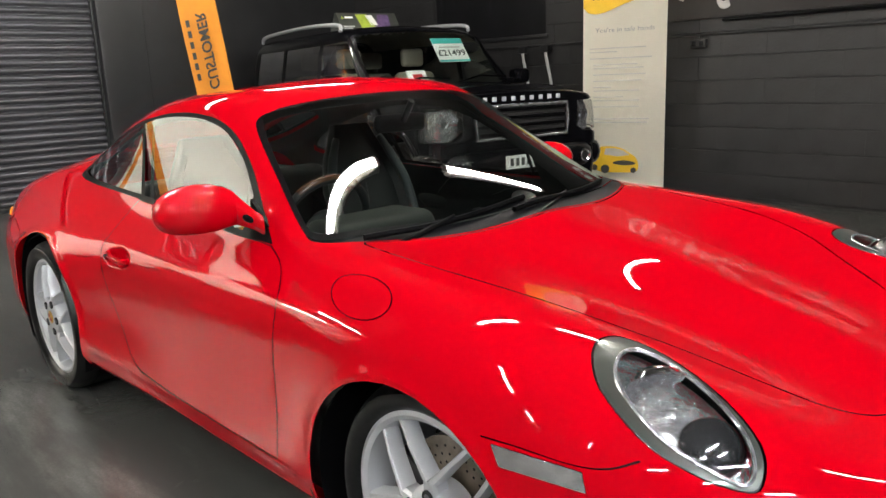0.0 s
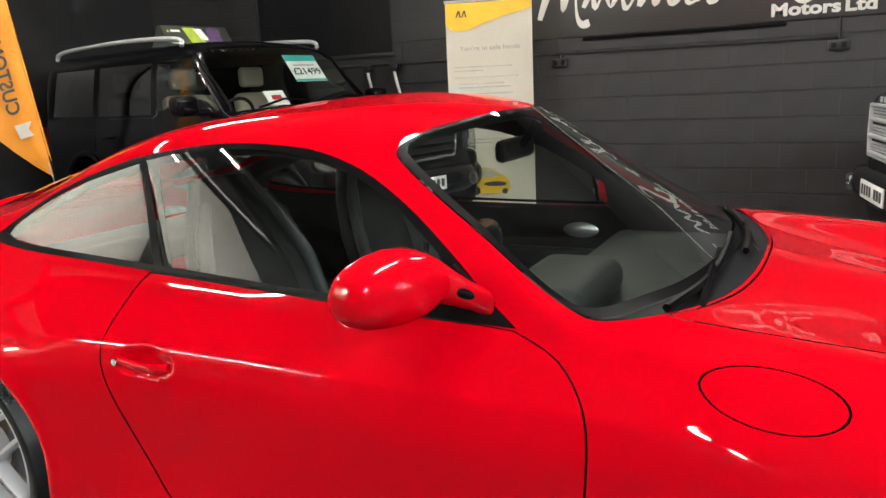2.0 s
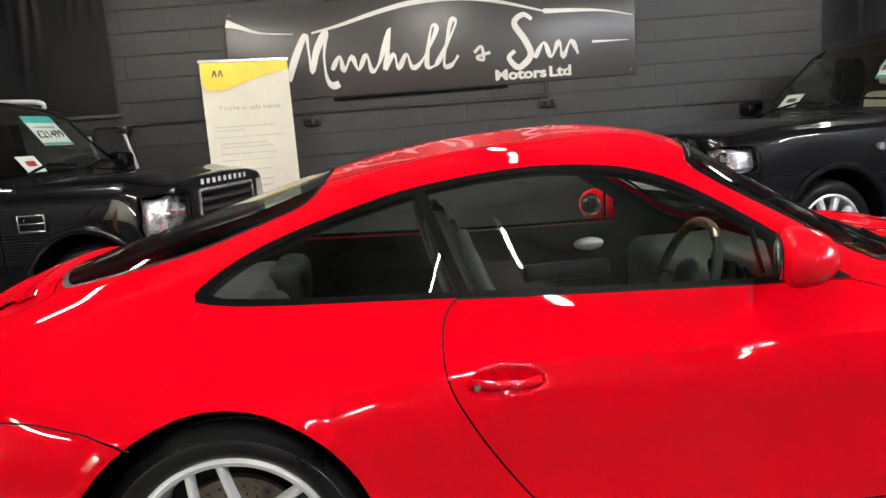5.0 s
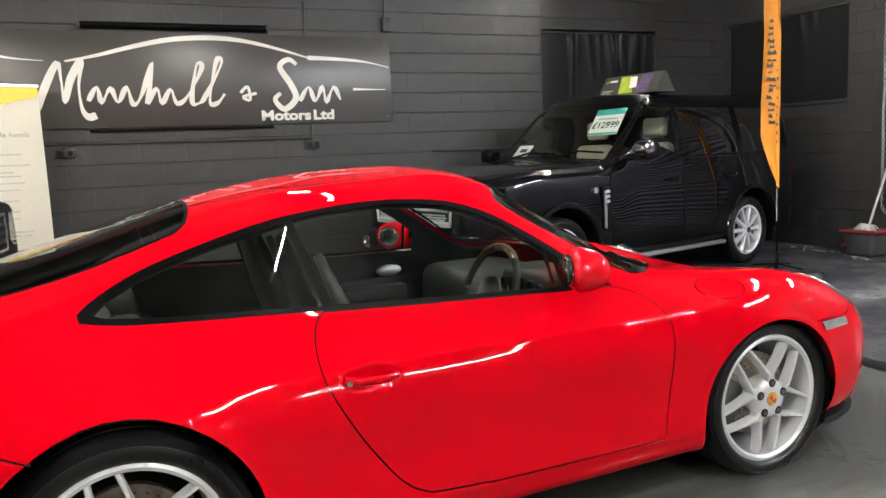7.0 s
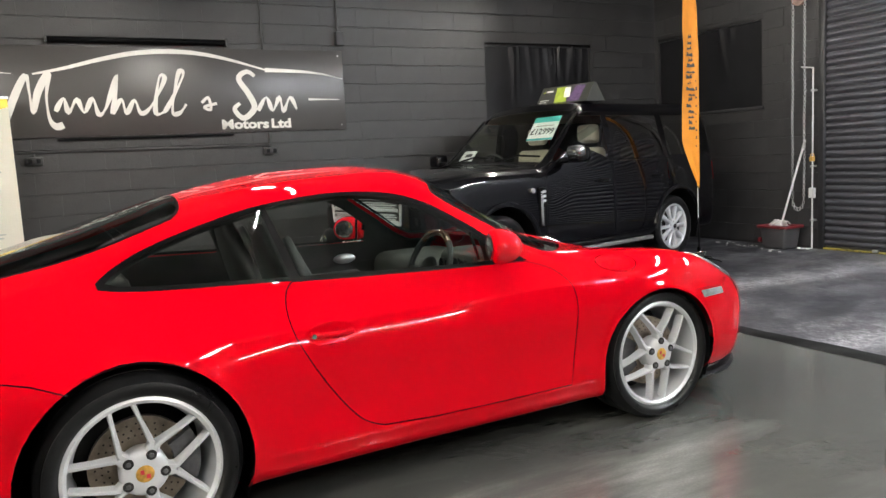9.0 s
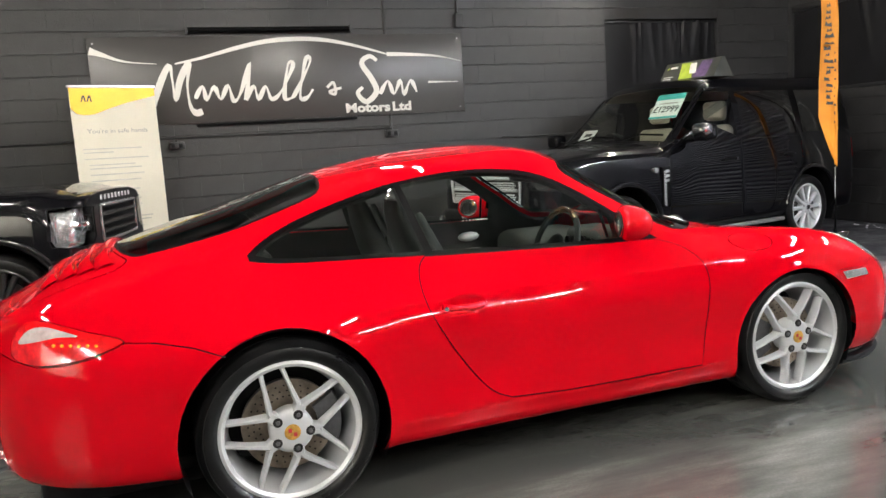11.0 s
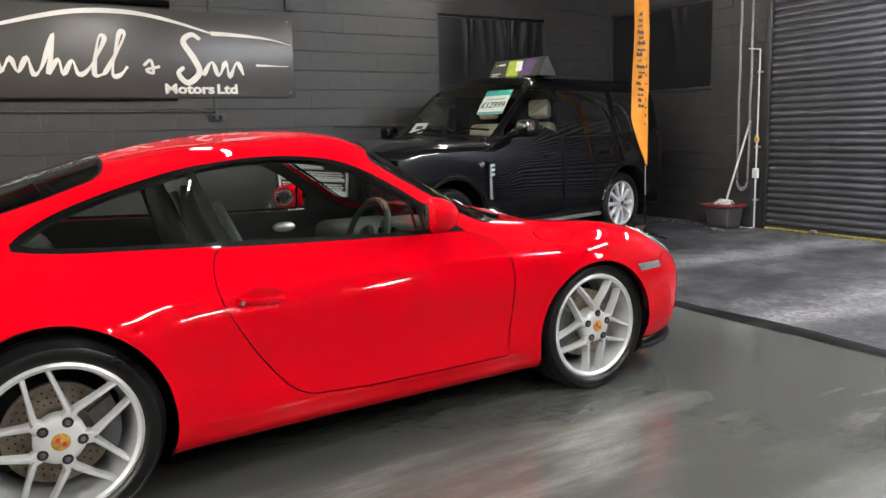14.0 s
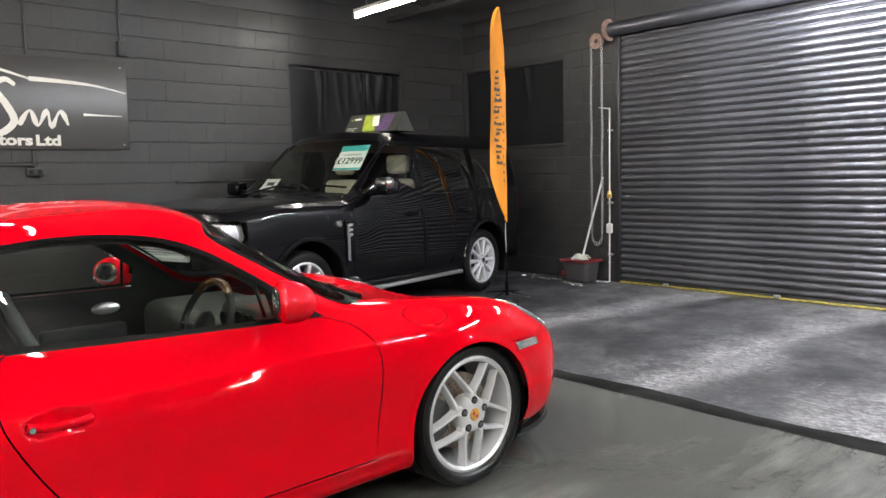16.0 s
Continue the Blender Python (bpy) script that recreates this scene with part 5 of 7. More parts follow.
    sw = part("steering_wheel", bm, DARKLEATHER, car, "black and wood three-spoke steering wheel")
    bm = bmesh.new()
    sweep(bm, [R @ Vector((.186 * math.cos(a), .186 * math.sin(a), .002)) for a in np.linspace(-.7, .7, 14)], .0162, 10)
    part("wood_rim", bm, WOOD, sw)
    bm = bmesh.new()
    sweep(bm, [R @ Vector((.186 * math.cos(a), .186 * math.sin(a), .002)) for a in np.linspace(math.pi - .5, math.pi + .5, 12)], .0162, 10)
    part("wood_rim", bm, WOOD, sw)
    bm = bmesh.new()
    for a in (math.pi, math.pi / 2, -math.pi / 2):
        sweep(bm, [R @ Vector((.02 * math.cos(a), .02 * math.sin(a), -.01)), R @ Vector((.175 * math.cos(a), .175 * math.sin(a), 0))], [.022, .014], 8, flat=.4)
    bmesh.ops.create_uvsphere(bm, u_segments=20, v_segments=10, radius=1, matrix=R @ Matrix.Diagonal((.07, .07, .028, 1)))
    part("wheel_boss", bm, DARKLEATHER, sw)
    for y in (-.37, .37):
        bm = bmesh.new()
        block(bm, .78, 1.26, y - .23, y + .23, .34, .48, .05, 4)
        seat = part("seat", bm, LEATHER, car, "grey leather bucket seat with tall back")
        bm = bmesh.new()
        secs = [(.80, .44, .21, .07), (.74, .62, .235, .075), (.68, .80, .235, .07), (.63, .93, .19, .055), (.60, 1.03, .135, .045), (.588, 1.09, .11, .03)]
        rings = []
        for x, z, hw, th in secs:
            rings.append([bm.verts.new((x + th * math.sin(a) - (.05 if abs(math.cos(a)) < .75 else 0) * (1 if math.sin(a) > 0 else 0), y + hw * math.copysign(abs(math.cos(a)) ** .6, math.cos(a)), z)) for a in (2 * math.pi * j / 20 for j in range(20))])
        for i in range(len(rings) - 1):
            for j in range(20):
                bm.faces.new((rings[i][j], rings[i][(j + 1) % 20], rings[i + 1][(j + 1) % 20], rings[i + 1][j]))
        bm.faces.new(rings[-1])
        bmesh.ops.recalc_face_normals(bm, faces=bm.faces)
        part("seat_back", bm, LEATHER, seat)
        for e in (-1, 1):
            bm = bmesh.new()
            sweep(bm, smooth_line([(x + .05, y + e * hw * .93, z) for x, z, hw, th in secs[:5]], 5), [.022] * 17 + [.018] * 3 + [.014], 10)
            part("bolster", bm, BOLSTER, seat, "pale side bolster")
        bm = bmesh.new()
        rod(bm, (.70, y - .2, .86), (.70, y - .215, .86), .022, 14)
        part("release_knob", bm, TRIM, seat)
        bm = bmesh.new()
        block(bm, .08, .42, y - .2, y + .2, .42, .54, .05, 3)
        block(bm, -.02, .12, y - .2, y + .2, .50, .86, .05, 3)
        part("rear_seat", bm, LEATHER, car)
        bm = bmesh.new()
        block(bm, 1.05, 1.45, (-.76 if y < 0 else .69), (-.69 if y < 0 else .76), .60, .68, .02)
        part("armrest", bm, DARKLEATHER, car)
        bm = bmesh.new()
        bmesh.ops.create_uvsphere(bm, u_segments=16, v_segments=10, radius=1, matrix=Matrix.Translation((1.36, math.copysign(.722, y), .755)) @ Matrix.Diagonal((.07, .02, .03, 1)))
        part("door_pull", bm, ALUMINIUM, car)
    bm = bmesh.new()
    block(bm, 1.36, 1.40, -.12, .12, 1.10, 1.165, .02, 3)
    rod(bm, (1.40, 0, 1.14), (1.45, 0, 1.21), .012)
    part("rear_view_mirror", bm, TRIM, car)
    bm = bmesh.new()
    block(bm, -.30, .02, -.55, .55, .72, .84, .05, 3)
    part("parcel_shelf", bm, CARPET, car)
    # wheels
    for x, tr, rr, wd, out in ((0, .332, .248, .27, .862), (2.362, .322, .248, .225, .815)):
        for s in (-1, 1):
            m = Matrix.Translation((x, s * out, tr)) @ (Matrix() if s < 0 else Matrix.Rotation(math.pi, 4, "Z"))
            make_wheel(car, m, tr, rr, wd, "ten", SILVER, "gold", DISC, turned=radians(0 if x < 1 else 22))
    arch_liner(car, -.012, .325, .375, .378, .89)
    arch_liner(car, 2.325, .315, .354, .34, .86)
    return car


CAR_AT = Matrix.Translation((-.026, .86, 0)) @ Matrix.Rotation(radians(1.76), 4, "Z")
red_coupe(CAR_AT)


# ---- two black off-road cars ----
def off_roader(name, label, at, shape):
    """A tall black estate car. shape: heights, window lines and trim that differ between the two."""
    S = shape
    D = S["long"]
    N = 3.35 + D
    car = thing(name, label, "car", at)
    st = [-1.30, -1.15, -1.0, -.85, -.70, -.4, .2, .9, 1.4, S["head"], (S["head"] + S["cowl"]) / 2, S["cowl"], S["cowl"] + .14, 2.75, 3.1, N, N + .15, N + .30, N + .45, N + .60]
    n = len(st)
    i_c = 11

    def line(body, hood, tail, nose):
        return [tail[k] for k in range(5)] + [body] * (i_c - 5) + [hood] * (n - i_c - 5) + [nose[k] for k in range(5)]
    k5 = [0, .66, .92, .985, 1.0]
    f5 = S["front"]
    W = .945
    def widths(cabin, hood):
        return [cabin * k for k in k5] + [cabin] * (i_c - 5) + [hood] * (n - i_c - 5) + [hood * k for k in f5]
    def heights(cabin, hood, nose):
        return [cabin] * i_c + [hood] * (n - i_c - 5) + nose
    under = (widths(.80, .80), heights(.30, .30, [.30] * 5))
    sill = (widths(.905, .905), heights(.34, .34, [.34, .35, .36, .36, .36]))
    flank = (widths(W, W), heights(.62, .62, [.62, .61, .60, .60, .60]))
    shoulder = (widths(W - .008, W - .012), heights(.95, .90, [.88, .86, .85, .84, .84]))
    hb, hn = S["bonnet"], S["bonnet_front"]
    belt = (widths(.905, .90), heights(S["belt"], hb - .09, [hn - .08, hn - .08, hn - .08, hn - .08, hn - .08]))
    zr = S["roof"]
    a, b = S["roof_w"], S["roof_w"] - .13
    mid = (zr - .16 + hb) / 2
    cw = widths(a, .83)
    ch = heights(zr - .16, hb - .02, [hn - .01, hn - .015, hn - .02, hn - .02, hn - .02])
    rw = widths(b, .55)
    rh = heights(zr - .045, hb + .03, [hn + .03, hn + .025, hn + .02, hn + .02, hn + .02])
    gh = heights(zr, hb + .045, [hn + .045, hn + .04, hn + .03, hn + .03, hn + .03])
    # the windscreen's slope: from the roof's edge down to the cowl
    for q, i in ((0.06, 9), (.55, 10), (1.0, 11)):
        cw[i], ch[i] = a + (.86 - a) * q, (zr - .17) + (hb + .015 - zr + .17) * q
        rw[i], rh[i] = b + (.60 - b) * q, (zr - .06) + (hb + .055 - zr + .06) * q
        gh[i] = zr - .02 + (hb + .09 - zr + .02) * q
    for arr in (ch, rh, gh):            # tail end leans in a little
        for i, d in ((0, -.07), (1, -.06), (2, -.04), (3, -.015)):
            arr[i] += d
    sk = BoxSkin(st, [under, sill, flank, shoulder, belt, (cw, ch), (rw, rh), ([0] * n, gh)], [0, .11, .38, .70, .92, 1.52, 1.68, 2.25], (-.70, S["tail"]), (N, N + S["snub"]))
    zb = S["belt"]
    x_b, x_c, x_d = S["pillars"]
    hd, cl = S["head"], S["cowl"]
    sz = sk.side
    top = zr - .19
    front_win = sz([(x_b + .05, zb + .025), (cl - .12, zb + .025), (cl - .10, zb + .05), (hd + .06, top), (x_b + .05, top)], 1.6)
    rear_win = sz([(x_c + .05, zb + .025), (x_b - .04, zb + .025), (x_b - .04, top), (x_c + .05, top)], 1.6)
    last_win = sz([(x_d, zb + .03), (x_c - .05, zb + .025), (x_c - .05, top), (x_d + .06, top)], 1.6)
    bar = sz([(-.78, zb + .005), (cl - .02, zb + .005), (hd + .02, top + .02), (-.70, top + .02)], 1.6)
    fdoor = sz([(x_b, .40), (2.27, .40), (2.28, .6), (2.26, .95), (cl - .03, zb - .005), (x_b, zb - .005)])
    rdoor = sz([(.42, .40), (x_b - .012, .40), (x_b - .012, zb - .005), (x_c - .02, zb - .005), (x_c - .02, .85), (.44, .62)])
    ws = sk.plan(smooth_line([(hd + .05, 0), (hd + .05, a - .16), (hd + .09, a - .09), (cl - .06, .75), (cl - .02, .70), (cl + .015, .4), (cl + .02, 0)], 3))
    lampz = S["lamp"]
    u_in = S["lamp_in"] + D
    inner = [(u, sk.level(u, z, 2, 0, 1.0)) for u, z in ((3.62 + D, lampz[1] - .008), (u_in, lampz[1] - .015), (u_in + .02, lampz[0] + .05), (u_in - .03, lampz[0] + .005), (3.62 + D, lampz[0]))]
    lamp = sz([(3.24 + D, lampz[1] - .015), (3.34 + D, lampz[1] - .003)], 1.0) + inner + sz([(3.34 + D, lampz[0]), (3.26 + D, lampz[0] + .01), (3.235 + D, lampz[0] + .06)], 1.0)
    bumper = [(3.29, -.01)] + sz([(3.29, .44), (3.33 + D / 2, .60), (N + .5 * S["snub"], .63)], 1.0) + [(3.7 + D, sk.level(3.7 + D, .64, 2, 0, 1)), (3.95 + D, sk.level(3.9 + D, .64, 2, 0, 1)), (3.95 + D, -.01)]
    bumper_r = [(-1.30, -.01), (-1.30, .40), (-.7, .40), (-.45, .3), (-.45, -.01)]
    hood = sk.plan([(cl + .06, 0), (cl + .05, .4), (cl + .02, .74), (cl + .10, .80), (3.0, .795), (3.36 + D, .74), (N + .5 * S["snub"], .62), (N + .7 * S["snub"], .3), (N + .72 * S["snub"], 0)], .9)
    tl = sz([(-.86, .90), (-.80, .90), (-.79, 1.12), (-.84, 1.12)])
    ar, af = arch(sk, 0, .40, .44, .44), arch(sk, 2.85, .40, .44, .44)
    regions = [("hole", ar), ("hole", af), ("front_win", front_win), ("rear_win", rear_win), ("last_win", last_win), ("window_frame", bar), ("windscreen", ws), ("headlight", lamp), ("tail_light", tl),
               ("front_bumper", bumper), ("rear_bumper", bumper_r), ("front_door", fdoor), ("rear_door", rdoor), ("bonnet", hood)]
    gaps = [(fdoor, True), (rdoor, True), (hood, False), (lamp, True)]
    P, F = cut_skin(sk, regions, gaps, .06, gap_half=.004)
    skin_part(sk, P, F["rest"], "body_shell", BLACKPAINT, car)
    skin_part(sk, P, F["bonnet"], "bonnet", BLACKPAINT, car)
    skin_part(sk, P, F["front_bumper"], "front_bumper", BLACKPAINT, car)
    skin_part(sk, P, F["rear_bumper"], "rear_bumper", BLACKPAINT, car)
    for s in ("right", "left"):
        for piece in islands(F["gap"]):
            skin_part(sk, P, piece, "panel_gap", GAP, car, s, lift=-.01)
    skin_part(sk, P, F["windscreen"], "windscreen", SCREEN, car, even="top")
    for s in ("right", "left"):
        y = -1 if s == "right" else 1
        fd = skin_part(sk, P, F["front_door"], "front_door", BLACKPAINT, car, s)
        rd = skin_part(sk, P, F["rear_door"], "rear_door", BLACKPAINT, car, s)
        skin_part(sk, P, F["front_win"], "door_window", WINDOW, fd, s)
        skin_part(sk, P, F["rear_win"], "door_window", PRIVACY, rd, s)
        skin_part(sk, P, F["last_win"], "side_window", PRIVACY, car, s)
        skin_part(sk, P, F["window_frame"], "window_frame", TRIM, car, s, lift=.001)
        hl = skin_part(sk, P, F["headlight"], "headlight", LENS, car, s, label="clear headlight with chrome lamps inside")
        skin_part(sk, P, F["headlight"], "headlight_reflector", CHROMEDULL, hl, s, lift=-.07)
        bm = bmesh.new()
        zc = (lampz[0] + lampz[1]) / 2
        for x, w, r in ((3.335 + D + .8 * S["snub"], .63, .066), (3.30 + D + .72 * S["snub"], .76, .062)):
            turn(bm, [(0, .01), (r * .6, .012), (r * .72, 0), (r, .012), (r, -.03)], 24, closed=False)
            bmesh.ops.transform(bm, matrix=Matrix.Translation((x, y * w, zc)) @ Matrix.Rotation(radians(90), 4, "Z"), verts=[v for v in bm.verts if v.co.x < 1])
        part("projector", bm, CHROME, hl)
        bm = bmesh.new()
        strip = [sk.at([u], [sk.level(u, z, 2, 0, 1.0)], -.012)[0][0] for u, z in ((N - .06, lampz[1] - .05), (N - .065, lampz[0] + .04), (N + .04, lampz[0] + .03), (N + .20, lampz[0] + .03))]
        sweep(bm, [(p[0], -y * p[1], p[2]) for p in strip], .007, 6)
        part("light_strip", bm, CHROME, hl)
        bm = bmesh.new()
        edge = [sk.at([u], [v], .001)[0][0] for u, v in lamp]
        sweep(bm, [(p[0], -y * p[1], p[2]) for p in edge], .005, 6, True)
        part("lamp_edge", bm, TRIM, hl)
        skin_part(sk, P, F["tail_light"], "tail_light", REDLENS, car, s, lift=.006)
        for door, x in ((fd, x_b + .12), (rd, x_c + .16)):
            bm = bmesh.new()
            block(bm, x, x + .20, y * (W - .005) - .018, y * (W - .005) + .018, .985, 1.02, .012, 2)
            part("door_handle", bm, TRIM, door)
            bm = bmesh.new()
            rod(bm, (x + .01, y * W, 1.002), (x + .01, y * (W + .025), 1.002), .012, 10)
            part("lock_cap", bm, CHROME, door)
        # door mirror
        bm = bmesh.new()
        block(bm, cl - .30, cl - .12, y * 1.11 - .10, y * 1.11 + .10, zb + .01, zb + .17, .05, 4)
        rod(bm, (cl - .20, y * .88, zb + .03), (cl - .20, y * 1.05, zb + .05), .035, 10)
        mi = part("door_mirror", bm, BLACKPAINT, car, "black door mirror" if S["mirror"] == "black" else "bright-capped door mirror")
        if S["mirror"] != "black" and y > 0:
            bm = bmesh.new()
            block(bm, cl - .215, cl - .105, y * 1.115 - .095, y * 1.115 + .105, zb + .06, zb + .178, .045, 4)
            part("mirror_cap", bm, CHROME, mi)
        # pillar trims
        bm = bmesh.new()
        pts = []
        for q in np.linspace(0, 1, 8):
            x = hd + .03 + (cl - .05 - hd) * q
            z = (top + .05) + (zb + .02 - top - .05) * q
            u = sk.station(x)
            p, _ = sk.at([u], [sk.level(u, z, 2, 0, 1.6)], .006)
            pts.append((p[0][0], -y * p[0][1], p[0][2]))
        sweep(bm, pts, .016, 8, flat=.4)
        part("pillar_trim", bm, TRIM, car)
        # sill bar
        bm = bmesh.new()
        block(bm, .52, 2.30, y * .93 - .03, y * .93 + .03, .285, .325, .012)
        part("sill_bar", bm, S["sill"], car)
        if S["rails"]:
            bm = bmesh.new()
            sweep(bm, smooth_line([(hd - .12, y * (a - .04), zr - .075), (hd - .22, y * (a - .05), zr - .005), (.6, y * (a - .05), zr + .03), (-.5, y * (a - .05), zr + .01), (-.68, y * (a - .05), zr - .06)], 6), .021, 8)
            part("roof_rail", bm, SILVER, car, "silver roof rail")
            bm = bmesh.new()
            for z0 in (.86, .965):
                block(bm, 2.42, 2.62, y * (W + .004) - .012, y * (W + .004) + .012, z0, z0 + .012, .004)
            for x0 in (2.42, 2.608):
                block(bm, x0, x0 + .012, y * (W + .004) - .012, y * (W + .004) + .012, .86, .977, .004)
            block(bm, 2.42, 2.62, y * (W + .004) - .012, y * (W + .004) + .012, .912, .922, .003)
            part("side_vent", bm, CHROME, car, "chrome framed side vent")
        else:
            bm = bmesh.new()
            block(bm, 2.30, 2.39, y * (W - .002) - .014, y * (W - .002) + .014, .60, .985, .01)
            vent = part("side_vent", bm, TRIM, car)
            for k in range(3):
                bm = bmesh.new()
                block(bm, 2.305, 2.355, y * (W + .012) - .008, y * (W + .012) + .008, .93 - k * .045, .955 - k * .045, .006)
                part("vent_blade", bm, SILVER, vent)
            bm = bmesh.new()
            for k in range(14):
                for j in range(2):
                    x = 2.415 + j * .018 + (.009 if k % 2 else 0)
                    block(bm, 2.345 + j * .018, 2.357 + j * .018, y * (W + .012) - .005, y * (W + .012) + .005, .61 + k * .024 + j * .012, .622 + k * .024 + j * .012)
            part("vent_mesh", bm, SILVER, vent)
            bm = bmesh.new()
            rod(bm, (2.47, y * (W - .03), .96), (2.47, y * (W + .008), .96), .026, 20)
            part("side_repeater", bm, CLEARLENS, car)
    # wheel arch lips
    for cx in (0, 2.85):
        for y in (-1, 1):
            bm = bmesh.new()
            pts = []
            for q in np.linspace(.12, math.pi - .12, 22):
                x, z = cx + .452 * math.cos(q), .40 + .452 * math.sin(q)
                u = sk.station(x)
                p, _ = sk.at([u], [sk.level(u, z, 2, 0, 1.2)], .004)
                pts.append((p[0][0], -y * p[0][1], p[0][2]))
            sweep(bm, pts, .028, 8, flat=.8, up=(0, 1, 0))
            part("arch_lip", bm, BLACKPAINT, car)
    # grille
    gx = 3.362 + D + S["snub"]
    zc0, zc1 = S["grille"]
    gw = S["grille_w"]
    bm = bmesh.new()
    block(bm, gx - .07, gx - .005, -gw, gw, zc0, zc1, .03, 3)
    gr = part("grille", bm, GAP, car)
    nb = S["bars"]
    for k in range(nb):
        bm = bmesh.new()
        z = zc0 + (zc1 - zc0) * (k + .5) / nb
        if S["rails"]:
            block(bm, gx - .03, gx + .01, -gw + .02, gw - .02, z - .016, z + .016, .006)
            part("grille_bar", bm, TRIM, gr)
        else:
            sweep(bm, [(gx + .005, -gw + .03, z - .036), (gx + .02, 0, z - .036), (gx + .005, gw - .03, z - .036)], .016, 8)
            for r in range(3):
                for j in range(26):
                    yy = -gw + .05 + (j + .5 * (r % 2)) * (2 * gw - .1) / 26
                    block(bm, gx - .012, gx + .008, yy - .012, yy + .012, z - .018 + r * .021, z - .004 + r * .021)
            part("grille_bar", bm, SILVER, gr, "bright meshed grille bar")
    bm = bmesh.new()
    sweep(bm, [(gx, -gw, zc0), (gx + .012, 0, zc0 - .005), (gx, gw, zc0), (gx, gw + .015, (zc0 + zc1) / 2), (gx, gw, zc1), (gx + .012, 0, zc1), (gx, -gw, zc1), (gx, -gw - .015, (zc0 + zc1) / 2)], .014, 8, True, up=(1, 0, 0))
    part("grille_frame", bm, S["frame"], gr)
    k = S["letters"]
    for i in range(k):
        if S["blank"] is not None and i == S["blank"]:
            continue
        yy = -.40 + .80 * i / (k - 1)
        bm = bmesh.new()
        block(bm, gx - .05, gx - .008, yy - .022, yy + .022, S["bonnet_front"] - .042, S["bonnet_front"] - .004, .003)
        part("bonnet_mark", bm, SILVER, car, "silver letter-sized bar")
    bx = gx + S["bar"]
    bm = bmesh.new()
    sweep(bm, smooth_line([(N - .12, -.93, .55), (N + .02, -.915, .55), (bx - .16, -.80, .55), (bx - .085, -.60, .55), (bx - .075, 0, .55), (bx - .085, .60, .55), (bx - .16, .80, .55), (N + .02, .915, .55), (N - .12, .93, .55)], 6), .075, 12, flat=1.5)
    part("bumper_bar", bm, BLACKPAINT, car)
    pl = bmesh.new()
    block(pl, bx + .001, bx + .012, -.26, .26, .50, .615, .004)
    plate_ob = part("number_plate", pl, PLATE, car, "white number plate with dark bars")
    for yy, w in ((-.20, .025), (-.14, .025), (-.08, .025), (-.02, .025), (.09, .03), (.15, .03), (.21, .03)):
        bm = bmesh.new()
        block(bm, bx + .011, bx + .014, yy - w * .7, yy + w * .7, .525, .59)
        part("plate_bar", bm, DARKPRINT, plate_ob)
    for y in (-.66, .66):
        bm = bmesh.new()
        turn(bm, [(0, 0), (.04, 0), (.052, .012), (.06, .008), (.06, -.03)], 24, closed=False)
        bmesh.ops.transform(bm, matrix=Matrix.Translation((gx + S["bar"] - .012, y, .545)) @ Matrix.Rotation(radians(90), 4, "Z"), verts=bm.verts)
        part("fog_lamp", bm, CHROME, car)
    # wipers, cabin
    for y0 in (-.55, .15):
        bm = bmesh.new()
        sweep(bm, [(cl + .02, y0, hb + .07), (cl - .02, y0 + .3, hb + .13), (cl - .0, y0 + .62, hb + .11)], .011, 6)
        part("wiper", bm, TRIM, car)
    bm = bmesh.new()
    block(bm, -.70, 2.25, -.80, .80, .42, .48, .01)
    part("cabin_floor", bm, CARPET, car)
    bm = bmesh.new()
    block(bm, cl - .42, cl + .05, -.80, .80, .75, hb + .0, .06, 3)
    part("dashboard", bm, DARKLEATHER, car)
    wy = S["driver"]
    bm = bmesh.new()
    R = Matrix.Translation((cl - .52, wy, hb - .02)) @ Matrix.Rotation(radians(-65), 4, "Y")
    sweep(bm, [R @ Vector((.19 * math.cos(q), .19 * math.sin(q), 0)) for q in np.linspace(0, 2 * math.pi, 33)[:-1]], .016, 8, True)
    sweep(bm, [R @ Vector((0, -.18, 0)), R @ Vector((0, 0, -.02)), R @ Vector((0, .18, 0))], .025, 8)
    part("steering_wheel", bm, DARKLEATHER, car)
    for x in (1.15, .15):
        for y in (-.40, .40):
            bm = bmesh.new()
            block(bm, x - .05, x + .48, y - .26, y + .26, .66, .84, .06, 4)
            seat = part("seat", bm, CREAM, car, "cream leather seat with headrest")
            bm = bmesh.new()
            block(bm, x - .14, x + .02, y - .25, y + .25, .80, 1.38, .07, 4)
            bmesh.ops.rotate(bm, verts=bm.verts, cent=(x, y, .8), matrix=Matrix.Rotation(radians(-10), 3, "Y"))
            part("seat_back", bm, CREAM, seat)
            bm = bmesh.new()
            block(bm, x - .24, x - .14, y - .14, y + .14, 1.42, 1.62, .045, 4)
            part("headrest", bm, CREAM, seat)
    lin = F["rest"]
    c = P[lin].mean(1)
    sel = (c[:, 0] > -.7) & (c[:, 0] < hd + .02) & (c[:, 1] > 1.50)
    skin_part(sk, P, lin[sel], "headliner", CREAM, car, lift=-.03, flip=True)
    for fr in (F["front_door"], F["rear_door"]):
        for s in ("right", "left"):
            skin_part(sk, P, fr, "door_card", DARKLEATHER, car, s, lift=-.05, flip=True)
    bm = bmesh.new()
    block(bm, -.8, 3.3, -.78, .78, .26, .40, .02)
    part("underbody", bm, PLASTIC, car)
    for x in (0, 2.85):
        for s in (-1, 1):
            m = Matrix.Translation((x, s * .87, .372)) @ (Matrix() if s < 0 else Matrix.Rotation(math.pi, 4, "Z"))
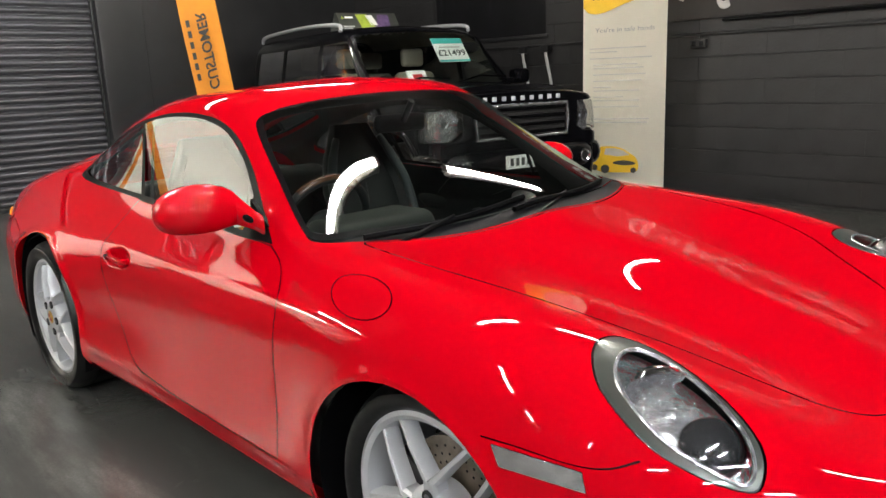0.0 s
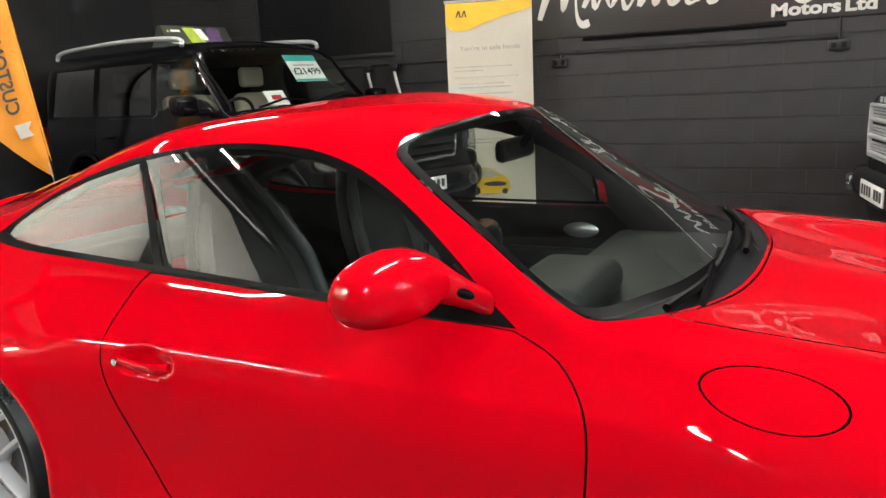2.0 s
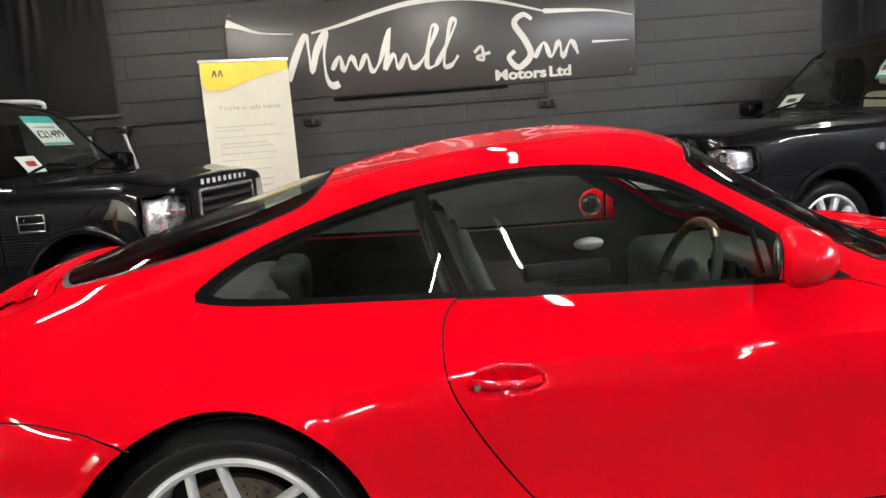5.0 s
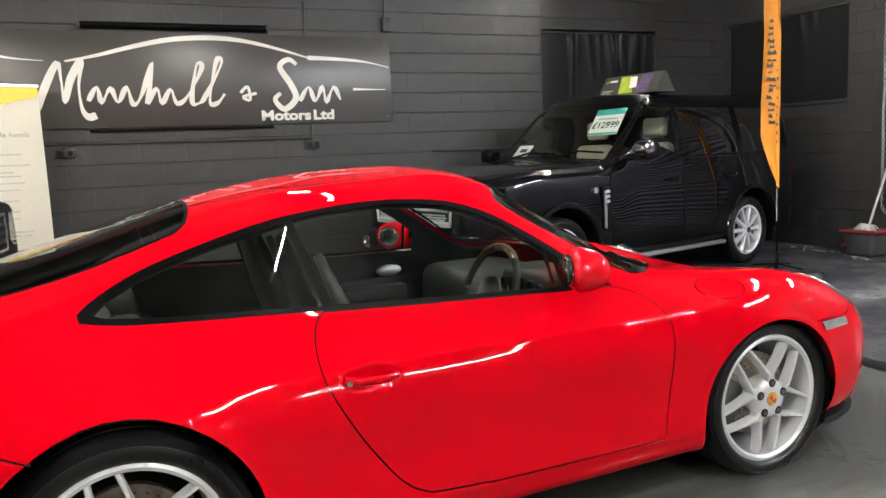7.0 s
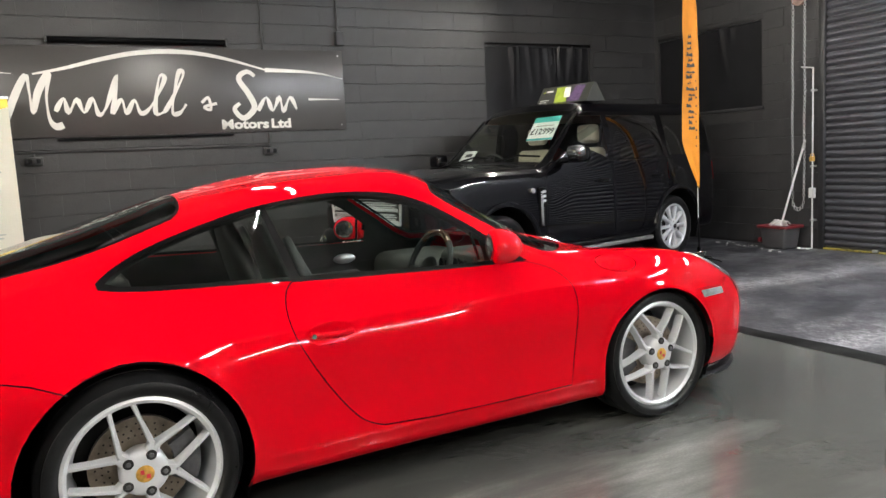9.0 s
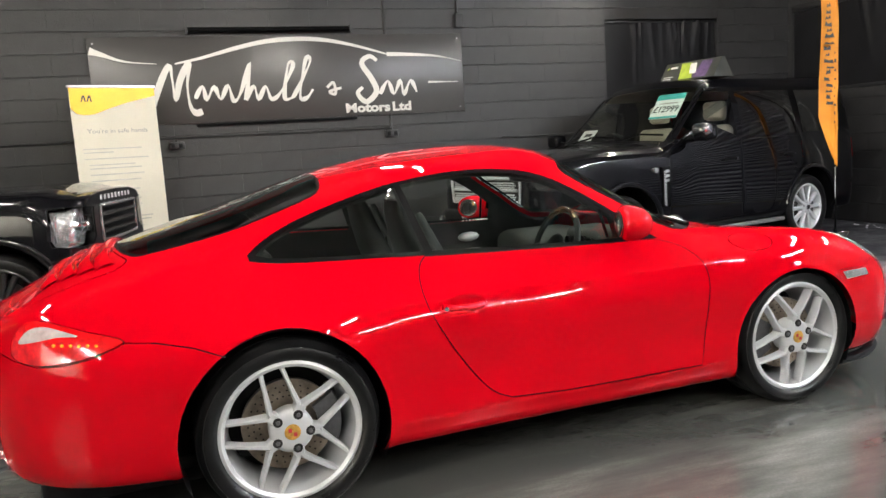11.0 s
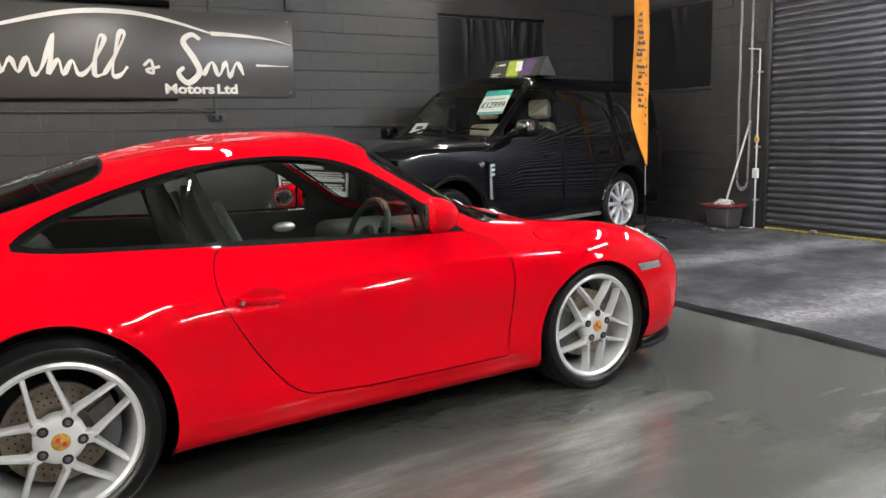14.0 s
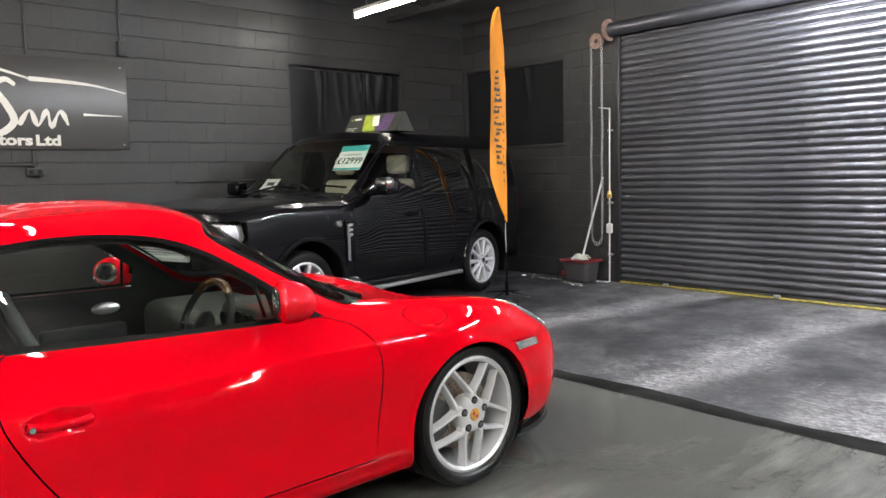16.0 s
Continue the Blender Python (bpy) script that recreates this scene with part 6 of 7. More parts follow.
            make_wheel(car, m, .372, .262, .25, S["wheel"], S["wheel_paint"], "", IRON)
    arch_liner(car, 0, .40, .44, .44, .93, .55)
    arch_liner(car, 2.85, .40, .44, .44, .93, .55)
    return car


ESTATE_AT = Matrix.Translation((6.17, 5.0, 0)) @ Matrix.Rotation(radians(192.4), 4, "Z")
off_roader("off_road_car", "black luxury off-road car with tinted rear windows and silver wheels", ESTATE_AT,
           dict(head=1.50, cowl=2.18, snub=.21, bonnet=1.18, bonnet_front=1.13, belt=1.20, roof=1.885, roof_w=.77, pillars=(1.18, .18, -.56), tail=-.82, lamp=(.86, 1.05), front=[.985, .93, .80, .55, 0], lamp_in=3.70, grille_w=.57, long=.25, bar=.10, mirror="bright", rails=False, sill=ALUMINIUM,
                grille=(.74, 1.07), bars=3, frame=SILVER, letters=10, blank=5, driver=-.40, wheel="star", wheel_paint=SILVER))
SEVEN_AT = Matrix.Translation((-1.465, 4.19, 0)) @ Matrix.Rotation(radians(-9.9), 4, "Z") @ Matrix.Translation((-2.85, 0, 0))
off_roader("off_road_car", "black seven-seat off-road car with silver roof rails and black wheels", SEVEN_AT,
           dict(head=1.70, cowl=2.24, snub=.12, bonnet=1.16, bonnet_front=1.11, belt=1.18, roof=1.84, roof_w=.81, pillars=(1.22, .22, -.66), tail=-.95, lamp=(.76, 1.05), front=[.975, .92, .83, .62, 0], lamp_in=3.755, grille_w=.49, long=0, bar=.07, mirror="black", rails=True, sill=PLASTIC,
                grille=(.76, 1.03), bars=4, frame=CHROMEDULL, letters=9, blank=None, driver=-.40, wheel="pairs", wheel_paint=BLACKWHEEL))


# ---- things on and before the walls ----
def brush(bm, pts, wide, y, per=5):
    """A flat painted stroke on a wall: a ribbon of changing width, 3 mm thick, facing -y."""
    L = smooth_line(pts, per)
    n = len(L)
    top, low = [], []
    for i, (x, z) in enumerate(L):
        a, b = L[max(i - 1, 0)], L[min(i + 1, n - 1)]
        d = Vector((b[0] - a[0], b[1] - a[1]))
        d = d.normalized() if d.length > 1e-6 else Vector((1, 0))
        q = i / (n - 1)
        w = 1.3 * (wide(q) if callable(wide) else wide)
        top.append((x - d.y * w, z + d.x * w))
        low.append((x + d.y * w, z - d.x * w))
    for i in range(n - 1):
        v = [bm.verts.new((x, y - .00012 * (i + k), z)) for x, z, k in ((*top[i], 0), (*low[i], 0), (*low[i + 1], 1), (*top[i + 1], 1))]
        bm.faces.new(v)
    bmesh.ops.remove_doubles(bm, verts=bm.verts, dist=1e-5)
    bm.normal_update()
    bmesh.ops.reverse_faces(bm, faces=[f for f in bm.faces if f.normal.y > 0])
    return bm


sign = thing("wall_sign", "wide anthracite wall sign with white brush-script marks and a car outline", "sign")
bm = bmesh.new()
block(bm, -1.145, 3.012, 6.125, 6.152, 1.735, 2.66, .003)
part("board", bm, SIGNBOARD, sign)
SY = 6.1205
STROKES = [
    ("car_outline", [(-0.293, 2.375), (-0.015, 2.431), (0.339, 2.525), (0.677, 2.595), (1.024, 2.619), (1.353, 2.601), (1.691, 2.535), (2.069, 2.431)], lambda q: .004 + .015 * math.sin(math.pi * min(1, q * .9 + .05))),
    ("car_outline_tail", [(2.069, 2.431), (2.44, 2.417), (2.727, 2.39), (2.994, 2.332)], lambda q: .017 * (1 - q) + .002),
    ("car_outline_nose", [(-1.128, 2.525), (-1.014, 2.486), (-0.799, 2.41), (-0.477, 2.378)], lambda q: .03 * (1 - q) ** 1.5 + .002),
    ("script_mark", [(-0.562, 1.919), (-0.488, 2.12), (-0.358, 2.36), (-0.338, 2.2), (-0.323, 1.99), (-0.258, 2.2), (-0.148, 2.38), (-0.188, 2.15), (-0.18, 1.93), (-0.128, 1.845), (-0.058, 1.86)], lambda q: .018 + .010 * math.sin(q * 15)),
    ("script_mark", [(-0.119, 1.998), (-0.033, 2.131), (0., 1.983), (0.087, 2.117), (0.147, 1.981), (0.237, 2.13), (0.283, 1.96), (0.367, 2.047), (0.496, 2.372), (0.415, 1.963)], lambda q: .014 + .006 * math.sin(q * 40)),
    ("script_mark", [(0.415, 1.963), (0.515, 2.115), (0.553, 1.967), (0.644, 2.106), (0.697, 1.965), (0.81, 2.043), (0.965, 2.32), (0.912, 2.34), (0.843, 1.99), (0.912, 1.965), (0.982, 2.04), (1.161, 2.36), (1.112, 2.385), (1.019, 1.99), (1.092, 1.962), (1.171, 2.054)], lambda q: .014 + .006 * math.sin(q * 50)),
    ("script_mark", [(1.335, 2.067), (1.411, 2.125), (1.428, 1.993), (1.359, 2.023), (1.5, 2.06)], .012),
    ("script_mark", [(1.944, 2.36), (1.857, 2.411), (1.762, 2.331), (1.866, 2.153), (1.914, 2.002), (1.785, 1.89), (1.689, 1.99), (1.754, 2.058)], lambda q: .014 + .012 * math.sin(math.pi * q)),
    ("script_mark", [(1.957, 1.972), (2.06, 2.122), (2.125, 1.97), (2.214, 2.121), (2.249, 1.962), (2.339, 2.12), (2.408, 1.981)], lambda q: .014 + .006 * math.sin(q * 30)),
    ("dash_mark", [(2.56, 2.094), (2.712, 2.092), (2.943, 2.088)], lambda q: .009 * (1 - q) + .002),
]
for nm, pts, wide in STROKES:
    part(nm, brush(bmesh.new(), pts, wide, SY), SIGNWHITE, sign, smooth=False)
for body, x in (("Motors", 1.800), ("Ltd", 2.212)):
    words(body, .098, SIGNWHITE, sign, "lettering", Matrix.Translation((x, SY + .002, 1.777)) @ UPRIGHT @ Matrix.Diagonal((1.26, 1, 1, 1)), .002, "bold white word", bold=.055)
for x in (-1.09, 2.955):
    for z in (1.79, 2.6):
        bm = bmesh.new()
        rod(bm, (x, 6.126, z), (x, 6.119, z), .009, 10)
        part("screw", bm, STEEL, sign)

bl = thing("blind_cassette", "black roller blind cassette fixed above the sign", "blind", Matrix.Translation((0, 6.10, 0)))
bm = bmesh.new()
rod(bm, (-.13, 0, 2.722), (1.648, 0, 2.722), .032, 16)
part("roller", bm, TRIM, bl)
for x in (-.14, 1.648):
    bm = bmesh.new()
    block(bm, x - .01, x + .012, -.035, .05, 2.68, 2.765, .004)
    part("bracket", bm, STEELBLACK, bl)
# Dark strip added in place of the dark slot under the sign.
sl = thing("sign_dark_strip", "thin dark strip that stands for the dark slot below the sign", "batten", Matrix.Translation((0, 6.135, 0)))
bm = bmesh.new()
block(bm, -.13, 1.66, -.015, .015, 1.695, 1.722, .003)
part("batten", bm, TRIM, sl)

cond = thing("cable_conduit", "black painted cable conduit with two socket boxes", "conduit")
for a, b in (((-2.2, 6.135, 1.60), (2.066, 6.135, 1.575)), ((2.066, 6.135, 1.575), (2.066, 6.135, 1.735)), ((2.066, 6.135, 2.66), (2.066, 6.135, HIGH)), ((2.98, 6.135, 2.85), (2.98, 6.135, HIGH)), ((-5.9, 6.135, 1.62), (-2.2, 6.135, 1.60)), ((3.5, 6.135, 1.38), (4.97, 6.135, 1.38))):
    bm = bmesh.new()
    rod(bm, a, b, .013, 10)
    part("pipe", bm, WALLBLACK, cond)
for x, z in ((-.36, 1.502), (2.068, 1.509)):
    sk_ = thing("wall_socket", "black double wall socket box", "socket", Matrix.Translation((x, 6.12, z)), "wall sockets")
    bm = bmesh.new()
    block(bm, -.08, .08, -.025, .03, -.04, .04, .008)
    part("box", bm, STEELBLACK, sk_)
    for s in (-.038, .038):
        bm = bmesh.new()
        block(bm, s - .02, s + .02, -.030, -.024, -.022, .022, .004)
        part("socket_face", bm, PLASTIC, sk_)
    bm = bmesh.new()
    rod(bm, (0, .01, .04), (0, .01, .075), .012, 8)
    part("stub", bm, WALLBLACK, sk_)
jb = thing("junction_box", "small black junction box on the wall", "junction box", Matrix.Translation((2.985, 6.11, 2.8)))
bm = bmesh.new()
block(bm, -.05, .05, -.04, .04, -.08, .08, .01)
part("box", bm, STEELBLACK, jb)
for x in (-2.6, -2.25):
    fl = thing("flexible_cable", "white flexible cable hanging from a black wall box", "cable", Matrix.Translation((x, 6.08, 0)), "wall cables")
    bm = bmesh.new()
    sweep(bm, smooth_line([(0, 0, 1.53), (.015, -.01, 1.46), (.05, -.015, 1.34), (.08, -.01, 1.2), (.09, 0, 1.05)], 5), .017, 8)
    part("flex", bm, CABLEWHITE, fl)
    bm = bmesh.new()
    block(bm, -.05, .05, -.03, .05, 1.52, 1.60, .01)
    part("box", bm, STEELBLACK, fl)

# pull-up banner
BAN = Matrix.Translation((-1.299, 5.53, 0)) @ Matrix.Rotation(radians(20.5), 4, "Z")
ban = thing("pull_up_banner", "tall cream pull-up banner with yellow top and printed lines", "banner", BAN)
BW = .826
bm = bmesh.new()
g = []
for i in range(9):
    g.append([bm.verts.new((BW * i / 8, .006 * math.sin(i / 8 * math.pi) - .012 * math.sin(j / 10 * math.pi), .09 + 2.02 * j / 10)) for j in range(11)])
for i in range(8):
    for j in range(10):
        bm.faces.new((g[i][j], g[i + 1][j], g[i + 1][j + 1], g[i][j + 1]))
bmesh.ops.solidify(bm, geom=bm.faces[:], thickness=.0015)
part("banner_film", bm, BANNERWHITE, ban)
bm = bmesh.new()
block(bm, -.01, BW + .01, -.012, .012, 2.10, 2.125, .004)
part("top_bar", bm, ALUMINIUM, ban)
bm = bmesh.new()
block(bm, -.02, BW + .02, -.09, .09, .02, .10, .025, 3)
part("base_case", bm, ALUMINIUM, ban)
for x in (.1, BW - .1):
    bm = bmesh.new()
    block(bm, x - .025, x + .025, -.17, .17, 0, .022, .006)
    part("foot", bm, TRIM, ban)
bm = bmesh.new()
rod(bm, (BW / 2, .05, .08), (BW / 2, .02, 2.1), .01, 8)
part("pole", bm, ALUMINIUM, ban)
bm = bmesh.new()
plate(bm, [(.004, 2.098), (.004, 1.90)] + smooth_line([(.05, 1.85), (.12, 1.835), (.22, 1.845), (.36, 1.895), (.55, 1.955), (.70, 1.99), (BW - .004, 2.02)], 3) + [(BW - .004, 2.098)], .001, Matrix.Translation((0, -.0135, 0)))
part("yellow_print", bm, YELLOW, ban)
bm = bmesh.new()
for x in (.125, .18):
    plate(bm, [(x - .025, 1.965), (x - .012, 1.965), (x + .004, 2.01), (x + .012, 1.965), (x + .026, 1.965), (x + .014, 2.025), (x - .004, 2.025)], .001, Matrix.Translation((0, -.0155, 0)))
part("logo_mark", bm, DARKPRINT, ban, "small grey logo-shaped mark")
words("You're in safe " + "han" + "ds", .042, GREYPRINT, ban, "heading", Matrix.Translation((.42, -.019, 1.655)) @ UPRIGHT @ Matrix.Diagonal((1.18, 1, 1, 1)), .001, "grey printed heading")
rl = random.Random(11)
z = 1.50
for i in range(14):
    bm = bmesh.new()
    w = (.56, .28, .62, .44, .50, .52, .48, .18, .46, .30, .46, .46, .60, .58)[i]
    x0 = .07 if i in (0, 1, 2, 12, 13) else .11
    block(bm, x0, x0 + w, -.0215, -.0195, z - .006, z + .006)
    part("print_line", bm, LIGHTPRINT, ban)
    z -= (.035 if i in (0, 3, 7, 9, 12) else .062) + (.06 if i == 11 else 0)
pc = [(.11, .30), (.10, .36), (.115, .43), (.16, .50), (.20, .525), (.33, .525), (.42, .50), (.50, .45), (.545, .42), (.57, .37), (.575, .31), (.55, .275), (.45, .262), (.30, .26), (.22, .26), (.15, .28)]
bm = bmesh.new()
plate(bm, smooth_line(pc, 3, True), .001, Matrix.Translation((0, -.0205, 0)))
pcar = part("car_picture", bm, YELLOW, ban, "printed picture of a small yellow car")
bm = bmesh.new()
plate(bm, [(.225, .445), (.24, .505), (.34, .508), (.42, .485), (.49, .44), (.36, .425)], .001, Matrix.Translation((0, -.0222, 0)))
part("picture_window", bm, GREYPRINT, pcar)
bm = bmesh.new()
plate(bm, smooth_line([(.32, .35), (.34, .375), (.44, .385), (.53, .37), (.535, .345), (.43, .335)], 3, True), .001, Matrix.Translation((0, -.0222, 0)))
part("picture_grille", bm, DARKPRINT, pcar)
for x, zz, r in ((.235, .295, .045), (.125, .31, .032), (.525, .285, .028)):
    bm = bmesh.new()
    rod(bm, (x, -.0205, zz), (x, -.0225, zz), r, 20)
    part("picture_wheel", bm, DARKPRINT, pcar)


# feather flags
def feather_flag(at, lettering, label, width, top, seed, off=0.0, low=.84, taper=.22):
    fg = thing("feather_flag", label, "flag", at, "feather flags")
    bm = bmesh.new()
    nz, nx = 40, 8
    rows = []
    for j in range(nz + 1):
        t = j / nz
        z = low + (top - low) * t
        w = width * min(1, (t / taper) ** .8 if t < taper else 1) * (1 if t < .72 else math.sqrt(max(0.0, 1 - ((t - .72) / .285) ** 2)))
        w = max(w, .015)
        bend = -.10 * max(0, t - .6) ** 2 * 4
        rows.append([bm.verts.new((bend + off - w * i / nx, .022 * math.sin(i / nx * 5 + t * 7 + seed) * (i / nx) + .012 * noise.noise((i * .5, t * 9, seed)), z)) for i in range(nx + 1)])
    for a, b in zip(rows, rows[1:]):
        for i in range(nx):
            bm.faces.new((a[i], a[i + 1], b[i + 1], b[i]))
    bmesh.ops.recalc_face_normals(bm, faces=bm.faces)
    cloth = part("flag_cloth", bm, ORANGE, fg, "orange fabric sail")
    bm = bmesh.new()
    sweep(bm, [(0, 0, .06), (0, 0, .5), (0, 0, .90)], [.010, .009, .008], 8)
    part("pole", bm, TRIM, fg)
    bm = bmesh.new()
    sweep(bm, [(0, .004, .86), (0, .004, 1.8), (-.0, .004, 2.6), (-.02, .004, 2.9), (-.07, .004, top)], [.011, .011, .010, .009, .006], 8)
    part("pole_sleeve", bm, ORANGE, fg)
    bm = bmesh.new()
    for a in (.4, 1.97, 3.54, 5.1):
        sweep(bm, [(0, 0, .05), (.24 * math.cos(a), .24 * math.sin(a), .02), (.28 * math.cos(a), .28 * math.sin(a), .008)], .009, 8)
    rod(bm, (0, 0, .0), (0, 0, .16), .022, 12)
    part("cross_base", bm, TRIM, fg)
    for q in ((.05, .62), (-.02, .45)):
        bm = bmesh.new()
        rod(bm, (-.012, -.01, .50), (-.018, -.012, .84), .004, 6)
        part("tie_cord", bm, CABLEWHITE, fg)
        break
    lettering(fg, cloth)
    return fg


def big_words(fg, cloth):
    T = Matrix.Translation((-.215, -.045, 1.28)) @ UPRIGHT @ Matrix.Rotation(radians(90), 4, "Z") @ Matrix.Diagonal((1, -1, 1, 1))
    words("CUSTOMER", .105, DARKPRINT, cloth, "lettering", T, .001, "black upright capitals", "LEFT", .15, .03)
    for i in range(6):
        bm = bmesh.new()
        block(bm, -.335, -.295, -.05, -.046, 1.40 + i * .11, 1.47 + i * .11)
        part("letter_bar", bm, DARKPRINT, cloth)
    bm = bmesh.new()
    plate(bm, [(-.17, 1.08), (-.06, 1.10), (-.09, 1.16), (-.05, 1.22), (-.19, 1.2)], .002, Matrix.Translation((0, -.046, 0)))
    part("logo_mark", bm, GREYPRINT, cloth)


def bars_only(fg, cloth):
    """Dark print that cannot be read: broken strokes of uneven size."""
    rb = random.Random(6)
    for i in range(17):
        bm = bmesh.new()
        z = 1.50 + i * .062
        x0, x1, h = -.165 + rb.uniform(-.01, .03), -.085 + rb.uniform(-.03, .035), rb.uniform(.022, .05)
        k = rb.uniform(-.014, .014)
        plate(bm, [(x0, z), (x1, z + k), (x1 - rb.uniform(0, .02), z + k + h), ((x0 + x1) / 2, z + h * rb.uniform(.4, .8)), (x0 + rb.uniform(0, .015), z + h)], .002, Matrix.Translation((0, -.032, 0)))
        part("letter_bar", bm, DARKPRINT, cloth)
    for i in range(9):
        bm = bmesh.new()
        z = 1.3 + i * .09
        block(bm, -.045, -.045 + rb.uniform(.008, .02), -.028, -.025, z, z + rb.uniform(.015, .04))
        part("letter_bar", bm, DARKPRINT, cloth)


feather_flag(Matrix.Translation((6.313, 3.703, 0)) @ Matrix.Rotation(radians(-8), 4, "Z"), bars_only, "orange feather flag with dark unreadable print beside the silver-wheeled car", .215, 3.22, 1.0, .02)
feather_flag(Matrix.Translation((-3.911, 3.128, 0)) @ Matrix.Rotation(radians(42.6), 4, "Z") @ Matrix.Rotation(radians(-6.5), 4, "Y"), big_words, "orange feather flag lettered in black on a black cross base", .40, 3.3, 2.5, 0, .72, .17)


feather_flag(Matrix.Translation((-5.72, -2.18, 0)) @ Matrix.Rotation(radians(-80), 4, "Z"), bars_only, "orange feather flag with dark print before the white wall", .24, 2.35, 4.0, .02)


# roof signs and price cards on the black cars
def roof_sign(at, label):
    """A folded card tent that stands on a roof; local x runs along it."""
    rs = thing("roof_sign", label, "advertising sign", at, "roof signs")
    bm = bmesh.new()
    L, H, D = .74, .205, .16
    for s in (-1, 1):
        q = [bm.verts.new(c) for c in ((0, s * D, 0), (L, s * D, 0), (L, s * .02, H), (0, s * .02, H))]
        bm.faces.new(q)
    q = [bm.verts.new(c) for c in ((0, -.02, H), (L, -.02, H), (L, .02, H), (0, .02, H))]
    bm.faces.new(q)
    bmesh.ops.remove_doubles(bm, verts=bm.verts, dist=1e-4)
    bmesh.ops.recalc_face_normals(bm, faces=bm.faces)
    bmesh.ops.solidify(bm, geom=bm.faces[:], thickness=.004)
    part("card_tent", bm, BEZEL, rs)
    for x in (-.002, L - .002):
        bm = bmesh.new()
        plate(bm, [(-D, 0), (D, 0), (.02, H), (-.02, H)], .004, Matrix.Translation((x, 0, 0)) @ Matrix.Rotation(radians(90), 4, "Z"))
        part("end_panel", bm, BEZEL, rs)
    tilt = math.atan2(.14, H)
    face = Matrix.Translation((0, -D - .003, 0)) @ Matrix.Rotation(-tilt, 4, "X")
    hs = H / math.cos(tilt)
    for nm, mat, poly in (("print_panel", LIME, [(.26, .02), (.44, .02), (.36, hs - .02), (.22, hs - .02)]), ("print_panel", PAPER, [(.38, .08), (.47, .08), (.43, hs - .03), (.34, hs - .03)]),
                          ("print_panel", PURPLE, [(.44, .02), (.62, .02), (.64, hs - .02), (.50, hs - .02)]), ("print_panel", LIME, [(.03, hs - .08), (.07, hs - .08), (.05, hs - .045)]),
                          ("print_panel", PAPER, [(.08, hs - .075), (.18, hs - .075), (.18, hs - .05), (.08, hs - .05)]), ("print_panel", PAPER, [(.03, .06), (.17, .06), (.17, .068), (.03, .068)]),
                          ("print_panel", PAPER, [(.03, .035), (.14, .035), (.14, .043), (.03, .043)])):
        bm = bmesh.new()
        plate(bm, poly, .001, face)
        part(nm, bm, mat, rs)
    return rs


roof_sign(ESTATE_AT @ Matrix.Translation((1.20, -.02, 1.862)) @ Matrix.Rotation(radians(90), 4, "Z"), "grey folded roof sign printed lime and purple on the silver-wheeled car")
roof_sign(SEVEN_AT @ Matrix.Translation((.62, -.36, 1.83)) @ Matrix.Rotation(radians(90), 4, "Z"), "grey folded roof sign printed lime and purple on the railed car")


def slope_pose(x, y, z, lean):
    """A card that leans along a windscreen, its face forward and up; lean from upright in degrees."""
    a = radians(lean)
    up, nrm = Vector((-math.sin(a), 0, math.cos(a))), Vector((math.cos(a), 0, math.sin(a)))
    m = Matrix.Identity(4)
    for i, c in enumerate((Vector((0, 1, 0)), up, nrm)):
        m[0][i], m[1][i], m[2][i] = c
    return Matrix.Translation((x, y, z)) @ m


def price_card(at, price, label):
    pc_ = thing("price_card", label, "price card", at, "price cards")
    for nm, mat, x0, x1, y0, y1, z in (("card", PAPER, -.19, .19, -.155, .155, 0), ("blue_band", TEAL, -.188, .188, -.153, -.130, .004), ("teal_band", TEAL, -.188, .188, .085, .153, .004), ("print_line", GREYPRINT, -.13, .13, .03, .042, .004)):
        bm = bmesh.new()
        block(bm, x0, x1, y0, y1, z - .002, z + .002)
        part(nm, bm, mat, pc_)
    words(price, .075, DARKPRINT, pc_, "price", Matrix.Translation((0, -.075, .004)) @ Matrix.Diagonal((1.05, 1, 1, 1)), .001, "black price figures", bold=.02)
    return pc_


price_card(ESTATE_AT @ slope_pose(1.70, .40, 1.585, 36), "£12999", "white and teal price card behind the windscreen")
price_card(SEVEN_AT @ slope_pose(1.86, .34, 1.56, 38), "£21499", "white and teal price card behind the windscreen")
for at, lab in ((ESTATE_AT @ slope_pose(2.00, -.52, 1.33, 46), "white leaflet with a dark code panel behind the windscreen"), (SEVEN_AT @ slope_pose(2.04, -.18, 1.30, 38), "white leaflet with a red print behind the windscreen")):
    lf = thing("leaflet", lab, "leaflet", at, "windscreen leaflets")
    bm = bmesh.new()
    block(bm, -.11, .11, -.08, .08, -.001, .001)
    part("sheet", bm, PAPER, lf)
    bm = bmesh.new()
    block(bm, -.05, .06, -.02, .03, .001, .003)
    part("print_panel", bm, REDPRINT if "red" in lab else DARKPRINT, lf)

# chain, rod, bucket and mop by the shutter
ch = thing("hoist_chain", "long galvanised hand chain hanging from the shutter's wheel", "chain", Matrix.Translation((7.87, .03, 0)))
bm = bmesh.new()
turn(bm, [(.03, .012), (.085, .012), (.095, .02), (.095, -.02), (.085, -.012), (.03, -.012)], 28)
bmesh.ops.transform(bm, matrix=Matrix.Translation((0, 3.58, 3.0)) @ Matrix.Rotation(radians(90), 4, "Z"), verts=bm.verts)
part("chain_wheel", bm, RUSTY, ch, "rusty chain wheel")
link = bmesh.new()
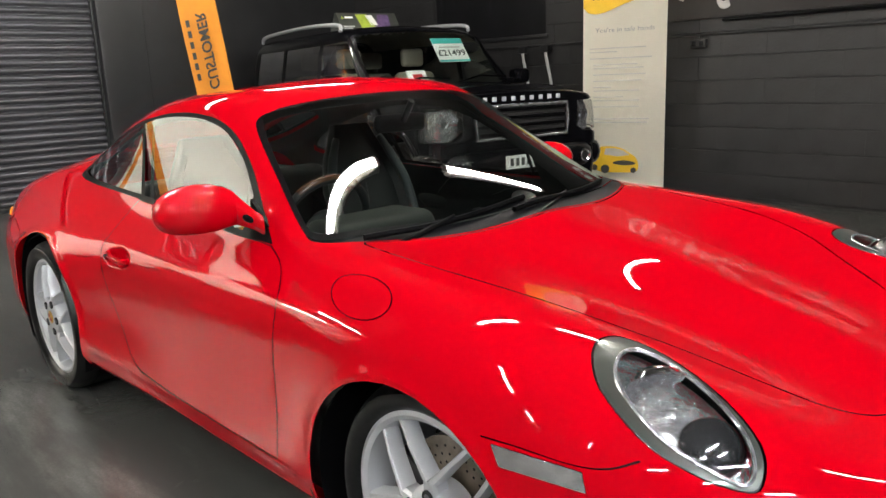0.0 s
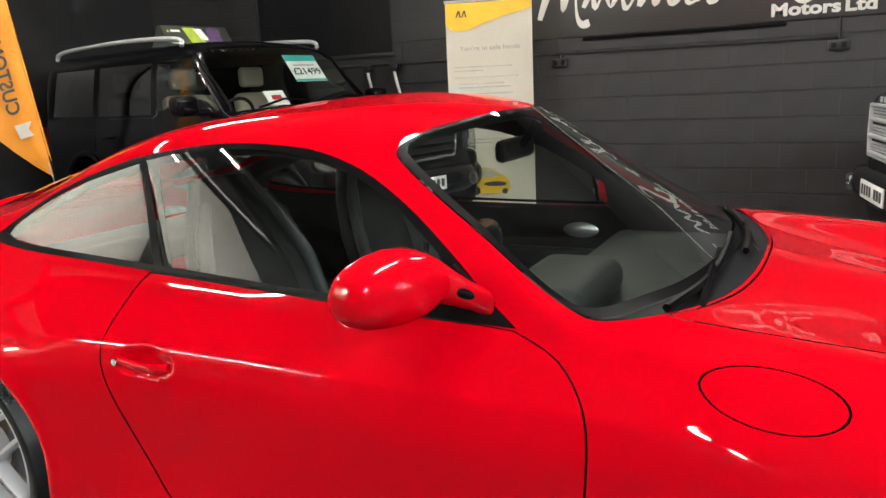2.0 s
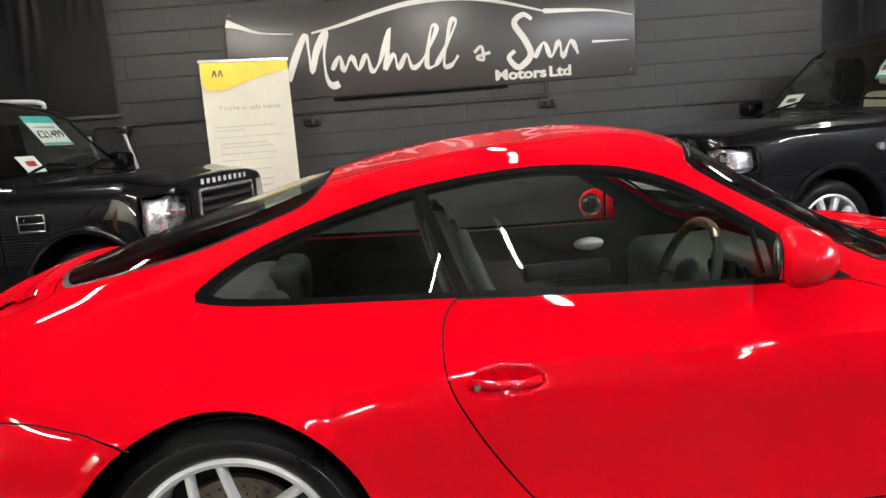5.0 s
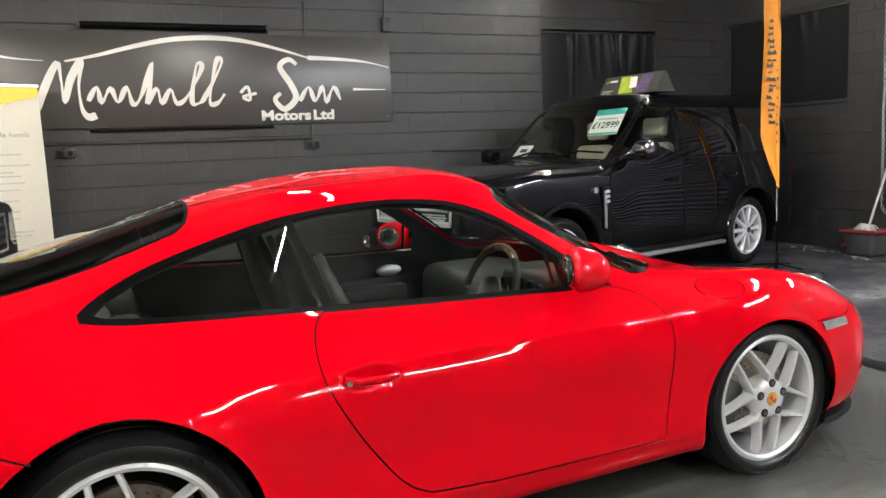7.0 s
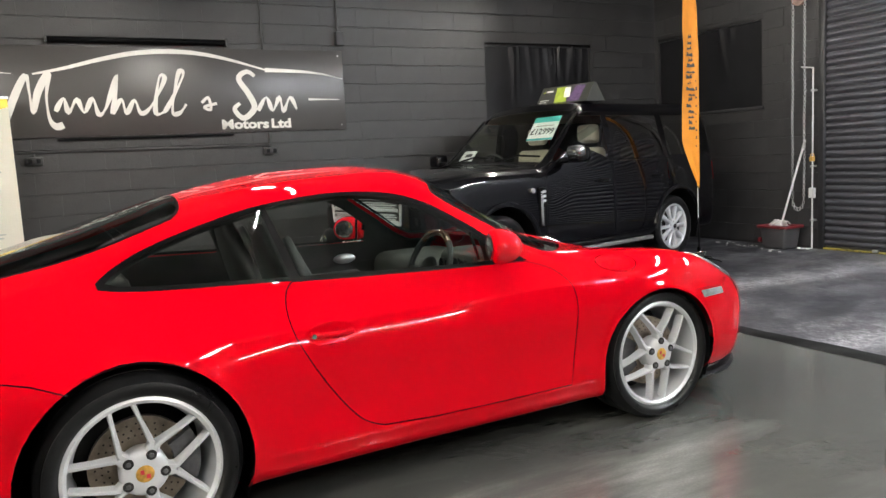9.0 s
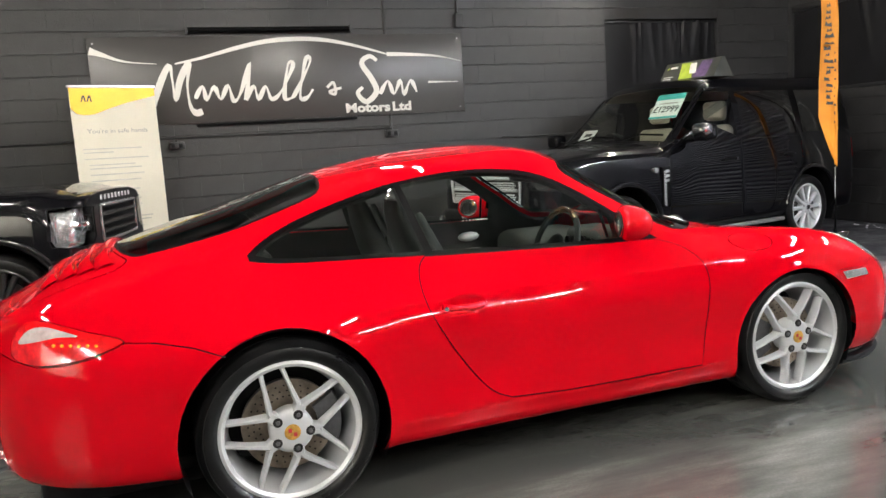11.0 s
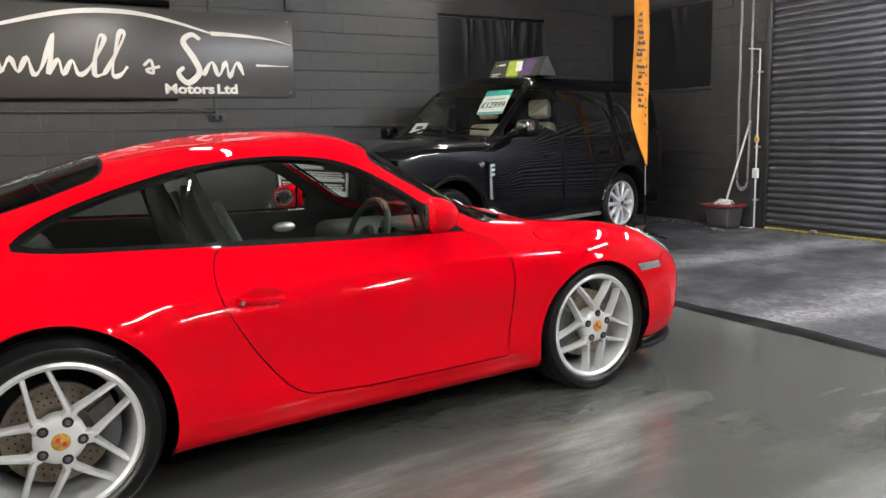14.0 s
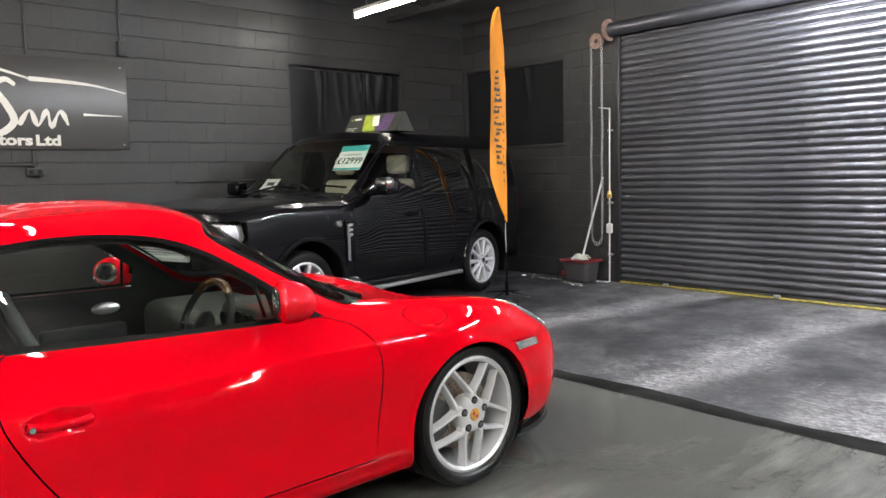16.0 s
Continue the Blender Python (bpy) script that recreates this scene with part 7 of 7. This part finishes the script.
sweep(link, [(0, .013 * math.cos(a), .021 * math.sin(a)) for a in np.linspace(0, 2 * math.pi, 13)[:-1]], .0042, 6, True, up=(1, 0, 0))
lm = bpy.data.meshes.new("chain_link")
link.to_mesh(lm)
link.free()
lm.materials.append(STEEL)
lm.shade_smooth()
run = [(3.66, z) for z in np.arange(3.0, .62, -.033)] + [(3.58 + .08 * math.cos(a), .60 - .12 * math.sin(a)) for a in np.linspace(0, math.pi, 12)[1:-1]] + [(3.50, z) for z in np.arange(.62, 3.0, .033)]
for i, (y, z) in enumerate(run):
    ob = new("chain_link", lm)
    ob.parent = ch
    ob.matrix_basis = Matrix.Translation((.012 * noise.noise((0, y, z * 2)), y + .008 * noise.noise((y * 5, 0, z * 1.5)), z)) @ Matrix.Rotation(math.pi / 2 * (i % 2) + .3, 4, "Z")
rd = thing("lock_rod", "slim grey shutter bolt rod with padlock", "rod", Matrix.Translation((7.925, 3.455, 0)))
bm = bmesh.new()
rod(bm, (0, 0, .0), (0, 0, 2.17), .009, 8)
rod(bm, (0, 0, 2.165), (0, .16, 2.19), .008, 8)
part("rod", bm, CABLEWHITE, rd)
for z in (.35, 1.0, 1.9):
    bm = bmesh.new()
    block(bm, -.012, .05, -.025, .025, z - .012, z + .012, .003)
    part("clip", bm, STEEL, rd)
bm = bmesh.new()
block(bm, -.025, .02, -.035, .035, .62, .74, .006)
part("white_box", bm, CABLEWHITE, rd)
bm = bmesh.new()
block(bm, -.02, .01, -.03, .03, 1.06, 1.12, .008)
sweep(bm, [(-.005, -.02, 1.12), (-.005, -.018, 1.15), (-.005, .018, 1.15), (-.005, .02, 1.12)], .005, 6)
part("padlock", bm, GOLD, rd)

bk = thing("mop_bucket", "dark grey mop bucket with a red rim", "bucket", Matrix.Translation((7.75, 3.77, 0)))
bm = bmesh.new()
block(bm, -.15, .15, -.19, .19, 0, .27, .03, 3)
for v in bm.verts:
    k = .82 + .18 * v.co.z / .27
    v.co.x *= k
    v.co.y *= k
part("bucket_body", bm, BUCKETGREY, bk)
bm = bmesh.new()
sweep(bm, [(x * .155, y * .20, .272) for x, y in smooth_line([(-1, -.85), (-.85, -1), (.85, -1), (1, -.85), (1, .85), (.85, 1), (-.85, 1), (-1, .85)], 3, True)], .018, 8, True)
part("rim", bm, BUCKETRED, bk)
bm = bmesh.new()
rod(bm, (-.1, .2, .1), (-.1, .23, .1), .03, 12)
part("foot_pedal", bm, BUCKETRED, bk)
mp = thing("mop", "grey mop with a metal handle leaning in the bucket", "mop", Matrix.Translation((7.75, 3.77, 0)))
bm = bmesh.new()
rod(bm, (.0, -.02, .30), (.19, -.20, 1.32), .013, 10)
part("handle", bm, ALUMINIUM, mp)
rm = random.Random(9)
bm = bmesh.new()
for i in range(60):
    a, r = rm.uniform(0, 6.28), rm.uniform(.02, .15)
    sweep(bm, [(.0, -.02, .335), (r * .5 * math.cos(a), -.02 + r * .6 * math.sin(a), .33 + rm.uniform(-.01, .02)), (r * .85 * math.cos(a), r * math.sin(a), .285 + rm.uniform(-.005, .012))], .007, 5)
tagged(part("mop_head", bm, GREYPRINT, mp, "grey cotton mop strands"), kind="stuff")


# yellow board that hangs behind the way of the camera, its face to the cars
hb_ = thing("hanging_board", "long yellow hanging board with black words and a white end", "hanging sign", Matrix.Translation((-1.55, -4.1, 3.06)) @ Matrix.Diagonal((.32, 1, .52, 1)))
for nm, mat, poly in (("board", YELLOW, [(0, 0), (1.62, 0), (1.54, .58), (0, .58)]), ("white_end", PAPER, [(1.622, 0), (1.88, 0), (1.88, .58), (1.542, .58)])):
    bm = bmesh.new()
    plate(bm, poly, .02)
    part(nm, bm, mat, hb_)
FACE = Matrix.Rotation(math.pi, 4, "Z") @ UPRIGHT
words("DEALER", .13, DARKPRINT, hb_, "lettering", Matrix.Translation((.48, .024, .33)) @ FACE, .002, "bold black words", bold=.03)
words("PROMISE", .13, DARKPRINT, hb_, "lettering", Matrix.Translation((.48, .024, .18)) @ FACE, .002, "bold black words", bold=.03)
for x in (1.02, 1.28):
    bm = bmesh.new()
    plate(bm, [(x - .11, .17), (x - .06, .17), (x, .34), (x + .06, .17), (x + .11, .17), (x + .035, .42), (x - .035, .42)], .003, Matrix.Translation((0, .022, 0)))
    part("logo_mark", bm, DARKPRINT, hb_)
for x in (.1, 1.75):
    bm = bmesh.new()
    rod(bm, (x, .01, .57), (x, .01, (HIGH - 3.06) / .52), .004, 6)
    part("wire", bm, STEEL, hb_)


# crumbs of plaster along the foot of the wall
rc = random.Random(4)
CV, CF = [], []
for cx, cy, n, sp in ((7.67, 4.28, 16, .12), (7.51, 3.74, 12, .10), (7.85, 3.45, 12, .06), (7.75, 4.58, 8, .12)):
    for _ in range(n):
        x, y, r = cx + rc.gauss(0, sp * .45), cy + rc.gauss(0, sp), rc.uniform(.006, .026)
        x = min(x, 7.94)
        k = len(CV)
        a0 = rc.uniform(0, 6.28)
        ring_ = [(x + r * rc.uniform(.6, 1.3) * math.cos(a0 + q * 1.26), y + r * rc.uniform(.6, 1.6) * math.sin(a0 + q * 1.26), .002) for q in range(5)]
        CV += ring_ + [(x, y, .004 + r * .35)]
        CF += [(k + q, k + (q + 1) % 5, k + 5) for q in range(5)]
me = bpy.data.meshes.new("plaster_crumbs")
me.from_pydata(CV, [], CF)
me.materials.append(CABLEWHITE)
tagged(new("plaster_crumbs", me), "small pale plaster crumbs along the foot of the wall", "debris", kind="stuff")


# ---- single blocks of the walls (last) ----
def block_mesh(L, H, D=.007, c=.004):
    V = [(0, 0, 0), (L, 0, 0), (L, 0, H), (0, 0, H), (0, -D + c, 0), (L, -D + c, 0), (L, -D + c, H), (0, -D + c, H), (.0006, -D, c), (L - .0006, -D, c), (L - .0006, -D, H - c), (.0006, -D, H - c)]
    F = [(8, 9, 10, 11), (4, 5, 9, 8), (5, 6, 10, 9), (6, 7, 11, 10), (7, 4, 8, 11), (0, 1, 5, 4), (1, 2, 6, 5), (2, 3, 7, 6), (3, 0, 4, 7)]
    return V, F


def lay_blocks(parent, a0, a1, frame_at, openings, near, seed):
    """Courses of 440 x 215 blocks with 10 mm joints; those inside near are objects of their own, the rest one mesh."""
    rnd = random.Random(seed)
    shared = {}
    rest_v, rest_f = [], []
    row = 0
    z = .03
    while z + .2 < HIGH:
        a = a0 - (.225 if row % 2 else 0)
        while a < a1:
            s, e = max(a, a0), min(a + .4488, a1)
            a += .45
            spans = [(s, e)]
            for o in openings:
                if z + .19 > o[2] and z + .02 < o[3]:
                    spans = [p for q in spans for p in ((q[0], min(q[1], o[0])), (max(q[0], o[1]), q[1])) if p[1] - p[0] > .04]
            for p0, p1 in spans:
                L = round(p1 - p0, 2)
                if near[0] < p0 < near[1] and near[2] < z < near[3]:
                    if L not in shared:
                        V, F = block_mesh(L, .215)
                        me = bpy.data.meshes.new("block")
                        me.from_pydata(V, [], F)
                        me.materials.append(WALLBLACK)
                        shared[L] = me
                    ob = new("block", shared[L])
                    ob.parent = parent
                    ob.matrix_basis = frame_at @ Matrix.Translation((p0 + rnd.uniform(-.0005, .0005), rnd.uniform(0, .0012), z + rnd.uniform(-.002, .002))) @ Matrix.Rotation(rnd.uniform(-.003, .003), 4, "Y")
                else:
                    V, F = block_mesh(L, .215)
                    k = len(rest_v)
                    rest_v += [tuple(frame_at @ Vector((v[0] + p0, v[1] + rnd.uniform(0, .001), v[2] + z))) for v in V]
                    rest_f += [tuple(i + k for i in f) for f in F]
        z += .225
        row += 1
    me = bpy.data.meshes.new("block_courses")
    me.from_pydata(rest_v, [], rest_f)
    me.materials.append(WALLBLACK)
    ob = new("block_courses", me)
    ob.parent = parent
    tagged(ob, kind="stuff")


lay_blocks(north, X0, X1, Matrix.Translation((0, Y1, 0)), [(5.0, 6.77, 1.52, 2.82), (-4.22, -2.29, 1.70, 3.02)], (-1.5, 7.8, .6, 2.95), 2)
lay_blocks(east, -Y1, -3.41, Matrix.Translation((X1, 0, 0)) @ Matrix.Rotation(radians(-90), 4, "Z"), [(-6.1, -4.215, 1.75, 2.91)], (-6.2, -3.3, .0, 3.0), 3)
